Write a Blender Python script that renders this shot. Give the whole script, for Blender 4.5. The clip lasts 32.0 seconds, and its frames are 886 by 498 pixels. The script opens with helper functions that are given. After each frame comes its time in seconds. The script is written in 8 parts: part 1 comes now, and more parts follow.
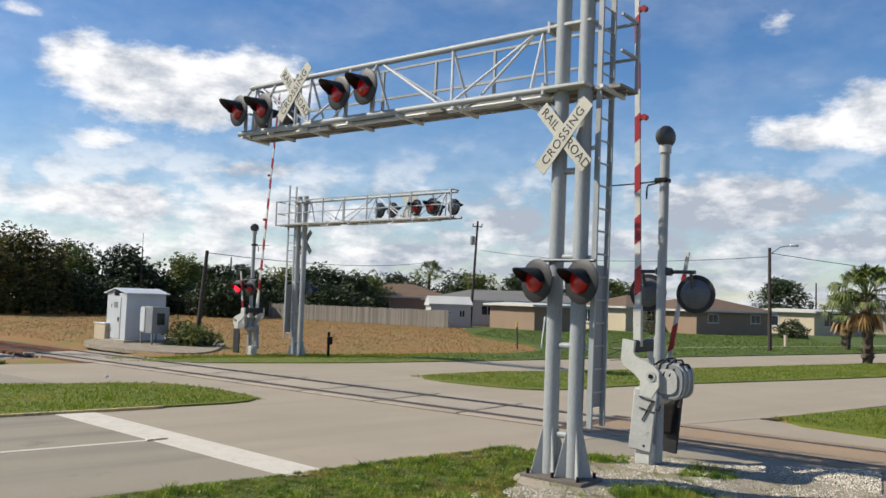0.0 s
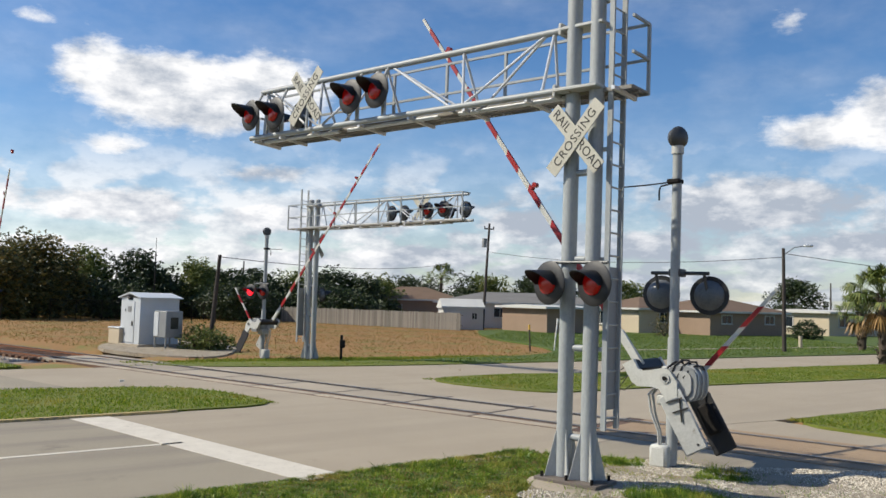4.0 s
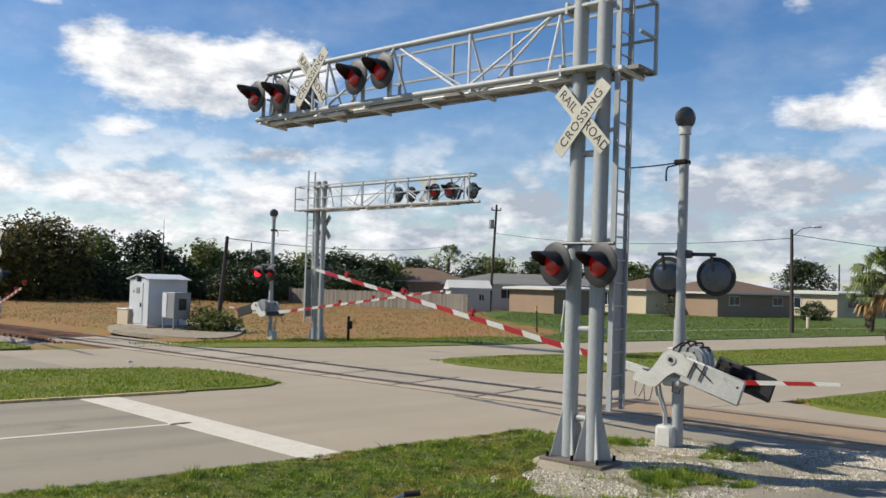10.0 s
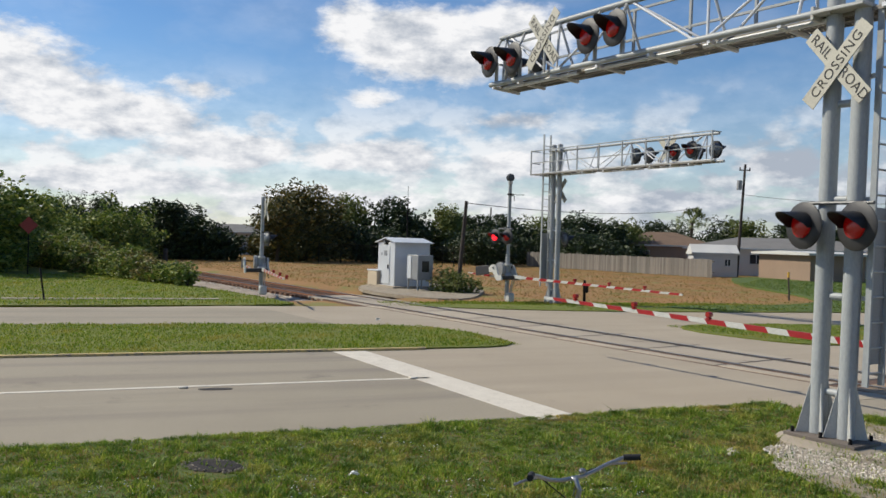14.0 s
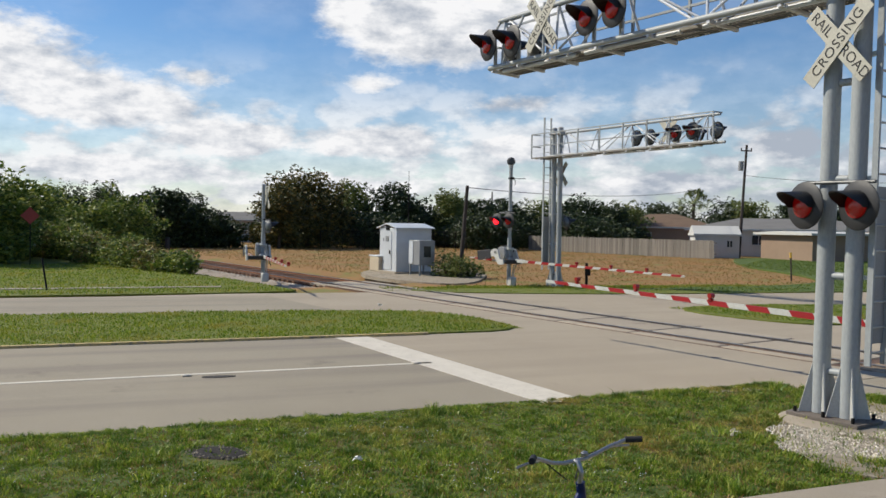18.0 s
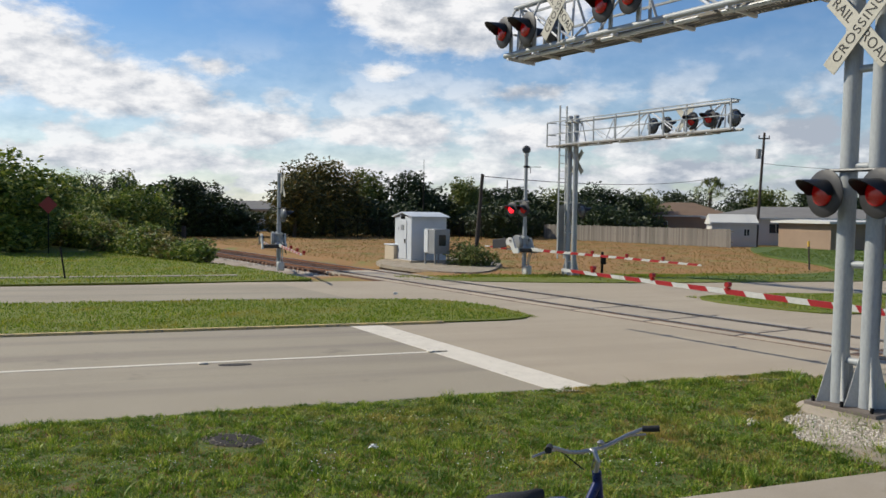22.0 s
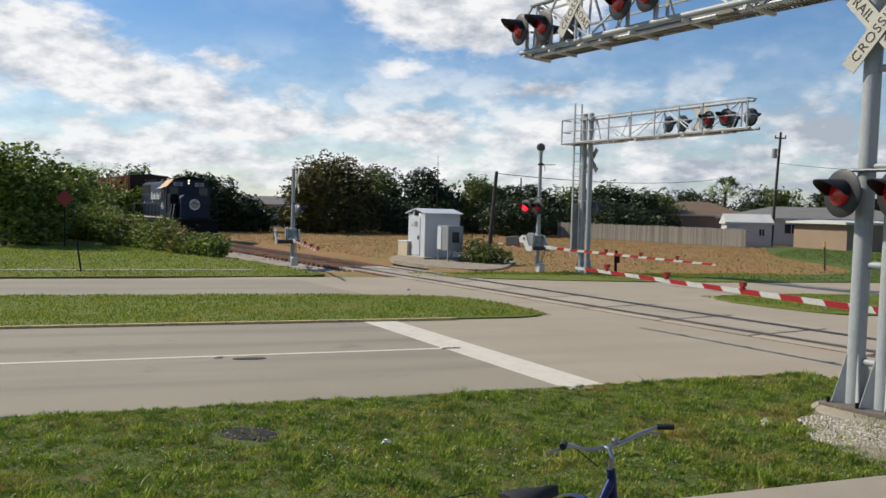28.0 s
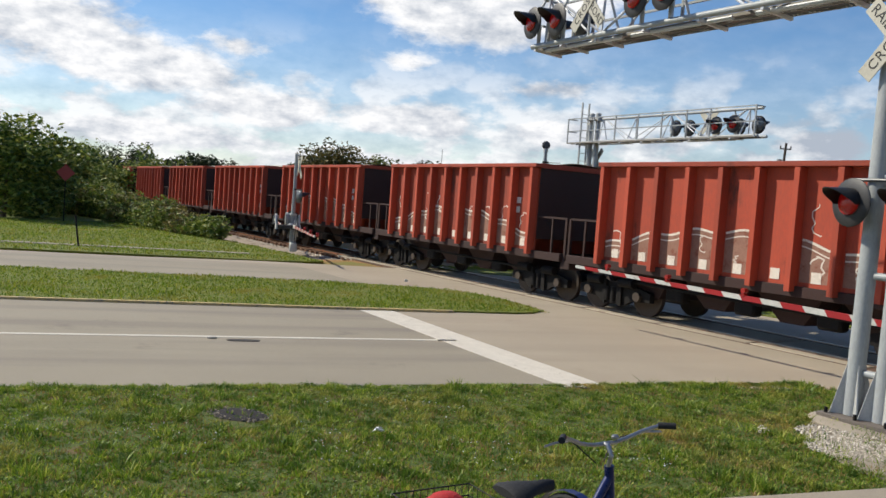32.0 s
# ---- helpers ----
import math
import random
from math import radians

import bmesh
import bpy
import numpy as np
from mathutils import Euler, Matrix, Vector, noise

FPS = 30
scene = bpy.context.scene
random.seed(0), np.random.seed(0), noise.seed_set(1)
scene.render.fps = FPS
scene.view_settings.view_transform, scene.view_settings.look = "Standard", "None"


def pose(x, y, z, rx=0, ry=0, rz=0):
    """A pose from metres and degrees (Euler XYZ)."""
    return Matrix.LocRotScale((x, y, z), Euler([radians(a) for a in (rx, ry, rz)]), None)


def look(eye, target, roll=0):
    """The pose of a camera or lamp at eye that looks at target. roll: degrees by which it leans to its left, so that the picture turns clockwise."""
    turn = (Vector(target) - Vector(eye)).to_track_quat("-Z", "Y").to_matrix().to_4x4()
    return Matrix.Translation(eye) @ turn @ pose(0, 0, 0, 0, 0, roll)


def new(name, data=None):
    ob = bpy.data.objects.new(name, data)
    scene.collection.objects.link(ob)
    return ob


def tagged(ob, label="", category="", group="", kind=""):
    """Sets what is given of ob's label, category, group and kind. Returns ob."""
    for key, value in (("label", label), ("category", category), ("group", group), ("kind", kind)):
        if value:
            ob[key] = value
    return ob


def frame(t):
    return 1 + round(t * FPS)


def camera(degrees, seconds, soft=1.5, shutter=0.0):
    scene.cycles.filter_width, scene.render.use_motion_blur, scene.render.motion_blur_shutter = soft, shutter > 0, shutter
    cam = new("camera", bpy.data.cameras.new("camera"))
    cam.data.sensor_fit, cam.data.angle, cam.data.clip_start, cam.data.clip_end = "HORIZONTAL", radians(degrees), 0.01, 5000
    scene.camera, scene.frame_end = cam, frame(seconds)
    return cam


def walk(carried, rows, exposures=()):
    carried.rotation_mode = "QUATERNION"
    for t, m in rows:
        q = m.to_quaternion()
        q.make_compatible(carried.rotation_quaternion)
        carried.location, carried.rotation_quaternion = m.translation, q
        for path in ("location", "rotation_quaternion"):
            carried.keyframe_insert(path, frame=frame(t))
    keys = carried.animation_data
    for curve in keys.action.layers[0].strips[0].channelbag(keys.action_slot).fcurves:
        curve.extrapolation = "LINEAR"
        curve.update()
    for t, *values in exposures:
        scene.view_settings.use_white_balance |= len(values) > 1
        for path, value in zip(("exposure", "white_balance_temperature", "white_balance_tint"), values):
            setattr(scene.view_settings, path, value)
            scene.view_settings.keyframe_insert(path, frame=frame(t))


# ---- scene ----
cam = camera(56.07, 32.0, soft=1.55)

# seconds, place of the lens, turn to the left, tilt up, lean to the left
PATH = [
    (0, (-0.080, -0.065, 2.334), 0.89, 3.49, 1.83),
    (0.5, (-0.071, -0.053, 2.332), 0.67, 3.26, 1.81),
    (1, (-0.064, -0.034, 2.344), 0.70, 3.09, 1.82),
    (1.5, (-0.066, -0.054, 2.340), 0.79, 3.12, 1.83),
    (2, (-0.073, -0.055, 2.336), 0.91, 3.36, 1.82),
    (2.5, (-0.074, -0.055, 2.338), 0.91, 3.52, 1.82),
    (3, (-0.075, -0.053, 2.338), 1.06, 3.61, 1.72),
    (3.5, (-0.088, -0.058, 2.338), 1.48, 3.67, 1.63),
    (5.5, (-0.053, -0.041, 2.336), 1.89, 2.98, 1.38),
    (6, (-0.048, -0.030, 2.336), 1.86, 2.52, 1.24),
    (6.5, (-0.050, -0.040, 2.337), 1.79, 2.27, 1.06),
    (7, (-0.054, -0.045, 2.335), 1.64, 2.34, 1.01),
    (7.5, (-0.050, -0.020, 2.335), 1.61, 2.31, 0.99),
    (8, (-0.059, -0.025, 2.336), 1.57, 2.45, 1.15),
    (8.5, (-0.064, -0.045, 2.340), 1.62, 2.59, 1.35),
    (9, (-0.064, -0.048, 2.333), 1.52, 2.56, 1.59),
    (9.5, (-0.060, -0.040, 2.336), 1.71, 2.19, 1.62),
    (10, (-0.066, -0.055, 2.336), 2.18, 2.35, 1.48),
    (10.5, (-0.050, -0.034, 2.329), 3.79, 1.64, 0.75),
    (11, (0.028, -0.027, 2.331), 3.99, 0.85, 0.33),
    (11.5, (0.070, -0.036, 2.331), 4.46, 0.72, 0.97),
    (12, (0.055, -0.063, 2.339), 12.98, -1.20, 1.24),
    (12.5, (0.074, -0.010, 2.322), 18.06, -1.70, 1.24),
    (13, (0.073, 0.003, 2.323), 18.50, -1.06, 1.33),
    (13.5, (0.062, -0.009, 2.317), 18.09, -0.46, 1.55),
    (14, (0.049, -0.024, 2.314), 18.44, -0.56, 1.65),
    (14.5, (0.053, -0.015, 2.312), 18.97, -0.86, 1.53),
    (16.5, (0.054, 0.010, 2.312), 18.54, -1.35, 1.24),
    (17, (0.056, -0.008, 2.319), 18.48, -1.49, 1.10),
    (17.5, (0.052, -0.020, 2.315), 18.55, -1.55, 0.94),
    (18, (0.058, -0.007, 2.313), 18.55, -1.60, 0.88),
    (18.5, (0.057, -0.003, 2.315), 18.54, -1.49, 0.77),
    (19, (0.054, -0.010, 2.312), 18.80, -1.50, 0.72),
    (19.5, (0.058, -0.001, 2.316), 18.74, -1.44, 0.74),
    (20, (0.053, -0.001, 2.312), 18.86, -1.35, 0.82),
    (20.5, (0.050, 0.005, 2.313), 19.04, -1.52, 0.88),
    (21, (0.058, 0.008, 2.307), 19.23, -1.71, 1.02),
    (21.5, (0.048, 0.002, 2.309), 19.40, -2.00, 1.01),
    (22, (0.047, 0.013, 2.310), 19.57, -2.39, 0.83),
    (22.5, (0.049, 0.023, 2.306), 19.65, -2.69, 0.71),
    (23, (0.047, 0.017, 2.306), 19.74, -2.86, 0.74),
    (23.5, (0.047, 0.013, 2.305), 19.73, -2.92, 0.73),
    (24, (0.043, 0.009, 2.307), 19.68, -3.04, 0.73),
    (24.5, (0.034, 0.010, 2.304), 19.71, -2.95, 0.75),
    (25, (0.028, 0.019, 2.302), 19.92, -2.85, 0.84),
    (25.5, (0.036, 0.020, 2.303), 20.08, -2.68, 0.89),
    (27.5, (0.034, -0.014, 2.312), 20.53, -2.57, 1.17),
    (28, (0.032, -0.007, 2.303), 20.45, -2.61, 1.37),
    (28.5, (0.034, -0.005, 2.301), 20.23, -2.58, 1.30),
    (29, (0.033, 0.020, 2.296), 19.94, -2.66, 1.26),
    (29.5, (0.042, -0.001, 2.296), 17.87, -2.65, 1.40),
    (30, (0.039, 0.012, 2.307), 13.89, -2.56, 2.11),
    (30.5, (-0.005, 0.081, 2.269), 12.12, -1.90, 2.99),
    (31, (-0.070, 0.073, 2.288), 15.36, -2.03, 2.86),
    (31.5, (-0.019, 0.010, 2.284), 18.09, -2.56, 2.77),
    (32, (-0.038, 0.097, 2.232), 20.35, -2.96, 4.23),
]


def carried_pose(place, turn, tilt, lean):
    x, y, z = place
    a, b = radians(turn), radians(tilt)
    ahead = (x - math.sin(a) * math.cos(b), y + math.cos(a) * math.cos(b), z + math.sin(b))
    return look(place, ahead, lean)


# the picture darkens a little once the camera has turned to the left
EXPOSURES = [(0.0, 0.13), (11.0, 0.13), (12.6, 0.02), (29.4, 0.02), (30.8, 0.13), (32.0, 0.13)]
walk(cam, [(t, carried_pose(p, a, b, c)) for t, p, a, b, c in PATH], EXPOSURES)

# ---- light: sun from behind on the left, sky with broken cumulus ----
SUN_HEADING, SUN_HEIGHT = 181.0, 40.5
sun_data = bpy.data.lights.new("sun", "SUN")
sun_data.energy, sun_data.angle, sun_data.color = 5.0, radians(0.55), (1.0, 0.925, 0.775)
sun = new("sun", sun_data)
sun_from = Vector((math.cos(radians(SUN_HEADING)) * math.cos(radians(SUN_HEIGHT)),
                   math.sin(radians(SUN_HEADING)) * math.cos(radians(SUN_HEIGHT)), math.sin(radians(SUN_HEIGHT))))
sun.matrix_world = look(sun_from * 300, (0, 0, 0))

# clouds: heading to the left of straight ahead, height, half width, half height (degrees), strength
CLOUDS = [
    (20.0, 13.2, 6.2, 2.3, 1.15), (13.8, 14.1, 4.0, 2.0, 0.95), (25.0, 14.2, 2.6, 1.8, 0.9), (17.0, 11.8, 4.5, 1.6, 0.8),
    (-23.5, 11.3, 4.6, 1.2, 0.85), (-29.0, 12.0, 6.0, 2.2, 1.0), (-21.0, 18.2, 1.3, 0.8, 0.42),
    (35.0, 9.4, 2.4, 0.9, 0.7), (24.0, 9.4, 2.2, 0.8, 0.6), (14.0, 8.2, 4.6, 0.8, 0.6), (28.5, 16.6, 1.2, 0.5, 0.35),
    (47.0, 9.6, 6.0, 2.8, 1.1), (40.5, 7.6, 6.0, 1.9, 1.05), (33.0, 5.6, 6.0, 1.5, 0.95), (56.0, 11.0, 7.0, 4.0, 1.0),
    (23.0, 5.6, 6.0, 1.3, 0.95), (13.0, 5.4, 5.0, 1.1, 0.85), (-3.6, 5.4, 3.0, 1.3, 1.0), (4.0, 3.0, 8.0, 1.0, 0.85), (-19.0, 6.8, 6.5, 1.9, 1.1),
    (-12.0, 4.0, 6.0, 1.1, 0.85), (-26.0, 4.2, 7.0, 1.3, 0.9), (40.0, 3.4, 9.0, 1.2, 0.9), (26.0, 2.6, 9.0, 0.9, 0.8), (12.0, 2.6, 8.0, 0.9, 0.75), (-14.0, 2.0, 12.0, 0.8, 0.7),
]


def sky_world():
    world = bpy.data.worlds.new("sky")
    scene.world = world
    world.use_nodes = True
    nt = world.node_tree
    nt.nodes.clear()
    out = nt.nodes.new("ShaderNodeOutputWorld")
    bg = nt.nodes.new("ShaderNodeBackground")
    nt.links.new(bg.outputs[0], out.inputs[0])
    sky = nt.nodes.new("ShaderNodeTexSky")
    sky.sky_type, sky.sun_disc = "NISHITA", False
    sky.sun_elevation, sky.sun_rotation = radians(SUN_HEIGHT), radians(90 - SUN_HEADING)
    sky.air_density, sky.dust_density, sky.ozone_density = 1.0, 0.15, 2.4

    def math_node(op, a, b=None, c=None, clamp=False):
        n = nt.nodes.new("ShaderNodeMath")
        n.operation, n.use_clamp = op, clamp
        for i, v in enumerate((a, b, c)):
            if v is None:
                continue
            if isinstance(v, (int, float)):
                n.inputs[i].default_value = v
            else:
                nt.links.new(v, n.inputs[i])
        return n.outputs[0]

    tc = nt.nodes.new("ShaderNodeTexCoord")
    sep = nt.nodes.new("ShaderNodeSeparateXYZ")
    nt.links.new(tc.outputs["Generated"], sep.inputs[0])
    x, y, z = sep.outputs
    turn = math_node("MULTIPLY", math_node("ARCTAN2", math_node("MULTIPLY", x, -1.0), y), 180 / math.pi)
    height = math_node("MULTIPLY", math_node("ARCSINE", z), 180 / math.pi)
    # billows: noise on a grid of degrees, flattened towards the horizon
    comb = nt.nodes.new("ShaderNodeCombineXYZ")
    nt.links.new(math_node("MULTIPLY", turn, 0.1), comb.inputs[0])
    nt.links.new(math_node("MULTIPLY", height, 0.2), comb.inputs[1])

    def noise_node(scale, detail, rough, offset=0.0):
        n = nt.nodes.new("ShaderNodeTexNoise")
        n.inputs["Scale"].default_value, n.inputs["Detail"].default_value, n.inputs["Roughness"].default_value = scale, detail, rough
        mp = nt.nodes.new("ShaderNodeMapping")
        mp.inputs["Location"].default_value = (offset, offset * 0.7, 0)
        nt.links.new(comb.outputs[0], mp.inputs[0])
        nt.links.new(mp.outputs[0], n.inputs["Vector"])
        return n.outputs[0]

    big, fine = noise_node(1.6, 8, 0.62), noise_node(5.5, 7, 0.6, 3.1)
    total = None
    shade_sum = None
    for a, e, w, h, k in CLOUDS:
        da = math_node("DIVIDE", math_node("SUBTRACT", turn, a), w)
        de = math_node("DIVIDE", math_node("SUBTRACT", height, e), h)
        q = math_node("SQRT", math_node("ADD", math_node("MULTIPLY", da, da), math_node("MULTIPLY", de, de)))
        puff = math_node("MULTIPLY", math_node("SUBTRACT", 1.35, q), k)
        under = math_node("MULTIPLY_ADD", de, 0.28, 0.62)
        total = puff if total is None else math_node("SMOOTH_MAX", total, puff, 0.25)
        inside = math_node("MULTIPLY", math_node("MAXIMUM", puff, 0.0), under)
        shade_sum = inside if shade_sum is None else math_node("MAXIMUM", shade_sum, inside)
    field = math_node("ADD", math_node("MULTIPLY", math_node("SUBTRACT", big, 0.5), 2.6), math_node("MULTIPLY", math_node("SUBTRACT", fine, 0.5), 1.5))
    # away from the view the sky goes on with the same broken cover
    loose = math_node("ADD", math_node("MULTIPLY", math_node("SUBTRACT", big, 0.5), 2.2), math_node("MULTIPLY_ADD", height, -0.02, -0.25))
    away = math_node("MAXIMUM", math_node("SUBTRACT", math_node("ABSOLUTE", math_node("SUBTRACT", turn, 10.0)), 52.0), math_node("SUBTRACT", height, 24.0))
    cover = math_node("ADD", math_node("MAXIMUM", total, -0.6), math_node("MULTIPLY", field, 0.56))
    cover = math_node("ADD", math_node("MULTIPLY", cover, math_node("GREATER_THAN", 0.0, away)), math_node("MULTIPLY", loose, math_node("GREATER_THAN", away, 0.0)))
    mask = nt.nodes.new("ShaderNodeMapRange")
    mask.interpolation_type = "SMOOTHSTEP"
    mask.inputs["From Min"].default_value, mask.inputs["From Max"].default_value = 0.06, 0.72
    nt.links.new(cover, mask.inputs["Value"])
    # thin veil low down and in streaks
    veil = noise_node(0.9, 5, 0.55, 9.0)
    veil = math_node("MULTIPLY", math_node("SUBTRACT", veil, 0.42), 1.6, clamp=True)
    low = math_node("MULTIPLY_ADD", height, -0.065, 0.80, clamp=True)
    veil = math_node("MAXIMUM", math_node("MULTIPLY", veil, 0.42), math_node("MULTIPLY", low, math_node("MULTIPLY_ADD", noise_node(2.2, 6, 0.6, 14.0), 0.9, 0.35)))
    # rows of cumulus crowding together towards the horizon
    rows = nt.nodes.new("ShaderNodeCombineXYZ")
    nt.links.new(math_node("MULTIPLY", turn, 0.13), rows.inputs[0])
    nt.links.new(math_node("POWER", math_node("MAXIMUM", height, 0.0), 0.55), rows.inputs[1])
    rolls = nt.nodes.new("ShaderNodeTexNoise")
    rolls.inputs["Scale"].default_value, rolls.inputs["Detail"].default_value, rolls.inputs["Roughness"].default_value = 1.7, 8, 0.52
    nt.links.new(rows.outputs[0], rolls.inputs["Vector"])
    crowd = nt.nodes.new("ShaderNodeMapRange")
    crowd.interpolation_type = "SMOOTHSTEP"
    crowd.inputs["From Min"].default_value, crowd.inputs["From Max"].default_value = 0.42, 0.60
    nt.links.new(math_node("MULTIPLY_ADD", height, -0.010, math_node("ADD", rolls.outputs[0], 0.09)), crowd.inputs["Value"])
    lower = nt.nodes.new("ShaderNodeMapRange")
    lower.interpolation_type = "SMOOTHSTEP"
    lower.inputs["From Min"].default_value, lower.inputs["From Max"].default_value = 13.0, 5.0
    nt.links.new(height, lower.inputs["Value"])
    crowded = math_node("MULTIPLY", math_node("MULTIPLY", crowd.outputs[0], lower.outputs[0]), 0.9)
    amount = math_node("MAXIMUM", mask.outputs[0], math_node("MAXIMUM", veil, crowded))
    # cloud colour: bright tops, grey undersides
    tone = math_node("ADD", math_node("MULTIPLY", math_node("SUBTRACT", noise_node(3.0, 6, 0.6, 5.0), 0.5), 1.7), math_node("MULTIPLY_ADD", math_node("SUBTRACT", fine, 0.5), 0.8, 0.55), clamp=True)
    tone = math_node("ADD", math_node("MULTIPLY", math_node("SUBTRACT", rolls.outputs[0], 0.5), 1.1), tone, clamp=True)
    # thicker, greyer banks low down towards the houses
    bank_side = nt.nodes.new("ShaderNodeMapRange")
    bank_side.interpolation_type = "SMOOTHSTEP"
    bank_side.inputs["From Min"].default_value, bank_side.inputs["From Max"].default_value = 22.0, -8.0
    nt.links.new(turn, bank_side.inputs["Value"])
    tone = math_node("MULTIPLY_ADD", math_node("MULTIPLY", bank_side.outputs[0], lower.outputs[0]), -0.34, tone, clamp=True)
    ramp = nt.nodes.new("ShaderNodeValToRGB")
    ramp.color_ramp.elements[0].position, ramp.color_ramp.elements[0].color = 0.15, (0.41, 0.46, 0.54, 1)
    ramp.color_ramp.elements[1].position, ramp.color_ramp.elements[1].color = 0.72, (0.92, 0.92, 0.93, 1)
    nt.links.new(tone, ramp.inputs[0])
    scaled = nt.nodes.new("ShaderNodeVectorMath")
    scaled.operation = "SCALE"
    deep = nt.nodes.new("ShaderNodeHueSaturation")
    deep.inputs["Hue"].default_value, deep.inputs["Saturation"].default_value = 0.506, 1.26
    nt.links.new(sky.outputs[0], deep.inputs["Color"])
    nt.links.new(deep.outputs[0], scaled.inputs[0])
    scaled.inputs["Scale"].default_value = SKY
    mix = nt.nodes.new("ShaderNodeMix")
    mix.data_type = "RGBA"
    nt.links.new(amount, mix.inputs["Factor"])
    nt.links.new(scaled.outputs[0], mix.inputs[6])
    nt.links.new(ramp.outputs[0], mix.inputs[7])
    nt.links.new(mix.outputs[2], bg.inputs[0])
    bg.inputs[1].default_value = 1.0


SKY = 0.110
sky_world()


# ---- materials ----
def srgb(*c):
    return tuple(((v / 255) / 12.92 if v / 255 <= 0.04045 else ((v / 255 + 0.055) / 1.055) ** 2.4) for v in c) + (1.0,)


def paint(name, a, b=None, rough=0.6, metal=0.0, scale=3.0, fine=40.0, bump=0.15, dirt=None, dirt_at=0.62, each=0.0, coords="Object",
          stretch=(1, 1, 1), glow=0.0, wash=0.5, streak=None, shine=0.5):
    """A surface of two tones a and b in large patches and fine grain, with stains of colour dirt and a little relief."""
    m = bpy.data.materials.new(name)
    m.use_nodes = True
    nt = m.node_tree
    bsdf = nt.nodes["Principled BSDF"]
    b = b or tuple(v * 0.8 for v in a[:3]) + (1.0,)
    tc = nt.nodes.new("ShaderNodeTexCoord")
    mp = nt.nodes.new("ShaderNodeMapping")
    mp.inputs["Scale"].default_value = stretch
    nt.links.new(tc.outputs[coords], mp.inputs[0])

    def noise_of(s, detail=6, rough_=0.6):
        n = nt.nodes.new("ShaderNodeTexNoise")
        n.inputs["Scale"].default_value, n.inputs["Detail"].default_value, n.inputs["Roughness"].default_value = s, detail, rough_
        nt.links.new(mp.outputs[0], n.inputs["Vector"])
        return n

    def mixed(fac, c1, c2):
        x = nt.nodes.new("ShaderNodeMix")
        x.data_type = "RGBA"
        for sock, v in ((x.inputs["Factor"], fac), (x.inputs[6], c1), (x.inputs[7], c2)):
            if isinstance(v, (tuple, float, int)):
                sock.default_value = v
            else:
                nt.links.new(v, sock)
        return x.outputs[2]

    def ranged(v, lo, hi, to_lo=0.0, to_hi=1.0):
        r = nt.nodes.new("ShaderNodeMapRange")
        r.inputs[1].default_value, r.inputs[2].default_value, r.inputs[3].default_value, r.inputs[4].default_value = lo, hi, to_lo, to_hi
        nt.links.new(v, r.inputs[0])
        return r.outputs[0]

    big, small = noise_of(scale), noise_of(fine, 4)
    colour = mixed(ranged(big.outputs[0], 0.5 - wash / 2, 0.5 + wash / 2), a, b)
    grain = mixed(ranged(small.outputs[0], 0.3, 0.7, 0.0, 1.0), tuple(v * 0.82 for v in b[:3]) + (1,), tuple(min(1, v * 1.12) for v in a[:3]) + (1,))
    colour = mixed(0.35, colour, grain)
    if dirt:
        spots = noise_of(scale * 2.3, 8, 0.7)
        colour = mixed(ranged(spots.outputs[0], dirt_at, dirt_at + 0.12), colour, dirt)
    if streak:
        # long tyre-worn bands that follow the road
        lane = nt.nodes.new("ShaderNodeMapping")
        lane.vector_type = "TEXTURE"
        lane.inputs["Rotation"].default_value, lane.inputs["Scale"].default_value = (0, 0, radians(40)), (14.0, 0.9, 1.0)
        nt.links.new(tc.outputs[coords], lane.inputs[0])
        worn = nt.nodes.new("ShaderNodeTexNoise")
        worn.inputs["Scale"].default_value, worn.inputs["Detail"].default_value = 1.0, 7
        nt.links.new(lane.outputs[0], worn.inputs["Vector"])
        colour = mixed(ranged(worn.outputs[0], 0.48, 0.68, 0.0, 0.75), colour, streak)
    if each:
        info = nt.nodes.new("ShaderNodeObjectInfo")
        hsv = nt.nodes.new("ShaderNodeHueSaturation")
        nt.links.new(ranged(info.outputs["Random"], 0, 1, 1 - each, 1 + each), hsv.inputs["Value"])
        nt.links.new(colour, hsv.inputs["Color"])
        colour = hsv.outputs[0]
    nt.links.new(colour, bsdf.inputs["Base Color"])
    bsdf.inputs["Metallic"].default_value = metal
    bsdf.inputs["Specular IOR Level"].default_value = shine
    nt.links.new(ranged(small.outputs[0], 0.2, 0.8, max(0.05, rough - 0.12), min(1.0, rough + 0.12)), bsdf.inputs["Roughness"])
    if bump:
        bp = nt.nodes.new("ShaderNodeBump")
        bp.inputs["Strength"].default_value, bp.inputs["Distance"].default_value = bump, 0.02
        nt.links.new(small.outputs[0], bp.inputs["Height"])
        nt.links.new(bp.outputs[0], bsdf.inputs["Normal"])
    if glow:
        nt.links.new(colour, bsdf.inputs["Emission Color"])
        bsdf.inputs["Emission Strength"].default_value = glow
    return m


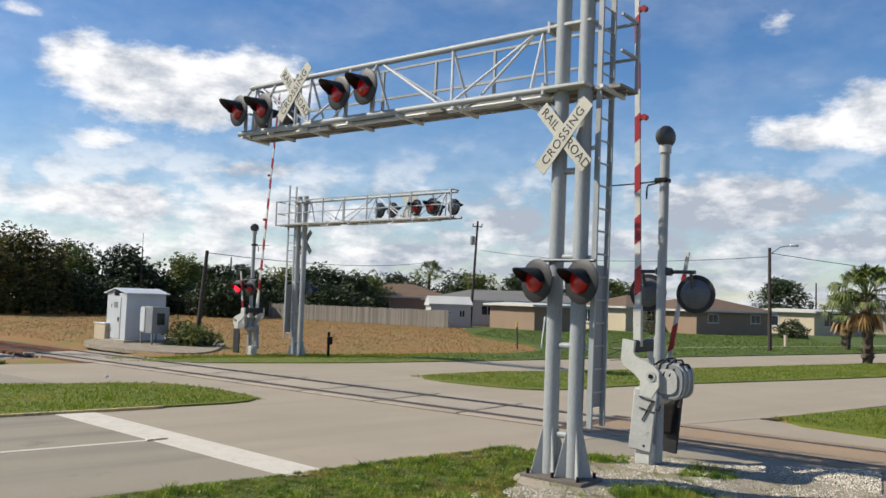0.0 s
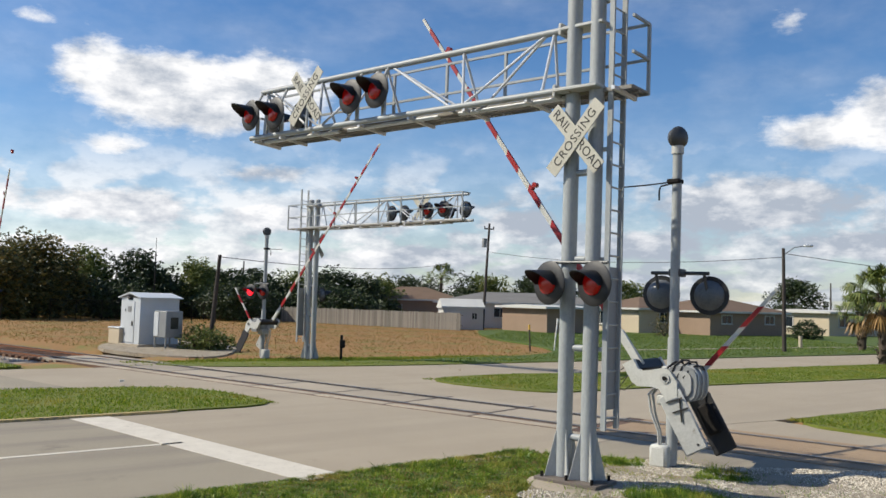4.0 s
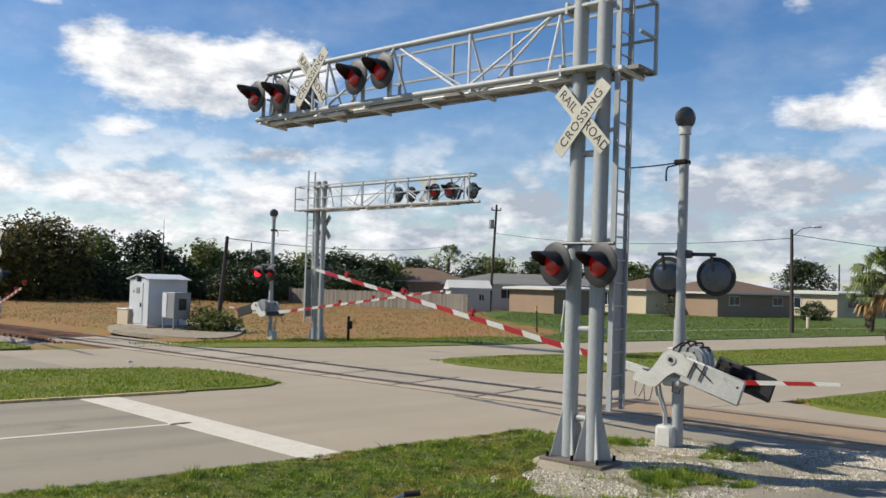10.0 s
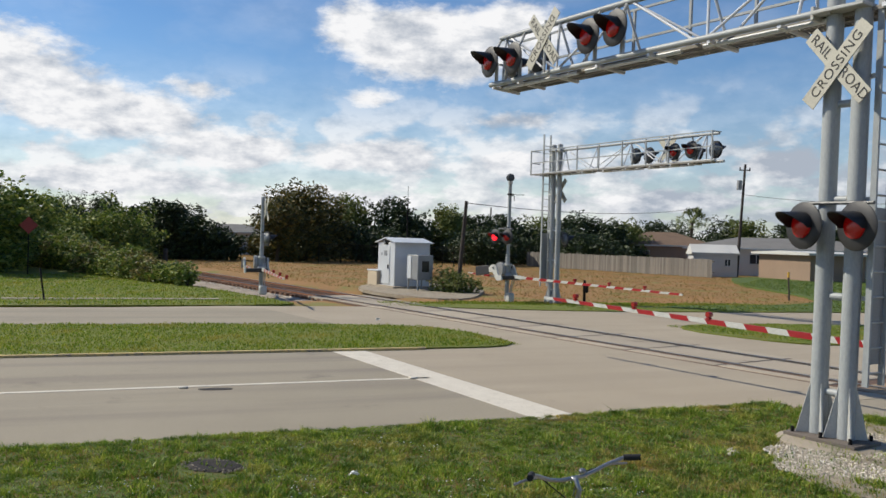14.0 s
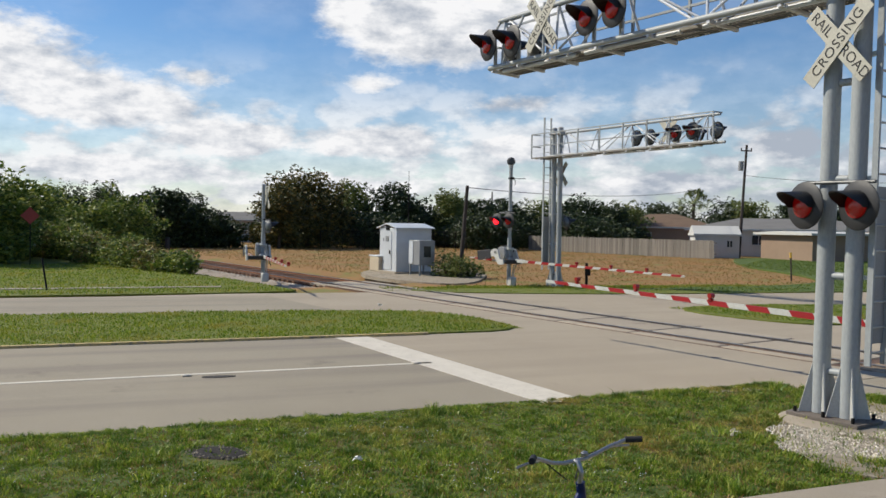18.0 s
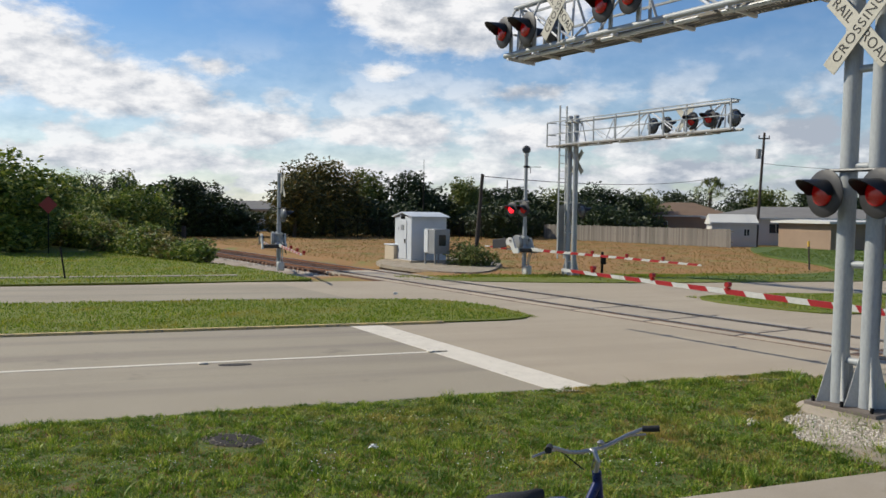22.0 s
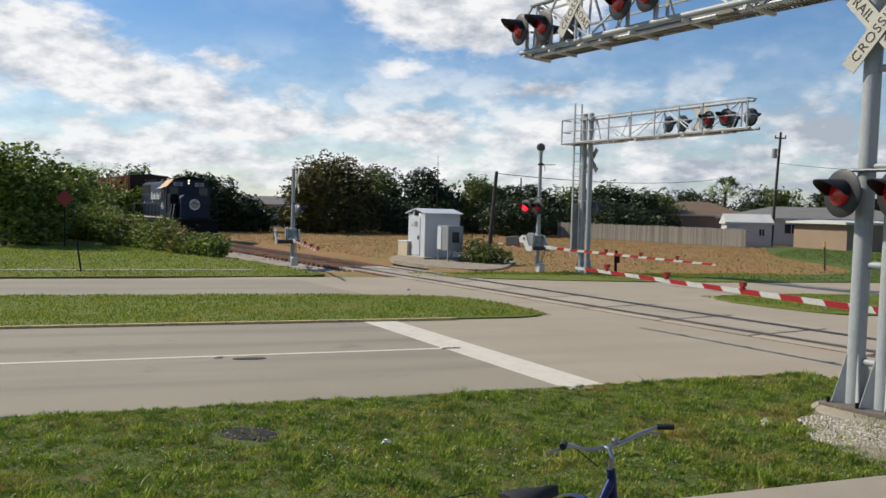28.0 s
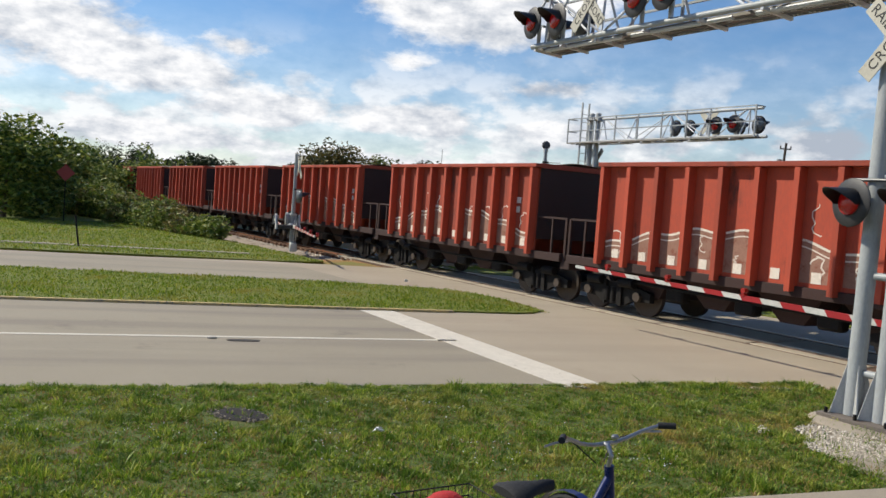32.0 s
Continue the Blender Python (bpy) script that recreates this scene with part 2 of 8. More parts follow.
def leaf_paint(name, a, b, c, trans=0.2, patch=None, deep=None, patch_scale=0.75, patch_at=0.52):
    """Leaves: each clump of its own tone, with light coming through."""
    m = bpy.data.materials.new(name)
    m.use_nodes = True
    nt = m.node_tree
    bsdf = nt.nodes["Principled BSDF"]
    geo = nt.nodes.new("ShaderNodeNewGeometry")
    ramp = nt.nodes.new("ShaderNodeValToRGB")
    ramp.color_ramp.elements[0].color, ramp.color_ramp.elements[1].color = a, c
    ramp.color_ramp.elements.new(0.55).color = b
    nt.links.new(geo.outputs["Random Per Island"], ramp.inputs[0])
    colour = ramp.outputs[0]
    if patch:
        # dry patches of their own shape across the ground
        spots = nt.nodes.new("ShaderNodeTexNoise")
        spots.inputs["Scale"].default_value, spots.inputs["Detail"].default_value = patch_scale, 7
        nt.links.new(geo.outputs["Position"], spots.inputs["Vector"])
        fade = nt.nodes.new("ShaderNodeMapRange")
        fade.inputs[1].default_value, fade.inputs[2].default_value, fade.inputs[4].default_value = patch_at, patch_at + 0.14, 0.75
        nt.links.new(spots.outputs[0], fade.inputs[0])
        blend = nt.nodes.new("ShaderNodeMix")
        blend.data_type = "RGBA"
        nt.links.new(fade.outputs[0], blend.inputs["Factor"])
        nt.links.new(colour, blend.inputs[6])
        blend.inputs[7].default_value = patch
        colour = blend.outputs[2]
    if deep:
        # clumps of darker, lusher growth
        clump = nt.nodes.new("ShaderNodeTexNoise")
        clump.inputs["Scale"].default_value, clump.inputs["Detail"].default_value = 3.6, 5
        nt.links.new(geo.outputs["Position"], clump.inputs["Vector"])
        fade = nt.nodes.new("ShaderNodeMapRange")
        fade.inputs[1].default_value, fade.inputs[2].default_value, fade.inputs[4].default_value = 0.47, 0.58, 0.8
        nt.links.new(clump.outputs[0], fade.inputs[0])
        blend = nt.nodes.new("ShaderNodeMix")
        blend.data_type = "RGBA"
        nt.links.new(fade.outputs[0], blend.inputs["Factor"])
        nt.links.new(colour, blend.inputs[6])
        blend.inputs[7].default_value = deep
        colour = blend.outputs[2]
    nt.links.new(colour, bsdf.inputs["Base Color"])
    bsdf.inputs["Roughness"].default_value = 0.55
    tl = nt.nodes.new("ShaderNodeBsdfTranslucent")
    nt.links.new(colour, tl.inputs[0])
    mx = nt.nodes.new("ShaderNodeMixShader")
    mx.inputs[0].default_value = trans
    out = nt.nodes["Material Output"]
    nt.links.new(bsdf.outputs[0], mx.inputs[1])
    nt.links.new(tl.outputs[0], mx.inputs[2])
    nt.links.new(mx.outputs[0], out.inputs[0])
    return m


ASPHALT = paint("asphalt", srgb(154, 145, 127), srgb(134, 125, 108), 0.9, 0, 0.30, 70, 0.35, srgb(118, 110, 98), 0.60, stretch=(1, 1, 1), streak=srgb(120, 112, 102))
ASPHALT_PALE = paint("asphalt_pale", srgb(167, 155, 135), srgb(147, 135, 117), 0.9, 0, 0.35, 70, 0.35, srgb(136, 125, 108), 0.62, streak=srgb(148, 137, 120))
CONCRETE = paint("concrete", srgb(162, 151, 134), srgb(136, 126, 110), 0.88, 0, 0.8, 70, 0.25, srgb(104, 95, 82), 0.62)
KERB_PAINT = paint("kerb_paint", srgb(206, 178, 110), srgb(170, 150, 112), 0.8, 0, 4, 60, 0.2, srgb(130, 122, 108), 0.5)
ROAD_WHITE = paint("road_white", srgb(212, 205, 190), srgb(188, 180, 166), 0.75, 0, 3, 60, 0.2, srgb(158, 150, 138), 0.58)
LAWN = paint("lawn", srgb(80, 94, 26), srgb(60, 76, 20), 0.95, 0, 0.9, 24, 0.9, srgb(104, 80, 48), 0.54)
FIELD = paint("dry_field", srgb(150, 108, 62), srgb(128, 100, 52), 0.95, 0, 0.14, 5, 0.9, srgb(112, 110, 48), 0.52)
GRAVEL = paint("gravel", srgb(166, 156, 138), srgb(124, 112, 94), 0.95, 0, 1.5, 34, 1.0, srgb(86, 76, 60), 0.54)
BALLAST = paint("ballast", srgb(164, 152, 136), srgb(124, 112, 98), 0.95, 0, 1.0, 22, 1.0, srgb(96, 76, 60), 0.55)
RAIL_RUST = paint("rail_rust", srgb(150, 94, 58), srgb(116, 72, 46), 0.8, 0.2, 4, 50, 0.3)
RAIL_TOP = paint("rail_top", srgb(150, 146, 142), srgb(120, 112, 104), 0.35, 0.9, 3, 60, 0.05)
TIE = paint("tie", srgb(120, 86, 62), srgb(88, 62, 46), 0.95, 0, 3, 30, 0.7, each=0.25, stretch=(1, 6, 1))
RUST_DIRT = paint("rust_dirt", srgb(162, 140, 112), srgb(138, 116, 92), 0.95, 0, 0.9, 40, 0.6, srgb(104, 82, 64), 0.60)
FLANGE_DIRT = paint("flange_dirt", srgb(106, 82, 66), srgb(80, 62, 52), 0.95, 0, 0.9, 40, 0.6, srgb(62, 50, 44), 0.55)
MUD = paint("mud", srgb(36, 30, 26), srgb(26, 22, 19), 0.9, 0, 5, 40, 0.5)
DARK_GAP = paint("dark_gap", srgb(52, 48, 46), srgb(38, 36, 35), 0.95, 0, 5, 40, 0.3)
SILVER = paint("silver_paint", srgb(162, 166, 167), srgb(138, 142, 143), 0.5, 0.0, 1.6, 45, 0.06, srgb(128, 122, 108), 0.64, stretch=(1, 1, 0.3))
# the silver paint made paler, with light thrown up from the ground in its colour
TRUSS_BOUNCE = paint("truss_bounce_paint", srgb(206, 209, 214), srgb(186, 190, 195), 0.5, 0.0, 1.6, 45, 0.06, srgb(148, 142, 130), 0.66)
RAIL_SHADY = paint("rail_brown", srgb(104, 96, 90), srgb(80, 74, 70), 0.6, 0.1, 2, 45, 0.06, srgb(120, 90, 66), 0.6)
SILVER_WORN = paint("silver_worn", srgb(190, 190, 186), srgb(156, 157, 154), 0.5, 0.1, 2.5, 40, 0.1, srgb(112, 100, 84), 0.62)
BASE_GREY = paint("base_grey", srgb(116, 108, 100), srgb(84, 76, 70), 0.8, 0, 3, 40, 0.2, srgb(92, 66, 48), 0.58)
GRATING = paint("grating", srgb(138, 134, 126), srgb(108, 104, 98), 0.6, 0.2, 6, 60, 0.2)
BLACK = paint("black_paint", srgb(24, 24, 25), srgb(16, 16, 17), 0.5, 0, 4, 50, 0.08)
LENS_BACK = paint("lamp_back", srgb(112, 116, 119), srgb(82, 86, 89), 0.4, 0.2, 3, 40, 0.05)
RED_LENS = paint("red_lens", srgb(165, 16, 16), srgb(125, 10, 12), 0.22, 0, 6, 90, 0.05, glow=0.12)
RED_LIT = paint("red_lit", srgb(255, 40, 50), srgb(255, 20, 34), 0.25, 0, 6, 90, 0.0, glow=2.6)
SIGN_WHITE = paint("sign_white", srgb(186, 183, 170), srgb(168, 164, 150), 0.55, 0, 3, 40, 0.03, srgb(146, 132, 104), 0.62)
LETTER = paint("letter_black", srgb(40, 38, 36), srgb(30, 28, 28), 0.6, 0, 5, 40, 0.0)
ARM_WHITE = paint("arm_white", srgb(200, 200, 194), srgb(176, 176, 170), 0.45, 0, 2, 40, 0.05, srgb(140, 134, 122), 0.62)
ARM_RED = paint("arm_red", srgb(160, 24, 28), srgb(132, 18, 24), 0.4, 0, 3, 40, 0.03)
LAMP_RED = paint("lamp_red", srgb(150, 30, 24), srgb(110, 20, 18), 0.3, 0, 6, 40, 0.0, glow=0.1)
WIRE = paint("wire", srgb(44, 42, 40), srgb(34, 32, 32), 0.7, 0, 6, 30, 0.0)
SHED_WHITE = paint("shed_white", srgb(206, 210, 212), srgb(184, 188, 192), 0.45, 0.15, 1.2, 40, 0.04, srgb(150, 148, 142), 0.7)
PLATE_GREY = paint("plate_grey", srgb(150, 152, 152), srgb(126, 128, 130), 0.5, 0.3, 2, 40, 0.06)
LOCO_BLUE = paint("loco_blue", srgb(20, 38, 60), srgb(14, 28, 45), 0.5, 0.0, 0.8, 30, 0.03, srgb(34, 42, 52), 0.58, stretch=(1, 1, 0.4), shine=0.25)
LOCO_BLACK = paint("loco_black", srgb(14, 14, 15), srgb(9, 9, 10), 0.7, 0, 1.5, 30, 0.1, srgb(34, 30, 26), 0.66, shine=0.2)
LOCO_YELLOW = paint("loco_yellow", srgb(208, 160, 90), srgb(186, 142, 80), 0.5, 0, 1.5, 30, 0.03, srgb(150, 116, 70), 0.62)
STEEL_DARK = paint("steel_dark", srgb(32, 29, 27), srgb(20, 18, 17), 0.75, 0.1, 2, 30, 0.3, srgb(58, 49, 41), 0.62, shine=0.25)
TRIM_WHITE = paint("trim_white", srgb(220, 220, 216), srgb(196, 196, 192), 0.5, 0, 3, 40, 0.03)
BOX_BROWN = paint("box_brown", srgb(150, 90, 60), srgb(122, 72, 48), 0.7, 0, 0.7, 30, 0.08, srgb(92, 56, 41), 0.60, stretch=(1, 1, 0.35))
HOPPER_RED = paint("hopper_red", srgb(172, 70, 44), srgb(138, 54, 35), 0.75, 0, 0.8, 25, 0.1, srgb(80, 40, 30), 0.57, each=0.22, stretch=(1, 1, 0.3))
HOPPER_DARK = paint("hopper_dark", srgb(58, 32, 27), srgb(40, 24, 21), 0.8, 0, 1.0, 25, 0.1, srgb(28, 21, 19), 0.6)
WHEEL_STEEL = paint("wheel_steel", srgb(86, 74, 64), srgb(60, 52, 46), 0.6, 0.4, 3, 40, 0.1)
STONE_LOAD = paint("stone_load", srgb(196, 186, 166), srgb(160, 150, 130), 0.95, 0, 2, 18, 0.9)
SPRAY_WHITE = paint("spray_white", srgb(226, 218, 206), srgb(200, 190, 176), 0.7, 0, 2.5, 30, 0.02, srgb(140, 104, 84), 0.58)
SPRAY_BLUE = paint("spray_blue", srgb(172, 200, 208), srgb(140, 174, 186), 0.7, 0, 2, 30, 0.02, srgb(130, 110, 96), 0.62)
SPRAY_DARK = paint("spray_dark", srgb(48, 46, 50), srgb(36, 34, 38), 0.7, 0, 2, 30, 0.02)
SPRAY_YELLOW = paint("spray_yellow", srgb(208, 170, 62), srgb(190, 150, 50), 0.7, 0, 2, 30, 0.02)
BARK = paint("bark", srgb(92, 80, 66), srgb(64, 56, 46), 0.95, 0, 3, 22, 0.9, stretch=(3, 3, 0.6))
POLE_WOOD = paint("pole_wood", srgb(74, 66, 60), srgb(54, 48, 44), 0.95, 0, 2, 30, 0.5, stretch=(5, 5, 0.5))
FENCE_WOOD = paint("fence_wood", srgb(140, 134, 124), srgb(108, 102, 94), 0.95, 0, 2, 26, 0.4, each=0.25, stretch=(3, 3, 0.4))
WALL_CREAM = paint("wall_cream", srgb(192, 178, 154), srgb(172, 158, 136), 0.85, 0, 0.6, 30, 0.1)
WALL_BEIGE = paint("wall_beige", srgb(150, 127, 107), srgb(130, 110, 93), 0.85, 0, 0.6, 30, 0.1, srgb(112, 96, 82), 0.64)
WALL_WHITE = paint("wall_white", srgb(196, 195, 190), srgb(178, 177, 172), 0.85, 0, 0.6, 30, 0.1)
ROOF_GREY = paint("roof_grey", srgb(124, 122, 118), srgb(100, 98, 95), 0.9, 0, 0.8, 20, 0.3, stretch=(1, 1, 4))
ROOF_BROWN = paint("roof_brown", srgb(118, 96, 77), srgb(94, 77, 62), 0.9, 0, 0.8, 20, 0.3, stretch=(1, 1, 4))
GLASS_DARK = paint("glass_dark", srgb(40, 48, 54), srgb(30, 36, 42), 0.12, 0, 3, 30, 0.0)
CHROME = paint("chrome", srgb(170, 170, 170), srgb(140, 140, 140), 0.34, 0.85, 3, 60, 0.0)
BIKE_BLUE = paint("bike_blue", srgb(18, 34, 88), srgb(13, 26, 70), 0.32, 0.1, 3, 60, 0.0, shine=0.4)
RUBBER = paint("rubber", srgb(30, 30, 31), srgb(22, 22, 23), 0.75, 0, 6, 60, 0.2)
RED_CLOTH = paint("red_cloth", srgb(178, 34, 34), srgb(140, 26, 28), 0.8, 0, 6, 60, 0.3)
RED_SIGN = paint("red_sign", srgb(150, 44, 38), srgb(124, 36, 32), 0.5, 0, 3, 40, 0.03)
LEAF_DARK = leaf_paint("leaf_dark", srgb(26, 40, 15), srgb(42, 58, 22), srgb(64, 80, 33), 0.12)
LEAF_MID = leaf_paint("leaf_mid", srgb(52, 74, 24), srgb(98, 120, 42), srgb(164, 166, 78), 0.25)
LEAF_VINE = leaf_paint("leaf_vine", srgb(62, 60, 24), srgb(112, 108, 48), srgb(160, 140, 78), 0.2)
LEAF_OLIVE = leaf_paint("leaf_olive", srgb(66, 82, 34), srgb(96, 108, 48), srgb(128, 130, 62))
LEAF_AUTUMN = leaf_paint("leaf_autumn", srgb(48, 56, 24), srgb(80, 82, 36), srgb(134, 114, 54))
PALM_LEAF = leaf_paint("palm_leaf", srgb(62, 78, 34), srgb(92, 108, 48), srgb(130, 132, 66))
PALM_DEAD = leaf_paint("palm_dead", srgb(120, 92, 50), srgb(146, 112, 62), srgb(160, 130, 80), 0.1)
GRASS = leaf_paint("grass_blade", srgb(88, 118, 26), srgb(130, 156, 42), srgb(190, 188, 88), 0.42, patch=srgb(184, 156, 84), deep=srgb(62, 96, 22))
GRASS_DRY = leaf_paint("grass_dry", srgb(142, 110, 64), srgb(160, 126, 76), srgb(150, 128, 70), 0.3, patch=srgb(112, 114, 50), patch_scale=0.28, patch_at=0.47)

SPRAY_HAZE = paint("spray_haze", srgb(150, 116, 100), srgb(128, 88, 72), 0.75, 0, 2.5, 30, 0.02, srgb(120, 66, 46), 0.52)
CLOVER = leaf_paint("clover", srgb(86, 116, 36), srgb(120, 144, 50), srgb(156, 168, 84), 0.35)
DISC_GREY = paint("disc_grey", srgb(44, 44, 46), srgb(32, 32, 34), 0.55, 0, 4, 50, 0.06)
BELL_GREY = paint("bell_grey", srgb(84, 86, 88), srgb(60, 62, 64), 0.45, 0.3, 4, 50, 0.06)
GRASS_FAR = leaf_paint("grass_far", srgb(72, 98, 26), srgb(94, 116, 34), srgb(126, 132, 50), 0.3)
LAWN_FAR = paint("lawn_far", srgb(80, 98, 30), srgb(62, 80, 22), 0.95, 0, 0.5, 24, 0.9, srgb(104, 98, 46), 0.58)
GRASS_SUNNY = leaf_paint("grass_sunny", srgb(88, 114, 24), srgb(116, 138, 34), srgb(158, 156, 60), 0.42, patch=srgb(164, 146, 62), patch_scale=0.6, patch_at=0.53)
LAWN_SUNNY = paint("lawn_sunny", srgb(106, 114, 34), srgb(86, 96, 26), 0.95, 0, 0.9, 24, 0.9, srgb(134, 114, 60), 0.57)
PANEL = paint("panel", srgb(170, 158, 140), srgb(148, 137, 120), 0.88, 0, 0.5, 50, 0.3, srgb(118, 106, 92), 0.58, each=0.08)


# ---- mesh tools ----
class Mesh:
    """Collects vertices and faces for one mesh."""

    def __init__(self):
        self.v, self.f = [], []

    def add(self, verts, faces):
        k = len(self.v)
        self.v += [tuple(p) for p in verts]
        self.f += [tuple(i + k for i in face) for face in faces]
        return self

    def box(self, c, s, m=None, chamfer=0.0):
        hx, hy, hz = s[0] / 2, s[1] / 2, s[2] / 2
        if not chamfer:
            pts = [(x * hx, y * hy, z * hz) for z in (-1, 1) for y in (-1, 1) for x in (-1, 1)]
            faces = [(0, 2, 3, 1), (4, 5, 7, 6), (0, 1, 5, 4), (2, 6, 7, 3), (0, 4, 6, 2), (1, 3, 7, 5)]
        else:
            b = min(chamfer, hx * 0.9, hy * 0.9, hz * 0.9)
            pts, faces = [], []
            for z in (-1, 1):
                for y in (-1, 1):
                    for x in (-1, 1):
                        pts += [(x * hx, y * (hy - b), z * (hz - b)), (x * (hx - b), y * hy, z * (hz - b)), (x * (hx - b), y * (hy - b), z * hz)]
            i = lambda x, y, z, k: 3 * ((x > 0) + 2 * (y > 0) + 4 * (z > 0)) + k
            for q in (-1, 1):
                faces += [(i(q, -1, -1, 0), i(q, 1, -1, 0), i(q, 1, 1, 0), i(q, -1, 1, 0))[::q], (i(-1, q, -1, 1), i(-1, q, 1, 1), i(1, q, 1, 1), i(1, q, -1, 1))[::q],
                          (i(-1, -1, q, 2), i(1, -1, q, 2), i(1, 1, q, 2), i(-1, 1, q, 2))[::q]]
            for a in (-1, 1):
                for c2 in (-1, 1):
                    faces += [(i(a, c2, -1, 0), i(a, c2, 1, 0), i(a, c2, 1, 1), i(a, c2, -1, 1))[::-a * c2], (i(a, -1, c2, 0), i(a, 1, c2, 0), i(a, 1, c2, 2), i(a, -1, c2, 2))[::a * c2],
                              (i(-1, a, c2, 1), i(1, a, c2, 1), i(1, a, c2, 2), i(-1, a, c2, 2))[::-a * c2]]
                    for d in (-1, 1):
                        faces.append((i(a, c2, d, 0), i(a, c2, d, 1), i(a, c2, d, 2))[::a * c2 * d])
        m = Matrix.Translation(c) @ (m or Matrix())
        return self.add([m @ Vector(p) for p in pts], faces)

    def bar(self, a, b, w, h, up=(0, 0, 1)):
        """A rectangular bar from a to b, w wide and h high."""
        a, b, up = Vector(a), Vector(b), Vector(up)
        d = (b - a).normalized()
        if abs(d.dot(up)) > 0.99:
            up = Vector((0, 1, 0))
        s = d.cross(up).normalized()
        u = s.cross(d)
        pts = [p + s * x * w / 2 + u * z * h / 2 for p in (a, b) for x, z in ((-1, -1), (1, -1), (1, 1), (-1, 1))]
        return self.add(pts, [(0, 1, 2, 3), (7, 6, 5, 4), (0, 4, 5, 1), (1, 5, 6, 2), (2, 6, 7, 3), (3, 7, 4, 0)])

    def cyl(self, a, b, r, r2=None, n=12, caps=True):
        a, b = Vector(a), Vector(b)
        r2 = r if r2 is None else r2
        d = (b - a).normalized()
        s = d.orthogonal().normalized()
        u = d.cross(s)
        ring = [(math.cos(2 * math.pi * i / n), math.sin(2 * math.pi * i / n)) for i in range(n)]
        pts = [a + (s * x + u * y) * r for x, y in ring] + [b + (s * x + u * y) * r2 for x, y in ring]
        faces = [(i, (i + 1) % n, n + (i + 1) % n, n + i) for i in range(n)]
        if caps:
            faces += [tuple(range(n))[::-1], tuple(range(n, 2 * n))]
        return self.add(pts, faces)

    def tube(self, path, r, n=8):
        path = [Vector(p) for p in path]
        rings, k0 = [], len(self.v)
        u = None
        for i, p in enumerate(path):
            d = (path[min(i + 1, len(path) - 1)] - path[max(i - 1, 0)]).normalized()
            u = (u - d * u.dot(d)).normalized() if u else d.orthogonal().normalized()
            w = d.cross(u)
            rad = r[i] if isinstance(r, (list, tuple)) else r
            rings += [p + (u * math.cos(2 * math.pi * j / n) + w * math.sin(2 * math.pi * j / n)) * rad for j in range(n)]
        faces = [(i * n + j, i * n + (j + 1) % n, (i + 1) * n + (j + 1) % n, (i + 1) * n + j) for i in range(len(path) - 1) for j in range(n)]
        faces += [tuple(range(n))[::-1], tuple(range((len(path) - 1) * n, len(path) * n))]
        return self.add(rings, faces)

    def prism(self, pts, z0, z1, m=None):
        """A flat outline pts in x, y, made thick from z0 to z1."""
        n, m = len(pts), m or Matrix()
        v = [m @ Vector((*p, z0)) for p in pts] + [m @ Vector((*p, z1)) for p in pts]
        area = sum(pts[i][0] * pts[(i + 1) % n][1] - pts[(i + 1) % n][0] * pts[i][1] for i in range(n))
        faces = [tuple(range(n))[::-1], tuple(range(n, 2 * n))] + [(i, (i + 1) % n, n + (i + 1) % n, n + i) for i in range(n)]
        return self.add(v, faces if area > 0 else [f[::-1] for f in faces])

    def lathe(self, profile, m=None, n=16):
        """Turns (radius, z) pairs round the z axis."""
        m, k = m or Matrix(), len(profile)
        v = [m @ Vector((r * math.cos(2 * math.pi * j / n), r * math.sin(2 * math.pi * j / n), z)) for r, z in profile for j in range(n)]
        faces = [(i * n + j, i * n + (j + 1) % n, (i + 1) * n + (j + 1) % n, (i + 1) * n + j) for i in range(k - 1) for j in range(n)]
        faces += [tuple(range(n))[::-1], tuple(range((k - 1) * n, k * n))]
        return self.add(v, faces)

    def data(self, name, material, smooth=True):
        me = bpy.data.meshes.new(name)
        me.from_pydata(self.v, [], self.f)
        me.materials.append(material)
        if smooth:
            me.polygons.foreach_set("use_smooth", [True] * len(me.polygons))
            me.set_sharp_from_angle(angle=radians(38))
        me.update()
        return me


def part(name, mesh, material, parent=None, label="", m=None, smooth=True):
    ob = new(name, mesh.data(name, material, smooth) if isinstance(mesh, Mesh) else mesh)
    if parent:
        ob.parent = parent
    if m:
        ob.matrix_basis = m
    return tagged(ob, label)


def thing(name, m, label, category, group=""):
    ob = new(name)
    ob.matrix_basis = m
    return tagged(ob, label, category, group)


def setting(name, mesh, material, label, smooth=False):
    return tagged(part(name, mesh, material, smooth=smooth), label, kind="structure")


# ---- the plan: the road runs at 40 degrees, the track at 142 degrees ----
ROAD = 40.0
TRACK = 142.0
ALONG = Vector((math.cos(radians(ROAD)), math.sin(radians(ROAD)), 0))
ACROSS = Vector((-math.sin(radians(ROAD)), math.cos(radians(ROAD)), 0))
TRACK_MID = Vector((-0.92, 19.6, 0))
TRACK_WAY = Vector((math.cos(radians(TRACK)), math.sin(radians(TRACK)), 0))
TRACK_SIDE = Vector((math.cos(radians(TRACK - 90)), math.sin(radians(TRACK - 90)), 0))


def rm(r, m):
    """From metres along and across the road to x, y."""
    p = ALONG * r + ACROSS * m
    return (p.x, p.y)


def ts(s, n):
    """From metres along the track (to the far left) and away from the camera to x, y."""
    p = TRACK_MID + TRACK_WAY * s + TRACK_SIDE * n
    return (p.x, p.y)


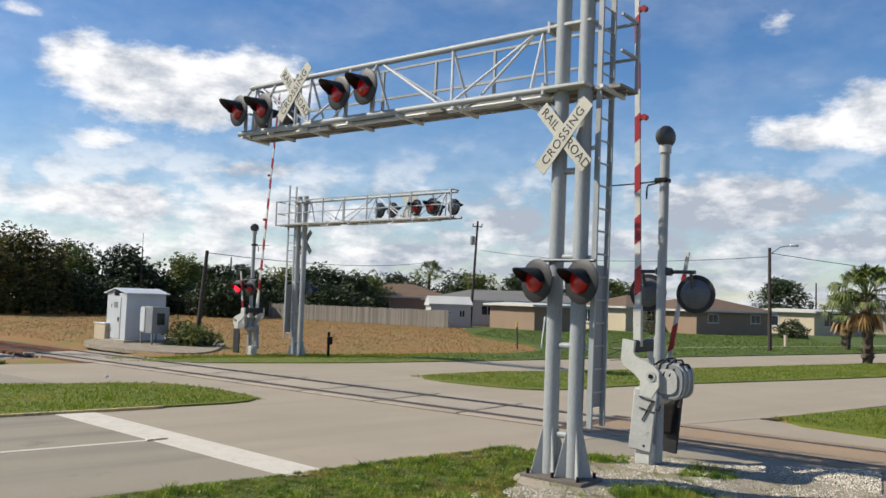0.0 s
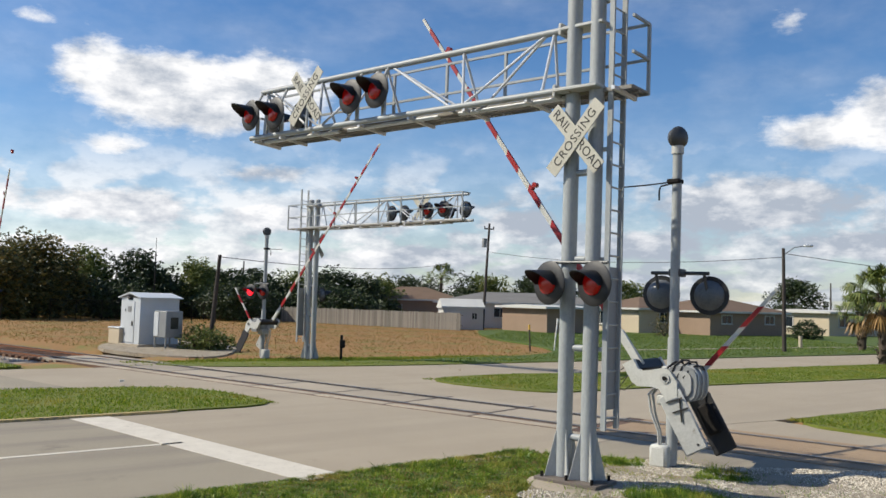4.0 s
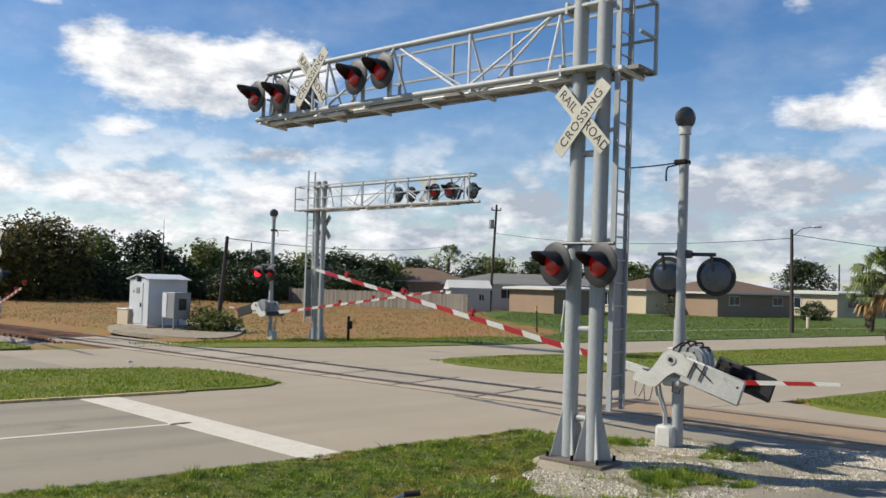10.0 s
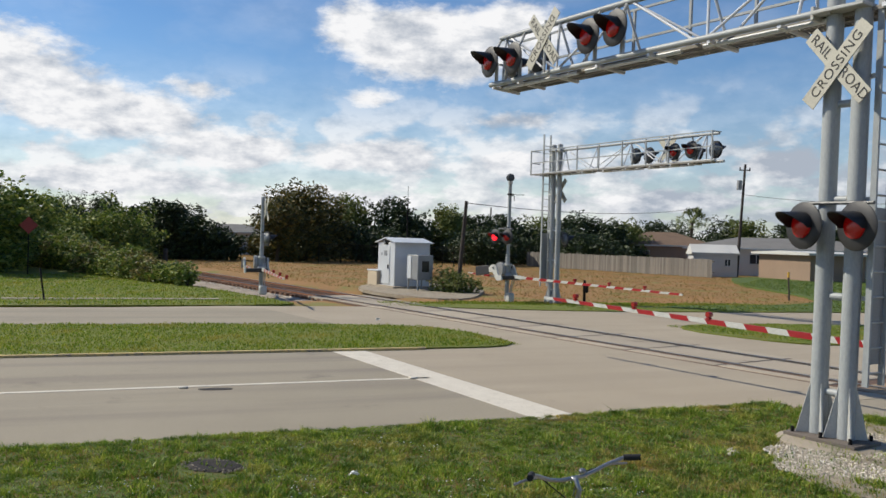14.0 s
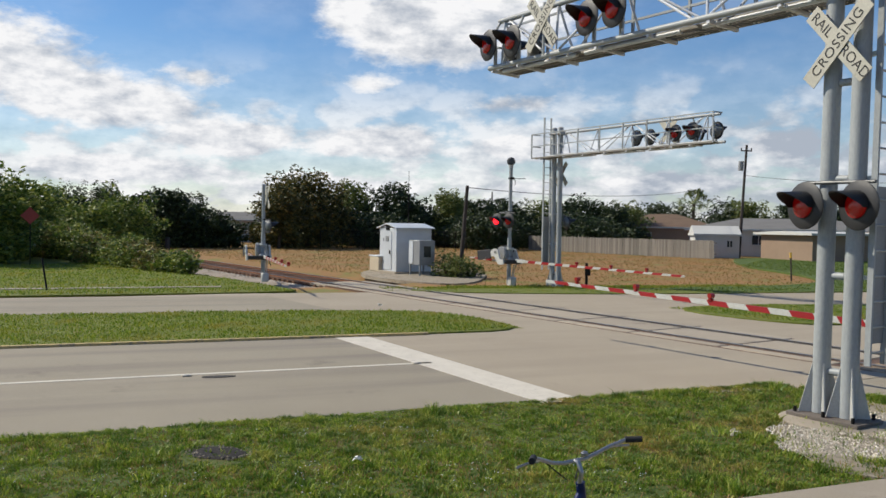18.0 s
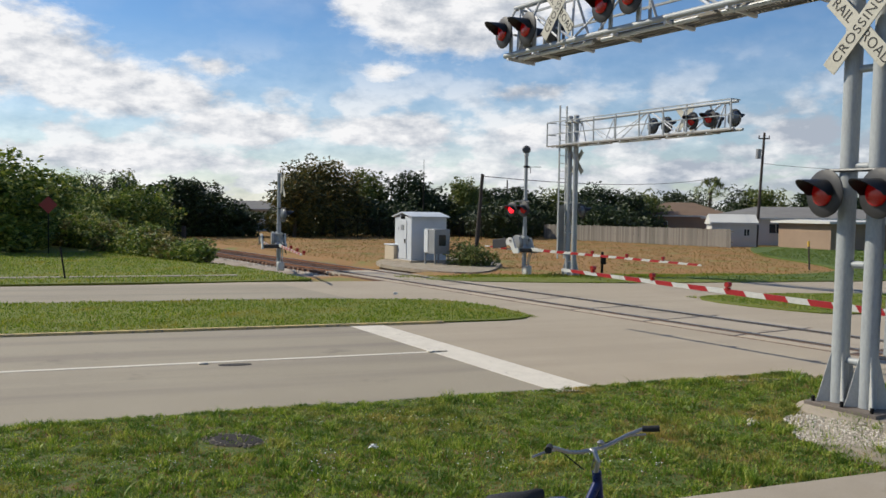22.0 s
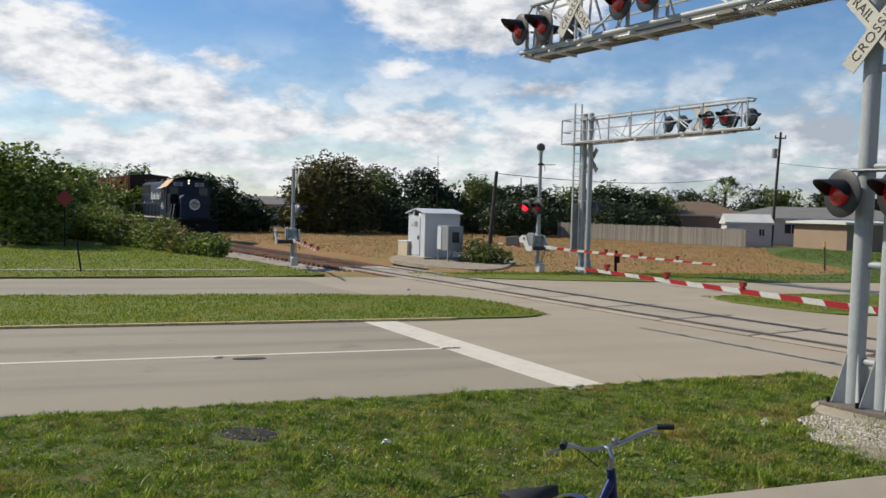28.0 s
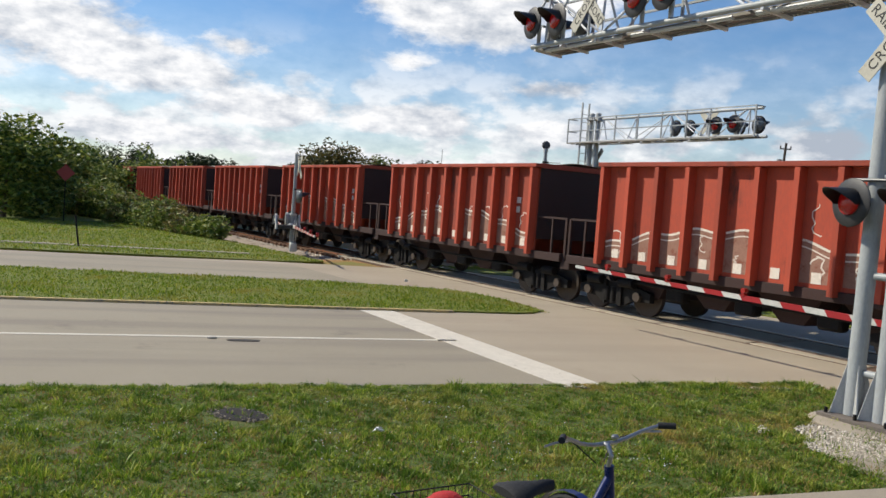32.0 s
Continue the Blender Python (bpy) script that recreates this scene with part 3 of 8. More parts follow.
def rounded(pts, times=2):
    for _ in range(times):
        out = []
        for i, p in enumerate(pts):
            q = pts[(i + 1) % len(pts)]
            out += [(p[0] * 0.75 + q[0] * 0.25, p[1] * 0.75 + q[1] * 0.25), (p[0] * 0.25 + q[0] * 0.75, p[1] * 0.25 + q[1] * 0.75)]
        pts = out
    return pts


# ---- ground, roads, islands ----
def smooth01(v):
    v = min(max(v, 0.0), 1.0)
    return v * v * (3 - 2 * v)


def sink(x, y):
    """How far the shoulder falls away on the near side of the track, past the gate."""
    n = (x - TRACK_MID.x) * TRACK_SIDE.x + (y - TRACK_MID.y) * TRACK_SIDE.y
    return 0.16 * smooth01((0.9 * x - 0.45 * (y - 11) - 2.25) / 1.5) * smooth01((-1.3 - n) / 2.0) * smooth01((y - 7.2) / 1.8)


def sunk(x, y, z):
    """A point of the level plan laid on the falling shoulder."""
    d = sink(x, y)
    k = 1 + d / 2.33
    return (x * k, y * k, z - d)


def laid(pts, bottom, top):
    """A flat outline laid on the falling shoulder, with its edges closed downwards."""
    bm = bmesh.new()
    bm.faces.new([bm.verts.new((*p, top)) for p in pts])
    for axis, values in ((0, [0.5 * i for i in range(0, 17)]), (1, [5 + 0.5 * i for i in range(0, 22)])):
        for v in values:
            co, no = [0, 0, 0], [0, 0, 0]
            co[axis], no[axis] = v, 1
            bmesh.ops.bisect_plane(bm, geom=bm.verts[:] + bm.edges[:] + bm.faces[:], plane_co=co, plane_no=no)
    bm.normal_update()
    if sum(f.normal.z for f in bm.faces) < 0:
        bmesh.ops.reverse_faces(bm, faces=bm.faces[:])
    mesh = Mesh()
    bm.verts.index_update()
    top_v = [sunk(*v.co) for v in bm.verts]
    n = len(top_v)
    mesh.add(top_v + [(x, y, z - (top - bottom)) for x, y, z in top_v], [tuple(v.index for v in f.verts) for f in bm.faces])
    for e in bm.edges:
        if len(e.link_faces) == 1:
            loop = e.link_loops[0]
            a, b = loop.vert.index, loop.link_loop_next.vert.index
            mesh.f.append((b, a, a + n, b + n))
    bm.free()
    return mesh


def ground_sheet():
    """One sheet to the horizon, finer near the camera."""
    xs = sorted({-3000, -1200, -500, 500, 1200, 3000, *range(-300, 301, 60), *range(-120, 121, 8), *range(-30, 31, 2)})
    ys = sorted({-2000, -700, -200, 500, 1200, 4000, *range(-120, 361, 60), *range(-40, 161, 8), *range(-10, 61, 2)})
    mesh = Mesh()
    v = []
    for y in ys:
        for x in xs:
            near = math.hypot(x, y - 20) < 160
            along, off = (x - TRACK_MID.x) * TRACK_WAY.x + (y - TRACK_MID.y) * TRACK_WAY.y, abs((x - TRACK_MID.x) * TRACK_SIDE.x + (y - TRACK_MID.y) * TRACK_SIDE.y)
            bank_side = 0.3 if along > 16.5 and off < 4.2 else 0.0
            drop = 0.3 if sink(x, y) > 0.005 and x < 40 or sink(x - 2, y + 2) > 0.005 and 1 < x < 42 else 0.0
            v.append((x, y, -0.06 - drop - bank_side + (0.05 * noise.noise((x * 0.11, y * 0.11, 0)) - 0.02 if near else 0)))
    w = len(xs)
    mesh.add(v, [(j * w + i, j * w + i + 1, (j + 1) * w + i + 1, (j + 1) * w + i) for j in range(len(ys) - 1) for i in range(w - 1)])
    return mesh


setting("ground", ground_sheet(), FIELD, "flat dry grassland behind the crossing", smooth=True)

near_road = [rm(-60, 9.1), rm(9.0, 9.3), rm(11.2, 9.7), rm(14.0, 10.0), rm(17.2, 9.6), rm(90, 7.0), rm(90, 19.0), rm(56, 21.2), rm(36, 23.0), rm(18.2, 25.2), rm(9, 27.2), rm(3.5, 27.6), rm(0, 27.2), rm(-20, 27.6), rm(-60, 29.5), rm(-60, 16.6)]
road = setting("road", Mesh().prism(near_road, -0.2, 0.0), ASPHALT_PALE, "pale worn concrete-grey road surface with two carriageways")


def raised(name, pts, top, material, label):
    return setting(name, Mesh().prism(rounded(pts, 2), -0.15, top), material, label)


island_left = [rm(-60, 17.0), rm(-20, 16.95), rm(6.0, 16.5), rm(8.7, 16.5), rm(8.5, 19.0), rm(7.8, 20.8), rm(4.5, 21.6), rm(0, 21.9), rm(-20, 23.2), rm(-60, 26.0)]
raised("median", island_left, 0.035, LAWN_SUNNY, "grassy median strip between the two carriageways")
island_right = [rm(14.6, 20.2), rm(15.6, 15.6), rm(17.5, 15.4), rm(20, 15.4), rm(32, 13.4), rm(90, 7.5), rm(90, 12.5), rm(40, 17.4), rm(22, 19.4), rm(18.9, 20.4)]
raised("median", island_right, 0.035, LAWN_SUNNY, "grassy median strip beyond the track")
verge_near = [rm(-60, 9.45), rm(-20, 9.5), rm(9.3, 9.75), rm(9.8, 8.6), rm(9.9, 6.0), rm(9.6, 5.45), rm(6, 5.5), rm(3.0, 5.45), rm(2.6, 2.0), rm(-6, 1.0), rm(-60, 1.0)]
setting("verge", laid(rounded(verge_near, 2), -0.15, 0.009), LAWN, "rough grass verge beside the road")
verge_back = [rm(-60, 1.6), rm(-6, 1.6), rm(0.5, 3.0), rm(2.2, 5.2), rm(3.6, 5.2), rm(3.8, 2.75), rm(8.0, 2.55), rm(9.5, -9), rm(-60, -9)]
setting("verge", Mesh().prism(verge_back, -0.15, 0.003), LAWN, "rough grass verge behind the footpath")
verge_right = [rm(16.4, 9.6), rm(16.3, 6.8), rm(17.0, 1.0), rm(60, 1.0), rm(90, 6.5), rm(21.3, 9.05)]
raised("verge", verge_right, 0.05, LAWN_SUNNY, "short green grass verge beyond the track")
verge_far_left = [rm(6.2, 27.9), rm(1.0, 27.7), rm(-20, 28.0), rm(-60, 29.9), rm(-60, 45), ts(70, -5.0), ts(30, -4.4), ts(15.6, -3.4)]
raised("verge", verge_far_left, 0.025, LAWN_SUNNY, "bright green grass bank beside the far carriageway")
lawn_far_right = [rm(21.0, 24.5), rm(28.7, 23.7), rm(36, 22.9), rm(56, 21.6), rm(120, 17.0), rm(120, 70), rm(50, 58), rm(38, 44), rm(32, 30.5), rm(27, 27.0), rm(19, 27.2)]
raised("lawn", lawn_far_right, 0.04, LAWN_FAR, "mown green lawn in front of the houses")
strip_far = [rm(9.5, 27.0), rm(15.2, 24.9), rm(21, 24.3), rm(28.7, 23.6), rm(30, 25.5), rm(21, 26.6), rm(14, 27.6), rm(10, 28.4)]
raised("verge", strip_far, 0.03, LAWN_SUNNY, "green strip of grass along the far road edge")

# paved apron beside the track, to the right of the gates
apron = [ts(-4.0, -1.2), ts(-60, -1.2), ts(-60, -3.8), ts(-16, -4.1), ts(-8.2, -4.6), ts(-6.2, -5.2), ts(-4.6, -6.0), ts(-2, -5.6)]
setting("apron", laid(apron, -0.3, -0.006), ASPHALT, "grey asphalt apron beside the railway track")
apron_far = [ts(-3.0, 1.22), ts(-60, 1.22), ts(-60, 2.7), ts(-9.6, 2.7), ts(-6.8, 3.4), ts(-3.5, 4.5)]
setting("apron", Mesh().prism(apron_far, -0.2, -0.006), ASPHALT_PALE, "pale asphalt edge along the far side of the track")
gravel_patch = rounded([(0.6, 10.3), (0.8, 9.2), (1.3, 8.5), (2.4, 8.8), (3.4, 9.4), (4.7, 9.9), (5.7, 10.6), (4.9, 11.5), (3.9, 12.6), (3.2, 13.2), (2.4, 12.9), (1.2, 11.8)], 2)
setting("gravel_patch", laid(gravel_patch, -0.15, 0.028), GRAVEL, "patch of pale crushed stone round the signal bases")
sidewalk = [rm(2.7, 5.5), rm(7, 5.52), rm(7.7, 5.4), rm(8.1, 4.2), rm(8.3, 2.4), rm(2.5, 2.6)]
setting("path_patch", laid([rm(7.72, 5.36), rm(8.6, 5.3), rm(10.4, 4.9), rm(11.6, 4.6), rm(12, 2.0), rm(8.3, 2.4), rm(8.1, 4.2)], -0.3, 0.035), ASPHALT, "dark asphalt end of the footpath")
setting("sidewalk", laid(sidewalk, -0.3, 0.055), CONCRETE, "worn concrete footpath slab")

# darker asphalt of the approach lanes, kerb edge, patches
setting("lane_surface", Mesh().prism([rm(-60, 9.2), rm(5.42, 9.2), rm(4.4, 16.66), rm(-60, 16.6)], -0.05, 0.004), ASPHALT, "grey worn asphalt of the approach lanes")
setting("far_lane_surface", Mesh().prism([rm(-60, 26.2), rm(-20, 23.3), rm(5.5, 22.0), rm(4.5, 26.6), rm(-20, 27.4), rm(-60, 29.3)], -0.05, 0.004), ASPHALT, "grey worn asphalt of the far lanes")
for r0, r1, m0, m1 in ((-60, -20, 16.85, 16.85), (-20, 6.2, 16.85, 16.4)):
    setting("kerb", Mesh().prism([rm(r0, m0), rm(r1, m1), rm(r1, m1 + 0.10), rm(r0, m0 + 0.10)], -0.1, 0.05), KERB_PAINT, "worn yellow-painted kerb of the median")

# markings
setting("stop_line", Mesh().prism([rm(5.27, 9.45), rm(5.92, 9.45), rm(4.85, 16.62), rm(4.15, 16.62)], 0.0, 0.009), ROAD_WHITE, "wide white painted stop line")
setting("lane_line", Mesh().prism([rm(-60, 12.95), rm(5.0, 12.95), rm(5.0, 13.06), rm(-60, 13.06)], 0.0, 0.009), ROAD_WHITE, "white painted lane line")


# ---- railway track ----
def track():
    base = tagged(new("railway_track"), "rusty single railway track with worn rail heads", "railway track")
    base.matrix_basis = Matrix.Translation(TRACK_MID) @ pose(0, 0, 0, 0, 0, TRACK)
    for n in (0.7525, -0.7525):
        rail = Mesh()
        rail.box((60, n, -0.055), (320, 0.07, 0.13))
        rail.box((60, n, -0.12), (320, 0.14, 0.02))
        ob = part("rail", rail, RAIL_RUST, base)
        part("rail_head", Mesh().box((60, n, 0.022), (320, 0.07, 0.03)), RAIL_TOP, ob, "shiny worn running surface")
    bed = Mesh()
    for side in (-1, 1):
        bed.add([(15.5, 0, -0.13), (225, 0, -0.13), (225, 1.75 * side, -0.13), (15.5, 1.75 * side, -0.13), (225, 4.2 * side, -0.42), (15.5, 3.6 * side, -0.42)], [(0, 1, 2, 3)[::side], (3, 2, 4, 5)[::side]])
    part("ballast_bed", bed, BALLAST, base, "grey crushed-stone ballast")
    for i in range(150):
        x = 15.6 + i * 0.53
        part("tie", TIE_MESH, TIE, base, m=pose(x, 0, -0.1, 0, 0, random.uniform(-1.5, 1.5)))
    rest = Mesh()
    for i in range(150, 380):
        rest.box((15.6 + i * 0.53, 0, -0.1), (0.23, 2.6, 0.12))
    tagged(part("far_ties", rest, TIE, base), kind="stuff")
    # the crossing: panels between dark flange gaps, dirt past it to the right
    for k in range(9):
        x = -4.6 + k * 2.42
        for lo, hi in ((-1.25, -0.93), (-0.56, 0.56), (0.93, 1.25)):
            panel = Mesh().box((x + 1.2, (lo + hi) / 2, -0.035), (2.34, hi - lo, 0.11), chamfer=0.012)
            part("panel", panel, PANEL, base)
    part("gap_bed", Mesh().box((5.2, 0, -0.04), (21.0, 2.6, 0.09)), FLANGE_DIRT, base, "rust-brown flange gaps and joints")
    for n in (-0.7525, 0.7525):
        part("flangeway", Mesh().box((5.2, n - 0.1 * (1 if n > 0 else -1), 0.0), (21.0, 0.07, 0.022)), DARK_GAP, base, "dark flange groove beside the rail")
    part("dirt_fill", Mesh().box((-27.4, 0, -0.04), (45.0, 2.5, 0.1)), RUST_DIRT, base, "rust-brown dirt between the rails")
    return base


TIE_MESH = Mesh().box((0, 0, 0), (0.23, 2.6, 0.14), chamfer=0.015).data("tie", TIE)
track()


# ---- signals ----
def text_mesh(words, size, material, extrude=0.002, spacing=1.0):
    """Built-in lettering as a mesh, centred, in the x, z plane, read from -y."""
    curve = bpy.data.curves.new("lettering", "FONT")
    curve.body, curve.size, curve.extrude, curve.align_x, curve.align_y = words, size, extrude, "CENTER", "CENTER"
    curve.space_character = spacing
    ob = bpy.data.objects.new("lettering", curve)
    scene.collection.objects.link(ob)
    bpy.context.view_layer.update()
    me = bpy.data.meshes.new_from_object(ob.evaluated_get(bpy.context.evaluated_depsgraph_get()))
    bpy.data.objects.remove(ob)
    me.transform(pose(0, 0, 0, 90, 0, 0))
    me.materials.clear()
    me.materials.append(material)
    return me


FACING = {}


def signal_head(parent, m, lens=None):
    """A round flashing-light head that looks along its +y."""
    if not FACING:
        turn = pose(0, 0, 0, -90, 0, 0)
        FACING["signal_head"] = Mesh().lathe([(0.02, -0.035), (0.285, -0.035), (0.29, -0.02), (0.275, -0.008), (0.16, 0.0), (0.155, 0.012), (0.02, 0.012)], turn, 28).data("signal_head", DISC_GREY)
        FACING["housing"] = Mesh().lathe([(0.05, -0.15), (0.12, -0.14), (0.20, -0.09), (0.225, -0.036), (0.02, -0.036)], turn, 20).data("housing", LENS_BACK)
        FACING["lens"] = Mesh().lathe([(0.152, 0.012), (0.148, 0.03), (0.11, 0.05), (0.05, 0.06), (0.004, 0.062)], turn, 24).data("lens", RED_LENS)
        FACING["lit"] = Mesh().lathe([(0.152, 0.012), (0.148, 0.03), (0.11, 0.05), (0.05, 0.06), (0.004, 0.062)], turn, 24).data("lens", RED_LIT)
        hood = Mesh()
        n = 14
        for ring_r in (0.172, 0.164):
            pts = []
            for i in range(n + 1):
                a = math.radians(-8 + 196 * i / n)
                reach = 0.07 + 0.29 * max(0.0, math.sin(a)) ** 0.8
                for y in (0.0, reach):
                    pts.append((ring_r * math.cos(a), y + 0.01, ring_r * math.sin(a) - 0.05 * y))
            faces = [(2 * i, 2 * i + 1, 2 * i + 3, 2 * i + 2) for i in range(n)]
            hood.add(pts, faces if ring_r > 0.17 else [f[::-1] for f in faces])
        k = 2 * (n + 1)
        hood.add(hood.v[:2 * k], [(2 * i + 1, k + 2 * i + 1, k + 2 * i + 3, 2 * i + 3) for i in range(n)])
        FACING["visor"] = hood.data("visor", BLACK)
    head = part("signal_head", FACING["signal_head"], None, parent, "round black signal background", m)
    part("housing", FACING["housing"], None, head, "grey domed lamp housing")
    part("lens", FACING["lit" if lens else "lens"], None, head, "red signal lens")
    part("visor", FACING["visor"], None, head, "black lamp visor")
    return head


CROSS = {}


def crossbuck(parent, m):
    """Two crossed boards that look along +y, lettered."""
    if not CROSS:
        CROSS["board"] = Mesh().box((0, 0, 0), (1.15, 0.012, 0.215), chamfer=0.004).data("board", SIGN_WHITE)
        CROSS["crossing"] = text_mesh("CROSSING", 0.175, LETTER, spacing=1.12)
        CROSS["rail"] = text_mesh("RAIL", 0.175, LETTER, spacing=1.05)
        CROSS["road"] = text_mesh("ROAD", 0.175, LETTER, spacing=1.05)
    frame_ob = part("crossbuck", CROSS["board"], None, parent, "cream crossing board with black letters", m @ pose(0, 0.014, 0, 0, 48, 0))
    part("board", CROSS["board"], None, frame_ob, "cream board with black letters", pose(0, 0, 0, 0, 84, 0) @ pose(0, -0.014, 0))
    part("lettering", CROSS["crossing"], None, frame_ob, "black lettering", pose(0, 0.0075, 0, 0, 0, 180))
    part("lettering", CROSS["rail"], None, frame_ob, "black lettering", pose(0, 0, 0, 0, 84, 0) @ pose(-0.34, -0.0065, 0) @ pose(0, 0, 0, 0, 180, 180))
    part("lettering", CROSS["road"], None, frame_ob, "black lettering", pose(0, 0, 0, 0, 84, 0) @ pose(0.34, -0.0065, 0) @ pose(0, 0, 0, 0, 180, 180))
    return frame_ob


LOW, HIGH, TIP = 5.22, 6.1, 7.05
BACK = -0.46


def gantry(m, label, tip=TIP, k=1.0, top=6.75, back=-0.64, rail=None):
    """A cantilever signal bridge: twin masts, a truss with walkway along +x, lights that look along +y."""
    g = thing("signal_gantry", m, label, "signal gantry", "signal gantries over the road")
    for x in (-0.13, 0.23):
        mast = part("mast", Mesh().cyl((x, 0, 0.1), (x, 0, top), 0.102, n=24), SILVER, g, "round silver-painted mast")
        part("cap", Mesh().lathe([(0.108, 0), (0.108, 0.03), (0.06, 0.06), (0.01, 0.065)], pose(x, 0, top), 16), SILVER_WORN, mast)
        gus = Mesh()
        for q in range(4):
            a = math.radians(45 + 90 * q)
            way = Vector((math.cos(a), math.sin(a), 0))
            side = Vector((-way.y, way.x, 0)) * 0.008
            a0, a1, a2 = Vector((x, 0, 0.1)) + way * 0.10, Vector((x, 0, 0.1)) + way * 0.25, Vector((x, 0, 0.72)) + way * 0.10
            gus.add([a0 - side, a1 - side, a2 - side, a0 + side, a1 + side, a2 + side], [(0, 1, 2), (5, 4, 3), (0, 3, 4, 1), (1, 4, 5, 2), (2, 5, 3, 0)])
        part("gusset", gus, SILVER_WORN, mast, "welded triangular stiffeners")
    for z in (0.62, 1.78, 2.95, 4.1):
        part("tie_bar", Mesh().cyl((-0.03, 0, z), (0.13, 0, z), 0.045, n=12), SILVER, g)
    part("base_plate", Mesh().box((0.05, 0, 0.07), (0.92, 0.56, 0.05), chamfer=0.008), BASE_GREY, g, "rusty grey steel base plate")
    part("footing", Mesh().lathe([(0.62, -0.1), (0.62, 0.03), (0.58, 0.05), (0.02, 0.05)], pose(0.05, 0, 0), 24), CONCRETE, g, "round concrete footing")
    for x in (-0.32, 0.05, 0.42):
        for y in (-0.22, 0.22):
            part("bolt", Mesh().cyl((x, y, 0.09), (x, y, 0.16), 0.022, n=6), STEEL_DARK, g)
    # truss: one top chord, two bottom chords, paired struts and long diagonals
    part("top_chord", Mesh().cyl((0.25, 0, HIGH), (tip - 0.1, 0, HIGH), 0.05, n=12), SILVER, g, "silver truss pipe")
    for y in (0.14, -0.30):
        part("bottom_chord", Mesh().cyl((0.2, y, LOW), (tip, y, LOW), 0.048, n=12), SILVER, g, "silver truss pipe")
    nodes = [0.55, 2.15 * k, 3.75 * k, 5.3 * k, 6.8 * k]
    for i, x in enumerate(nodes):
        for y in (0.14, -0.30):
            part("strut", Mesh().cyl((x, 0, HIGH), (x - 0.12 if i else x + 0.1, y, LOW), 0.022, n=8), TRUSS_BOUNCE, g)
    for x0, x1 in zip(nodes, nodes[1:]):
        up = nodes.index(x0) % 2 == 0
        for y in (0.14, -0.30):
            a, b = ((x0 + 0.1, 0, HIGH), (x1 - 0.1, y, LOW)) if up else ((x1 - 0.1, 0, HIGH), (x0 + 0.1, y, LOW))
            part("diagonal", Mesh().cyl(a, b, 0.02, n=8), TRUSS_BOUNCE, g)
    # clamps at the masts
    for z in (LOW, HIGH):
        part("clamp", Mesh().box((0.09, -0.06, z), (0.66, 0.30 if z == HIGH else 0.56, 0.05), chamfer=0.012).box((0.42, -0.06, z), (0.05, 0.30 if z == HIGH else 0.52, 0.17), chamfer=0.01), SILVER_WORN, g, "bolted mast clamp")
    # walkway with grating bars and hangers
    deck = Mesh()
    for q in range(int((tip - back) / 0.0645)):
        deck.bar((back + q * 0.0645, BACK, LOW - 0.03), (back + q * 0.0645, 0.0, LOW - 0.03), 0.02, 0.03)
    for y in (BACK, BACK / 2, 0.0):
        deck.bar((back, y, LOW - 0.04), (tip, y, LOW - 0.04), 0.03, 0.05)
    part("walkway", deck, GRATING, g, "open steel grating walkway")
    for x in (-0.45, 0.9, 2.0, 3.1, 4.2, 5.3, 6.2, 6.95):
        part("hanger", Mesh().bar((x, 0.16, LOW - 0.06), (x, BACK - 0.02, LOW - 0.09), 0.05, 0.05), TRUSS_BOUNCE, g)
    for x in (0.0, 2.4, 4.6):
        part("conduit", Mesh().cyl((x + 0.2, 0.0, LOW - 0.07), (x + 2.2, 0.0, LOW - 0.07), 0.035, n=8), TRUSS_BOUNCE, g)
    # handrail round the walkway
    for x in (back, 0.5, 1.7, 2.85, 4.0, 5.1, 6.1, tip):
        part("rail_post", Mesh().bar((x, BACK, LOW - 0.06), (x, BACK, LOW + 0.9), 0.04, 0.04), SILVER, g)
    for z in (LOW + 0.42, LOW + 0.9):
        part("hand_rail", Mesh().bar((back, BACK, z), (tip, BACK, z), 0.035, 0.035), SILVER, g)
        part("end_rail", Mesh().bar((back, BACK, z), (back, 0.0, z), 0.035, 0.035), SILVER, g)
        part("end_rail", Mesh().bar((tip, BACK, z), (tip, -0.05, z), 0.035, 0.035), SILVER, g)
    # ladder behind the masts with its shield
    for y in (-0.02, -0.36):
        part("ladder_rail", Mesh().bar((-0.33, y, 0.75), (-0.33, y, top + 0.45), 0.035, 0.07, up=(1, 0, 0)), SILVER, g, "flat ladder rail")
    for q in range(int((top - 0.55) / 0.3)):
        z = 0.9 + 0.3 * q
        part("rung", Mesh().cyl((-0.33, -0.02, z), (-0.33, -0.36, z), 0.013, n=6), SILVER_WORN, g)
    part("ladder_shield", Mesh().box((-0.315, -0.20, 1.93), (0.012, 0.30, 1.85), chamfer=0.004), PLATE_GREY, g, "flat grey anti-climb plate", smooth=False)
    for z in (1.78, 2.95, 4.4, top - 0.35):
        part("ladder_bracket", Mesh().bar((-0.13, -0.08, z), (-0.33, -0.03, z), 0.05, 0.05), ARM_WHITE, g)
    # lights and boards
    for x, z in ((6.93, 5.62), (6.23, 5.58), (4.30, 5.63), (3.70, 5.65)):
        x *= k
        signal_head(g, pose(x, 0.30, z, 0, 0, -6))
        part("lamp_bracket", Mesh().cyl((x, 0.20, z + 0.12), (x, 0.0, HIGH), 0.025, n=8).cyl((x, 0.10, LOW), (x, 0.10, z), 0.035, n=8), SILVER_WORN, g)
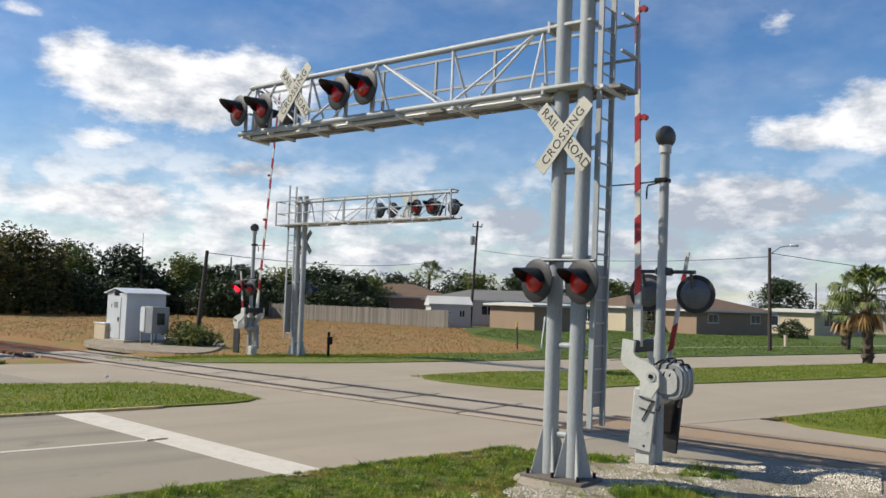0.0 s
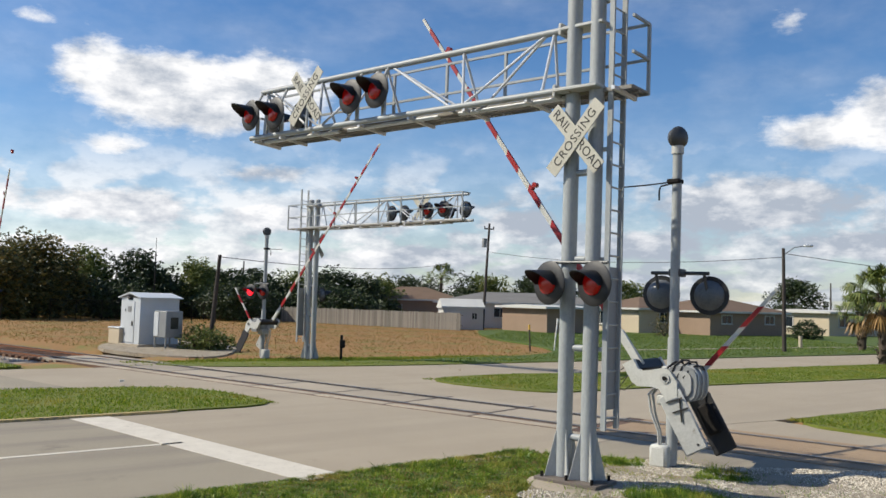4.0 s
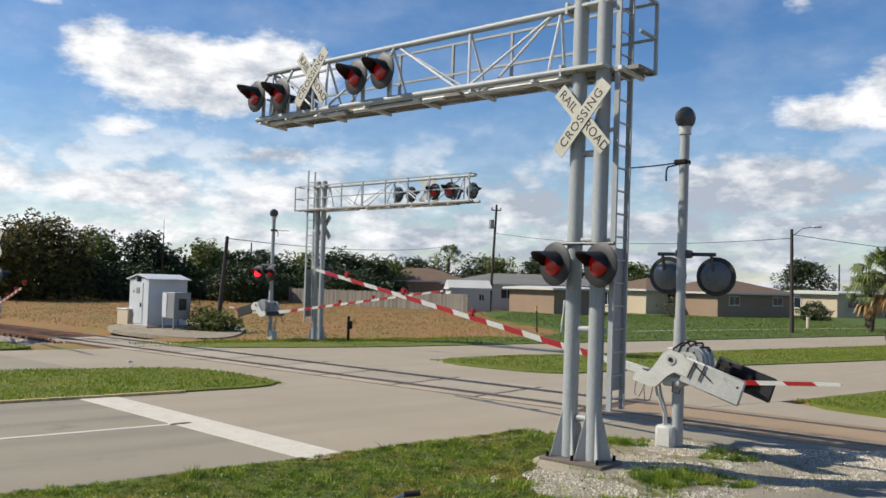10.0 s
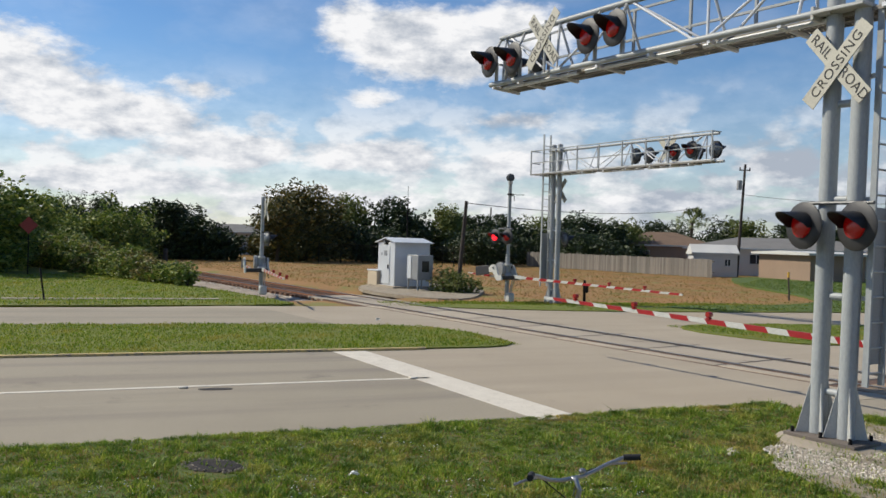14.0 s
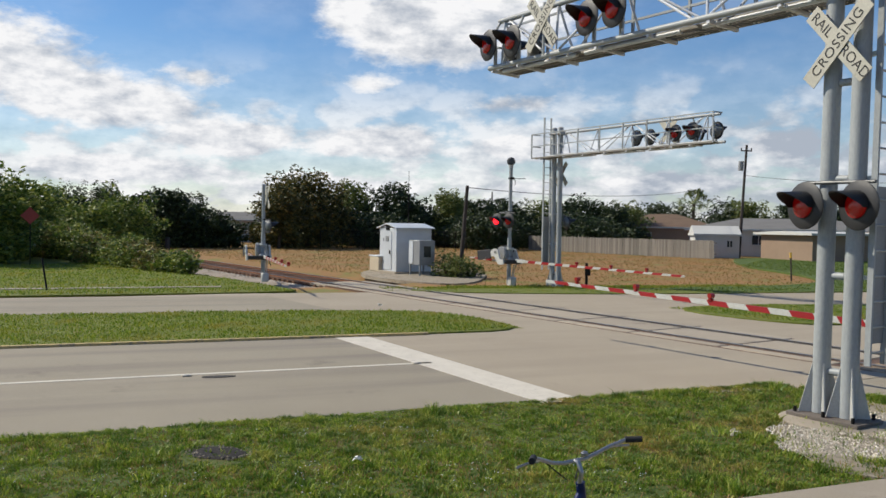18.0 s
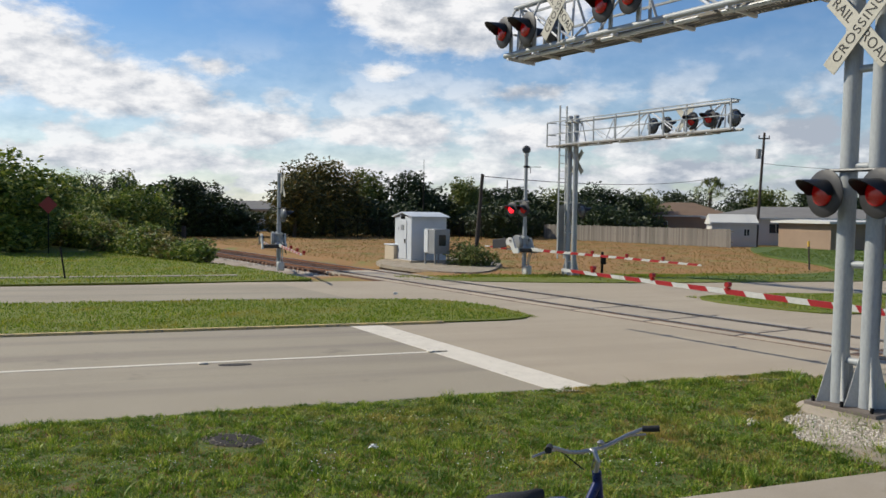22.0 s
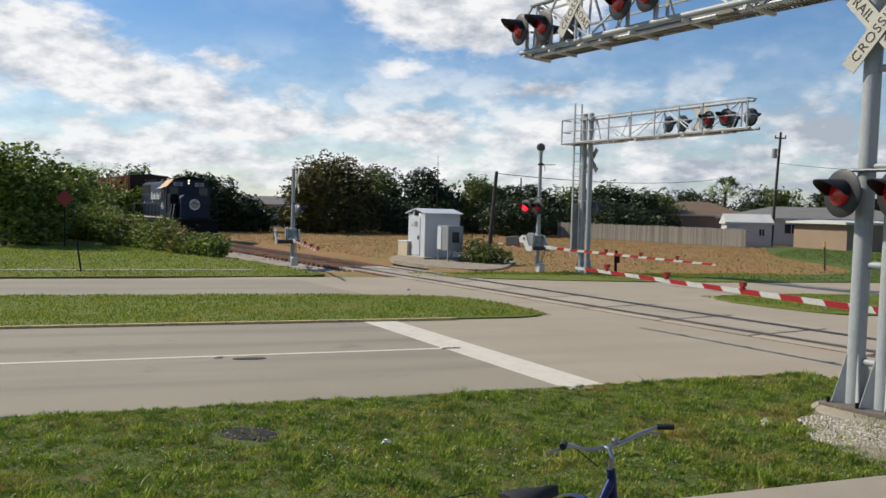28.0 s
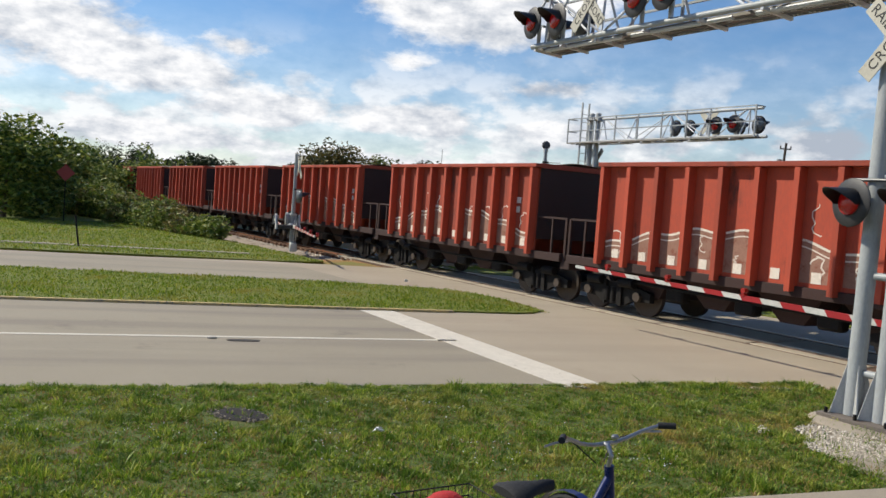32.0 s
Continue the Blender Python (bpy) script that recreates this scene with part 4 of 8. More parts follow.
    for x, z in ((6.85, 5.62), (6.15, 5.60)):
        signal_head(g, pose(x, -0.26, z, 0, 0, 174), None)
        part("lamp_bracket", Mesh().cyl((x, -0.06, LOW), (x, -0.06, z), 0.03, n=8), SILVER_WORN, g)
    crossbuck(g, pose(5.39, 0.28, 5.77, 0, 0, -4))
    part("board_stay", Mesh().cyl((5.39, 0.24, LOW), (5.39, 0.24, 6.1), 0.025, n=8), SILVER_WORN, g)
    crossbuck(g, pose(0.07, 0.18, 4.54, 0, 0, -6))
    for x in (0.36, -0.31):
        signal_head(g, pose(x, 0.30, 2.62, 0, 0, -14))
    part("lamp_arm", Mesh().cyl((-0.42, 0.12, 2.9), (0.46, 0.12, 2.9), 0.022, n=8).cyl((0.36, 0.12, 2.9), (0.36, 0.14, 2.66), 0.03, n=8).cyl((-0.31, 0.12, 2.9), (-0.31, 0.14, 2.66), 0.03, n=8), BELL_GREY, g, "dark grey lamp arm")
    return g


gantry(pose(1.42, 10.95, 0, 0, 0.6, 0) @ pose(0, 0, 0, 0, 0, TRACK), "silver-painted cantilever signal gantry with red lights over the road")
gantry(pose(-6.2, 32.5, -0.12, 0, 0, TRACK + 180), "silver-painted signal gantry on the far side, seen from behind", 7.85, 1.07, 6.3, -0.98, RAIL_SHADY)


def striped_arm(parent, name, length, root, m, lamps, tall=0.098, drop=0.0):
    """A gate arm along +x from its pivot, with slanted red bands and lamps."""
    t0, t1 = tall / 2, tall * 0.3
    box_faces = [(0, 3, 2, 1), (4, 5, 6, 7), (0, 1, 5, 4), (2, 3, 7, 6), (0, 4, 7, 3), (1, 2, 6, 5)]
    arm = part(name, Mesh().add(
        [(root, -0.018, -t0 - drop), (length, -0.018, -t1 - drop), (length, 0.018, -t1 - drop), (root, 0.018, -t0 - drop), (root, -0.018, t0 - drop), (length, -0.018, t1 - drop), (length, 0.018, t1 - drop), (root, 0.018, t0 - drop)],
        box_faces), ARM_WHITE, parent, "white gate arm with red bands", m, smooth=False)
    x = root + 0.45
    while x < length - 0.15:
        e = min(x + 0.40, length - 0.09)
        half = lambda p: t0 + (t1 - t0) * (p - root) / (length - root) + 0.002
        s = 0.07
        a0, b0 = half(x), half(e)
        band = Mesh().add([(x, -0.021, -a0 - drop), (e, -0.021, -b0 - drop), (e, 0.021, -b0 - drop), (x, 0.021, -a0 - drop), (x + s, -0.021, a0 - drop), (e + s, -0.021, b0 - drop), (e + s, 0.021, b0 - drop), (x + s, 0.021, a0 - drop)], box_faces)
        part("band", band, ARM_RED, arm, "red reflective band", smooth=False)
        x += 0.78
    for lx in lamps:
        z = tall * 0.5 - drop
        part("arm_lamp", Mesh().box((lx, 0, z), (0.08, 0.07, 0.05), chamfer=0.01).cyl((lx, -0.045, z + 0.07), (lx, 0.045, z + 0.07), 0.045, n=14), LAMP_RED, arm, "small red lamp")
    return arm


def crossing_gate(m, label, length, angle0, lamps="off", mast=4.75):
    """A gate mast with its machine; the long arm falls towards +x, the footway arm towards -x."""
    g = thing("crossing_gate", m, label, "crossing gate", "crossing gates")
    part("mast", Mesh().cyl((0, 0, 0.05), (0, 0, 1.9), 0.085, n=16).cyl((0, 0, 1.9), (0, 0, mast), 0.07, n=16), SILVER, g, "round silver mast")
    part("base_box", Mesh().box((0.12, 0.06, 0.16), (0.27, 0.27, 0.36), chamfer=0.03), ARM_WHITE, g, "white junction box at the foot")
    for dy in (0.06, 0.13):
        part("conduit", Mesh().tube([(0.14, dy, 0.34), (0.15, dy, 0.52), (0.22 + dy * 0.4, dy, 0.80), (0.26 + dy * 0.4, dy, 1.05), (0.16, dy, 1.22)], 0.02, 10), SILVER_WORN, g, "pale bent conduit")
    part("box_cover", Mesh().box((0.262, 0.06, 0.17), (0.016, 0.2, 0.26), chamfer=0.006).box((0.12, 0.2, 0.17), (0.2, 0.016, 0.26), chamfer=0.006), ARM_WHITE, g, "white cover plate")
    if mast > 4:
        part("bell", Mesh().lathe([(0.05, -0.09), (0.12, -0.085), (0.145, -0.06), (0.145, -0.02), (0.10, -0.015), (0.10, 0.01), (0.165, 0.015), (0.165, 0.03), (0.14, 0.06), (0.06, 0.085), (0.02, 0.09)], pose(0, 0.0, mast + 0.13, -90, 0, 62), 22), BELL_GREY, g, "grey gong bell on top")
        part("bell_neck", Mesh().cyl((0, 0, mast - 0.02), (0, 0, mast + 0.06), 0.06, n=12).cyl((0, 0, mast - 0.12), (0, 0, mast), 0.09, n=14), SILVER_WORN, g)
        part("stay_rod", Mesh().tube([(0, 0, 4.22), (0.5, 0.0, 4.19), (0.92, 0.0, 4.18)], 0.012, 6), STEEL_DARK, g, "thin stay rod")
        part("stay_hook", Mesh().tube([(0.1, 0, 4.19), (0.26, 0, 4.16), (0.28, 0, 4.10), (0.28, 0, 3.95)], 0.014, 6), STEEL_DARK, g)
        part("stay_clamp", Mesh().box((0.03, 0, 4.22), (0.2, 0.18, 0.07), chamfer=0.015), STEEL_DARK, g)
    # rounded cast housing with belt ribs and cables over its top
    lobes = []
    for q in range(20):
        a = 2 * math.pi * q / 20
        lobes.append((-0.20 + 0.235 * math.copysign(abs(math.cos(a)) ** 0.62, math.cos(a)), 1.26 + 0.25 * math.copysign(abs(math.sin(a)) ** 0.7, math.sin(a))))
    machine = part("machine_housing", Mesh().prism(lobes, -0.27, 0.17, FLAT_SIDE), PLATE_GREY, g, "grey cast gate machine housing")
    for y in (-0.21, -0.05, 0.11):
        part("rib", Mesh().prism([(-0.2 + (x + 0.2) * 1.06, 1.26 + (z - 1.26) * 1.06) for x, z in lobes], y - 0.02, y + 0.02, FLAT_SIDE), SILVER_WORN, machine)
    part("side_cover", Mesh().prism([(-0.2 + (x + 0.2) * 0.7, 1.26 + (z - 1.26) * 0.72) for x, z in lobes], 0.165, 0.195, FLAT_SIDE), SILVER_WORN, machine, "pale cover on the machine's side")
    for k, (x0, lift) in enumerate(((-0.06, 0.0), (-0.16, 0.03), (-0.27, 0.015), (-0.36, -0.04))):
        part("cable", Mesh().tube([(x0 + 0.12, 0.19, 1.34), (x0 + 0.06, 0.17, 1.48 + lift), (x0, 0.05, 1.555 + lift), (x0 - 0.04, -0.1, 1.55 + lift), (x0 - 0.03, -0.25, 1.42)], 0.016, 6), WIRE, machine, "black cable over the housing")
    part("drive_box", Mesh().box((0.02, 0.02, 1.0), (0.3, 0.36, 0.16), chamfer=0.03), SILVER_WORN, g)
    part("hook_bolt", Mesh().tube([(-0.02, 0.22, 1.0), (-0.02, 0.24, 0.86), (-0.12, 0.24, 0.84), (-0.14, 0.24, 0.9)], 0.014, 6), WIRE, g)
    for z in (1.06, 1.44):
        part("machine_bracket", Mesh().box((0.0, 0, z), (0.24, 0.28, 0.09), chamfer=0.02), SILVER_WORN, g)
    # flashing pair that looks along -y
    if lamps != "none":
        part("lamp_arm", Mesh().cyl((-0.45, -0.16, 2.86), (0.45, -0.16, 2.86), 0.028, n=8).box((0, -0.08, 2.86), (0.2, 0.22, 0.12), chamfer=0.02), BELL_GREY, g, "dark grey lamp arm")
        for k, x in enumerate((-0.38, 0.38)):
            signal_head(g, pose(x, -0.38, 2.54, 0, 0, 180 + 8), lamps == "lit" and k == 0)
            part("lamp_drop", Mesh().cyl((x, -0.16, 2.86), (x, -0.26, 2.60), 0.025, n=8), BELL_GREY, g)
    else:
        part("lamp_arm", Mesh().cyl((-0.4, 0, 2.45), (0.4, 0, 2.45), 0.03, n=8), STEEL_DARK, g)
        for x in (-0.38, 0.38):
            signal_head(g, pose(x, 0.2, 2.2, 0, 0, 12))
        crossbuck(g, pose(0, 0.12, 3.35, 0, 0, 8))
    pivot = (0.0, 0.0, PIVOT)
    arm = striped_arm(g, "gate_arm", length, 0.72, pose(*pivot, 0, -angle0, 0), (3.9, 5.6, 7.2), drop=0.33)
    for y in (0.24, -0.66):
        cast = [(0.50, -0.26), (0.53, -0.45), (0.24, -0.48), (0.14, -0.44), (0.02, -0.26), (-0.08, -0.17), (-0.28, -0.18), (-0.32, 0.0), (-0.14, 0.12), (0.06, 0.12), (0.14, 0.06), (0.22, -0.12), (0.28, -0.24), (0.34, -0.28)]
        part("arm_casting", Mesh().prism(cast, y - 0.03, y + 0.03, FLAT_SIDE), ARM_WHITE, arm, "white cast arm bracket")
        part("hub", Mesh().cyl((0, y - 0.045, 0), (0, y + 0.045, 0), 0.075, n=16), SILVER_WORN, arm)
        part("hub_bolt", Mesh().cyl((0, y - 0.06, 0), (0, y + 0.06, 0), 0.035, n=6), STEEL_DARK, arm)
        wx = -0.64 if y > 0 else -0.76
        # second plate gets a dark colour in place of the first one's shade
        plate = part("counterweight", Mesh().box((wx, y, -0.14), (0.90, 0.045, 0.37), pose(0, 0, 0, 0, -7, 0), 0.03), SILVER_WORN if y > 0 else DISC_GREY, arm, "flat pale steel counterweight plate" if y > 0 else "counterweight plate coloured dark for the near plate's shade")
        part("lifting_hole", Mesh().cyl((wx - 0.37, y - 0.03, -0.12), (wx - 0.37, y + 0.03, -0.12), 0.018, n=10), WIRE, plate)
        if y < 0:
            part("weight_slab", Mesh().box((wx + 0.07, y + 0.07, -0.12), (0.46, 0.09, 0.22), pose(0, 0, 0, 0, -7, 0), 0.03), STEEL_DARK, plate, "black bolted weight slab")
        for x0, x1 in ((-0.36, -0.30), (-0.52, -0.46)):
            part("bolt_rod", Mesh().cyl((x0, y + 0.04, 0.06), (x1, y + 0.04, -0.18), 0.011, n=6), WIRE, arm)
        part("bolt_rod", Mesh().cyl((-0.64, y + 0.04, -0.14), (-0.36, y + 0.04, 0.02), 0.011, n=6), WIRE, arm)
    part("cross_tie", Mesh().box((0.42, -0.21, -0.36), (0.18, 0.90, 0.15), chamfer=0.02), DISC_GREY, arm, "dark grey cross tie")
    part("adapter", Mesh().box((0.72, 0, -0.33), (0.62, 0.07, 0.13), chamfer=0.01), ARM_WHITE, arm, "white arm adapter")
    part("hanging_wire", Mesh().tube([(0.50, 0.2, -0.44), (0.46, 0.26, -0.64), (0.38, 0.26, -0.68), (0.34, 0.2, -0.44)], 0.006, 5), WIRE, arm)
    part("hanging_wire", Mesh().tube([(0.38, 0.2, -0.44), (0.28, 0.26, -0.70), (0.20, 0.26, -0.66), (0.22, 0.2, -0.44)], 0.006, 5), WIRE, arm)
    foot = striped_arm(g, "footway_arm", 2.25, 0.25, pose(*FOOT_PIVOT, 0, 180 + angle0, 0), (), 0.075)
    return g, arm, foot


PIVOT = 1.32
FOOT_PIVOT = (0.10, -0.36, 0.95)
FLAT_SIDE = Matrix(((1, 0, 0, 0), (0, 0, 1, 0), (0, 1, 0, 0), (0, 0, 0, 1)))
near_gate, near_arm, near_foot = crossing_gate(pose(2.96, 12.37, 0, 0, -0.8, TRACK), "silver crossing gate with red and white arms beside the road", 8.15, 88)
far_gate, far_arm, far_foot = crossing_gate(pose(-7.91, 31.95, 0, 0, 0.4, TRACK + 180), "silver crossing gate with glowing red lights on the far side", 8.75, 85, "lit")
left_gate, left_arm, left_foot = crossing_gate(pose(-17.19, 28.98, 0, 0, 0, -53), "shorter grey crossing gate beside the far carriageway", 6.6, 85, "none", 3.85)


# ---- the train ----
def truck(parent, x, wheel_r, spread, label):
    """A two-axle truck under a rail vehicle: side frames, springs, wheelsets."""
    t = part("truck", Mesh().box((x, 0, wheel_r + 0.02), (0.35, 2.0, 0.28), chamfer=0.04), STEEL_DARK, parent, label)
    for y in (-1.02, 1.02):
        side = [(-spread / 2 - 0.35, 0.10), (-spread / 2 - 0.35, -0.10), (-spread / 2 + 0.25, -0.14), (-0.35, -0.26), (0.35, -0.26), (spread / 2 - 0.25, -0.14), (spread / 2 + 0.35, -0.10), (spread / 2 + 0.35, 0.10), (0.45, 0.26), (-0.45, 0.26)]
        part("side_frame", Mesh().prism([(x + a, b + wheel_r) for a, b in side], y - 0.07, y + 0.07, Matrix(((1, 0, 0, 0), (0, 0, 1, 0), (0, 1, 0, 0), (0, 0, 0, 1)))), STEEL_DARK, t)
        spring = Mesh()
        for k in (-0.2, 0, 0.2):
            spring.cyl((x + k, y * 1.06, wheel_r - 0.2), (x + k, y * 1.06, wheel_r + 0.14), 0.07, n=10)
        part("spring", spring, STEEL_DARK, t)
        for k in (-spread / 2 + 0.34 + wheel_r * 0.2, spread / 2 - 0.34 - wheel_r * 0.2):
            part("brake_hanger", Mesh().bar((x + k * 0.62, y * 1.1, wheel_r + 0.3), (x + k * 0.7, y * 1.1, wheel_r - 0.28), 0.09, 0.06), STEEL_DARK, t)
        if wheel_r > 0.45:
            for k in (-0.75, 0.3):
                part("brake_cylinder", Mesh().cyl((x + k, y * 1.16, wheel_r + 0.28), (x + k + 0.45, y * 1.16, wheel_r + 0.28), 0.11, n=12), STEEL_DARK, t)
        for k in (-spread / 2, spread / 2):
            part("bearing", Mesh().cyl((x + k, y * 1.07, wheel_r), (x + k, y * 1.16, wheel_r), 0.11, n=12), WHEEL_STEEL, t)
    sets = []
    for k in (-spread / 2, spread / 2):
        ax = Mesh().cyl((0, -0.95, 0), (0, 0.95, 0), 0.08, n=10)
        for y in (-0.76, 0.76):
            ax.lathe([(0.05, -0.06), (wheel_r - 0.05, -0.05), (wheel_r, -0.06), (wheel_r, 0.05), (wheel_r - 0.06, 0.06), (wheel_r * 0.5, 0.02), (0.1, 0.07), (0.05, 0.07)], pose(0, y, 0, 90, 0, 0), 24)
        sets.append((part("wheelset", ax, WHEEL_STEEL, t, "steel wheels on an axle", pose(x + k, 0, wheel_r)), (x + k, 0, wheel_r), wheel_r))
    return sets


def couple(parent, x, way):
    part("coupler", Mesh().box((x + way * 0.30, 0, 0.88), (0.62, 0.16, 0.18), chamfer=0.02).box((x + way * 0.60, 0, 0.88), (0.20, 0.30, 0.28), chamfer=0.05), STEEL_DARK, parent)


def hand_rail(parent, pts, r=0.022, material=None, label=""):
    return part("hand_rail", Mesh().tube(pts, r, 6), material or BLACK, parent, label)


def locomotive():
    """Local x runs forward from the rear platform's end; the camera's side is -y."""
    g = thing("locomotive", Matrix(), "dark blue diesel locomotive pulling a freight train", "locomotive")
    part("underframe", Mesh().box((7.5, 0, 1.24), (15.0, 2.9, 0.24), chamfer=0.03), LOCO_BLACK, g)
    for y in (-1.47, 1.47):
        part("sill_stripe", Mesh().box((6.75, y, 1.36), (12.2, 0.03, 0.075)), TRIM_WHITE, g, "white stripe along the walkway edge")
    # long hood: body with rounded roof edges
    prof = [(-0.92, 1.38), (-0.92, 3.62), (-0.82, 3.84), (-0.62, 3.94), (0.62, 3.94), (0.82, 3.84), (0.92, 3.62), (0.92, 1.38)]
    end_m = Matrix(((0, 0, 1, 0), (1, 0, 0, 0), (0, 1, 0, 0), (0, 0, 0, 1)))
    hood = part("long_hood", Mesh().prism(prof, 0.95, 10.65, end_m), LOCO_BLUE, g, "dark blue engine hood")
    for y in (-0.935, 0.935):
        part("radiator_grille", Mesh().box((2.6, y, 3.42), (3.1, 0.03, 0.62)), LOCO_BLACK, hood, "black radiator grille")
        part("intake_grille", Mesh().box((9.6, y, 3.55), (1.9, 0.03, 0.62)), LOCO_BLACK, hood, "black intake grille")
        for k in range(14):
            part("door_panel", Mesh().box((1.5 + 0.66 * k, y, 2.25), (0.62, 0.014, 1.5), chamfer=0.005), LOCO_BLUE, hood)
    for x in (1.7, 2.9, 4.1):
        part("roof_fan", Mesh().cyl((x, 0, 3.93), (x, 0, 4.12), 0.6, n=24).cyl((x, 0, 4.12), (x, 0, 4.16), 0.5, n=20), LOCO_BLACK, hood)
    for x in (6.0, 8.3):
        part("roof_box", Mesh().box((x, 0, 4.02), (1.1, 0.9, 0.2), chamfer=0.05), LOCO_BLACK, hood)
    part("exhaust_stack", Mesh().box((7.2, 0, 4.06), (0.7, 0.35, 0.28), chamfer=0.03), LOCO_BLACK, hood)
    # cab
    cab_prof = [(-1.48, 1.38), (-1.48, 3.45), (-1.0, 3.98), (-0.4, 4.14), (0.4, 4.14), (1.0, 3.98), (1.48, 3.45), (1.48, 1.38)]
    cab = part("cab", Mesh().prism(cab_prof, 10.65, 12.65, end_m), LOCO_BLUE, g, "dark blue driver's cab")
    roof_skin = [(-1.5, 3.47), (-1.01, 4.0), (-0.98, 3.97), (-1.47, 3.44)]
    part("cab_roof_side", Mesh().prism(roof_skin, 10.6, 12.7, end_m), LOCO_YELLOW, cab, "yellow sloped side of the cab roof")
    part("cab_roof_top", Mesh().prism([(-1.01, 4.0), (-0.4, 4.17), (0.4, 4.17), (1.01, 4.0), (1.0, 3.96), (-1.0, 3.96)], 10.6, 12.7, end_m), LOCO_BLACK, cab, "black cab roof")
    for y in (-1.49, 1.49):
        part("side_window", Mesh().box((11.65, y, 2.98), (0.98, 0.03, 0.62), chamfer=0.01), GLASS_DARK, cab, "dark cab side window")
        part("window_frame", Mesh().box((11.65, y * 1.004, 3.31), (1.06, 0.03, 0.05)).box((11.65, y * 1.004, 2.65), (1.06, 0.03, 0.05)).box((11.14, y * 1.004, 2.98), (0.05, 0.03, 0.7)).box((12.16, y * 1.004, 2.98), (0.05, 0.03, 0.7)).box((11.5, y * 1.004, 2.98), (0.04, 0.03, 0.66)), LOCO_BLUE, cab, "dark blue window frame")
    part("flag_decal", Mesh().box((10.93, -1.492, 3.05), (0.3, 0.008, 0.2)), RED_SIGN, cab, "small red and white decal")
    part("sun_shade", Mesh().box((11.65, -1.62, 3.42), (1.3, 0.3, 0.03), pose(0, 0, 0, 25, 0, 0)), TRIM_WHITE, cab)
    part("side_door", Mesh().box((13.1, -1.17, 2.2), (0.9, 0.5, 1.55), chamfer=0.02), LOCO_BLACK, cab, "black cab door")
    for y in (-1.0, 1.0):
        part("front_window", Mesh().box((12.66, y, 3.15), (0.03, 0.6, 0.62)), GLASS_DARK, cab, "dark windscreen")
    for y in (-0.72, 0.72):
        part("number_board", Mesh().box((12.68, y, 3.66), (0.06, 0.62, 0.26)), PLATE_GREY, cab, "grey number board")
        part("board_number", text_mesh("426", 0.26, LETTER, 0.003), None, cab, "dark number 426", pose(12.72, y, 3.66, 0, 0, 90))
    part("headlight", Mesh().cyl((12.65, 0.0, 3.92), (12.72, 0.0, 3.92), 0.062, n=14).cyl((12.65, 0.0, 3.74), (12.72, 0.0, 3.74), 0.062, n=14), HEADLIGHT, cab, "bright pair of headlights")
    part("road_number", text_mesh("426", 0.62, TRIM_WHITE, 0.004), None, cab, "large white number 426", pose(11.45, -1.494, 2.16))
    # short hood
    nose = part("short_hood", Mesh().prism([(-0.90, 1.38), (-0.90, 2.72), (-0.7, 2.92), (0.7, 2.92), (0.90, 2.72), (0.90, 1.38)], 12.65, 14.45, end_m), LOCO_BLUE, g, "dark blue nose")
    emblem = Mesh().lathe([(0.34, 0.0), (0.36, 0.012), (0.29, 0.02), (0.27, 0.0)], pose(14.45, 0, 2.3, 0, 90, 0), 24)
    part("emblem", emblem, TRIM_WHITE, nose, "pale round emblem")
    part("emblem_bar", Mesh().box((14.465, -0.05, 2.32), (0.02, 0.30, 0.05)).box((14.465, 0.0, 2.24), (0.02, 0.05, 0.2)).box((14.465, 0.1, 2.24), (0.02, 0.05, 0.2)), TRIM_WHITE, nose)
    # lettering of the line's name: plain slanted white bars
    x = 4.6
    for w, tall in ((0.34, 1), (0.18, 0.9), (0.26, 0.65), (0.2, 0.65), (0.14, 0.85), (0.26, 0.9), (0.26, 0.65), (0, 0), (0.34, 1), (0.26, 0.65), (0.22, 0.65), (0.2, 0.85), (0, 0), (0.36, 1), (0.28, 0.65), (0.26, 0.65), (0.22, 0.65), (0.2, 0.85)):
        if w:
            h = 0.52 * tall
            part("name_bar", Mesh().prism([(x, 2.62), (x + w * 0.62, 2.62), (x + w * 0.62 + h * 0.18, 2.62 + h), (x + h * 0.18, 2.62 + h)], -0.952, -0.943, FLAT_SIDE), TRIM_WHITE, hood, "slanted white letter-like bar")
            x += w + 0.02
        else:
            x += 0.2
    part("name_bar", Mesh().box((5.1, -0.945, 2.46), (0.3, 0.012, 0.06)), TRIM_WHITE, hood)
    for z, tall in ((2.55, 0.05), (2.40, 0.08)):
        part("warning_mark", Mesh().box((2.1, -0.945, z), (0.22, 0.012, tall)), TRIM_WHITE, hood)
    # platforms, steps, pilot
    part("pilot", Mesh().prism([(-1.45, 0.18), (1.45, 0.18), (1.45, 1.1), (-1.45, 1.1)], 14.7, 15.0, end_m).prism([(14.8, 0.15), (15.25, 0.15), (15.0, 0.7), (14.8, 0.7)], -1.4, 1.4, FLAT_SIDE), LOCO_BLACK, g, "black snow-plough pilot")
    for x in (14.4, 0.55):
        for k in range(4):
            part("step", Mesh().box((x, -1.38, 0.36 + 0.28 * k), (0.6, 0.3, 0.04), chamfer=0.008), LOCO_BLACK, g)
        for dx in (-0.33, 0.33):
            part("step_side", Mesh().box((x + dx, -1.40, 0.78), (0.04, 0.36, 1.0)), LOCO_BLACK, g)
    part("tool_box", Mesh().box((13.1, -1.36, 1.55), (1.0, 0.2, 0.34), chamfer=0.02), LOCO_BLUE, g, "dark blue tool box on the walkway")
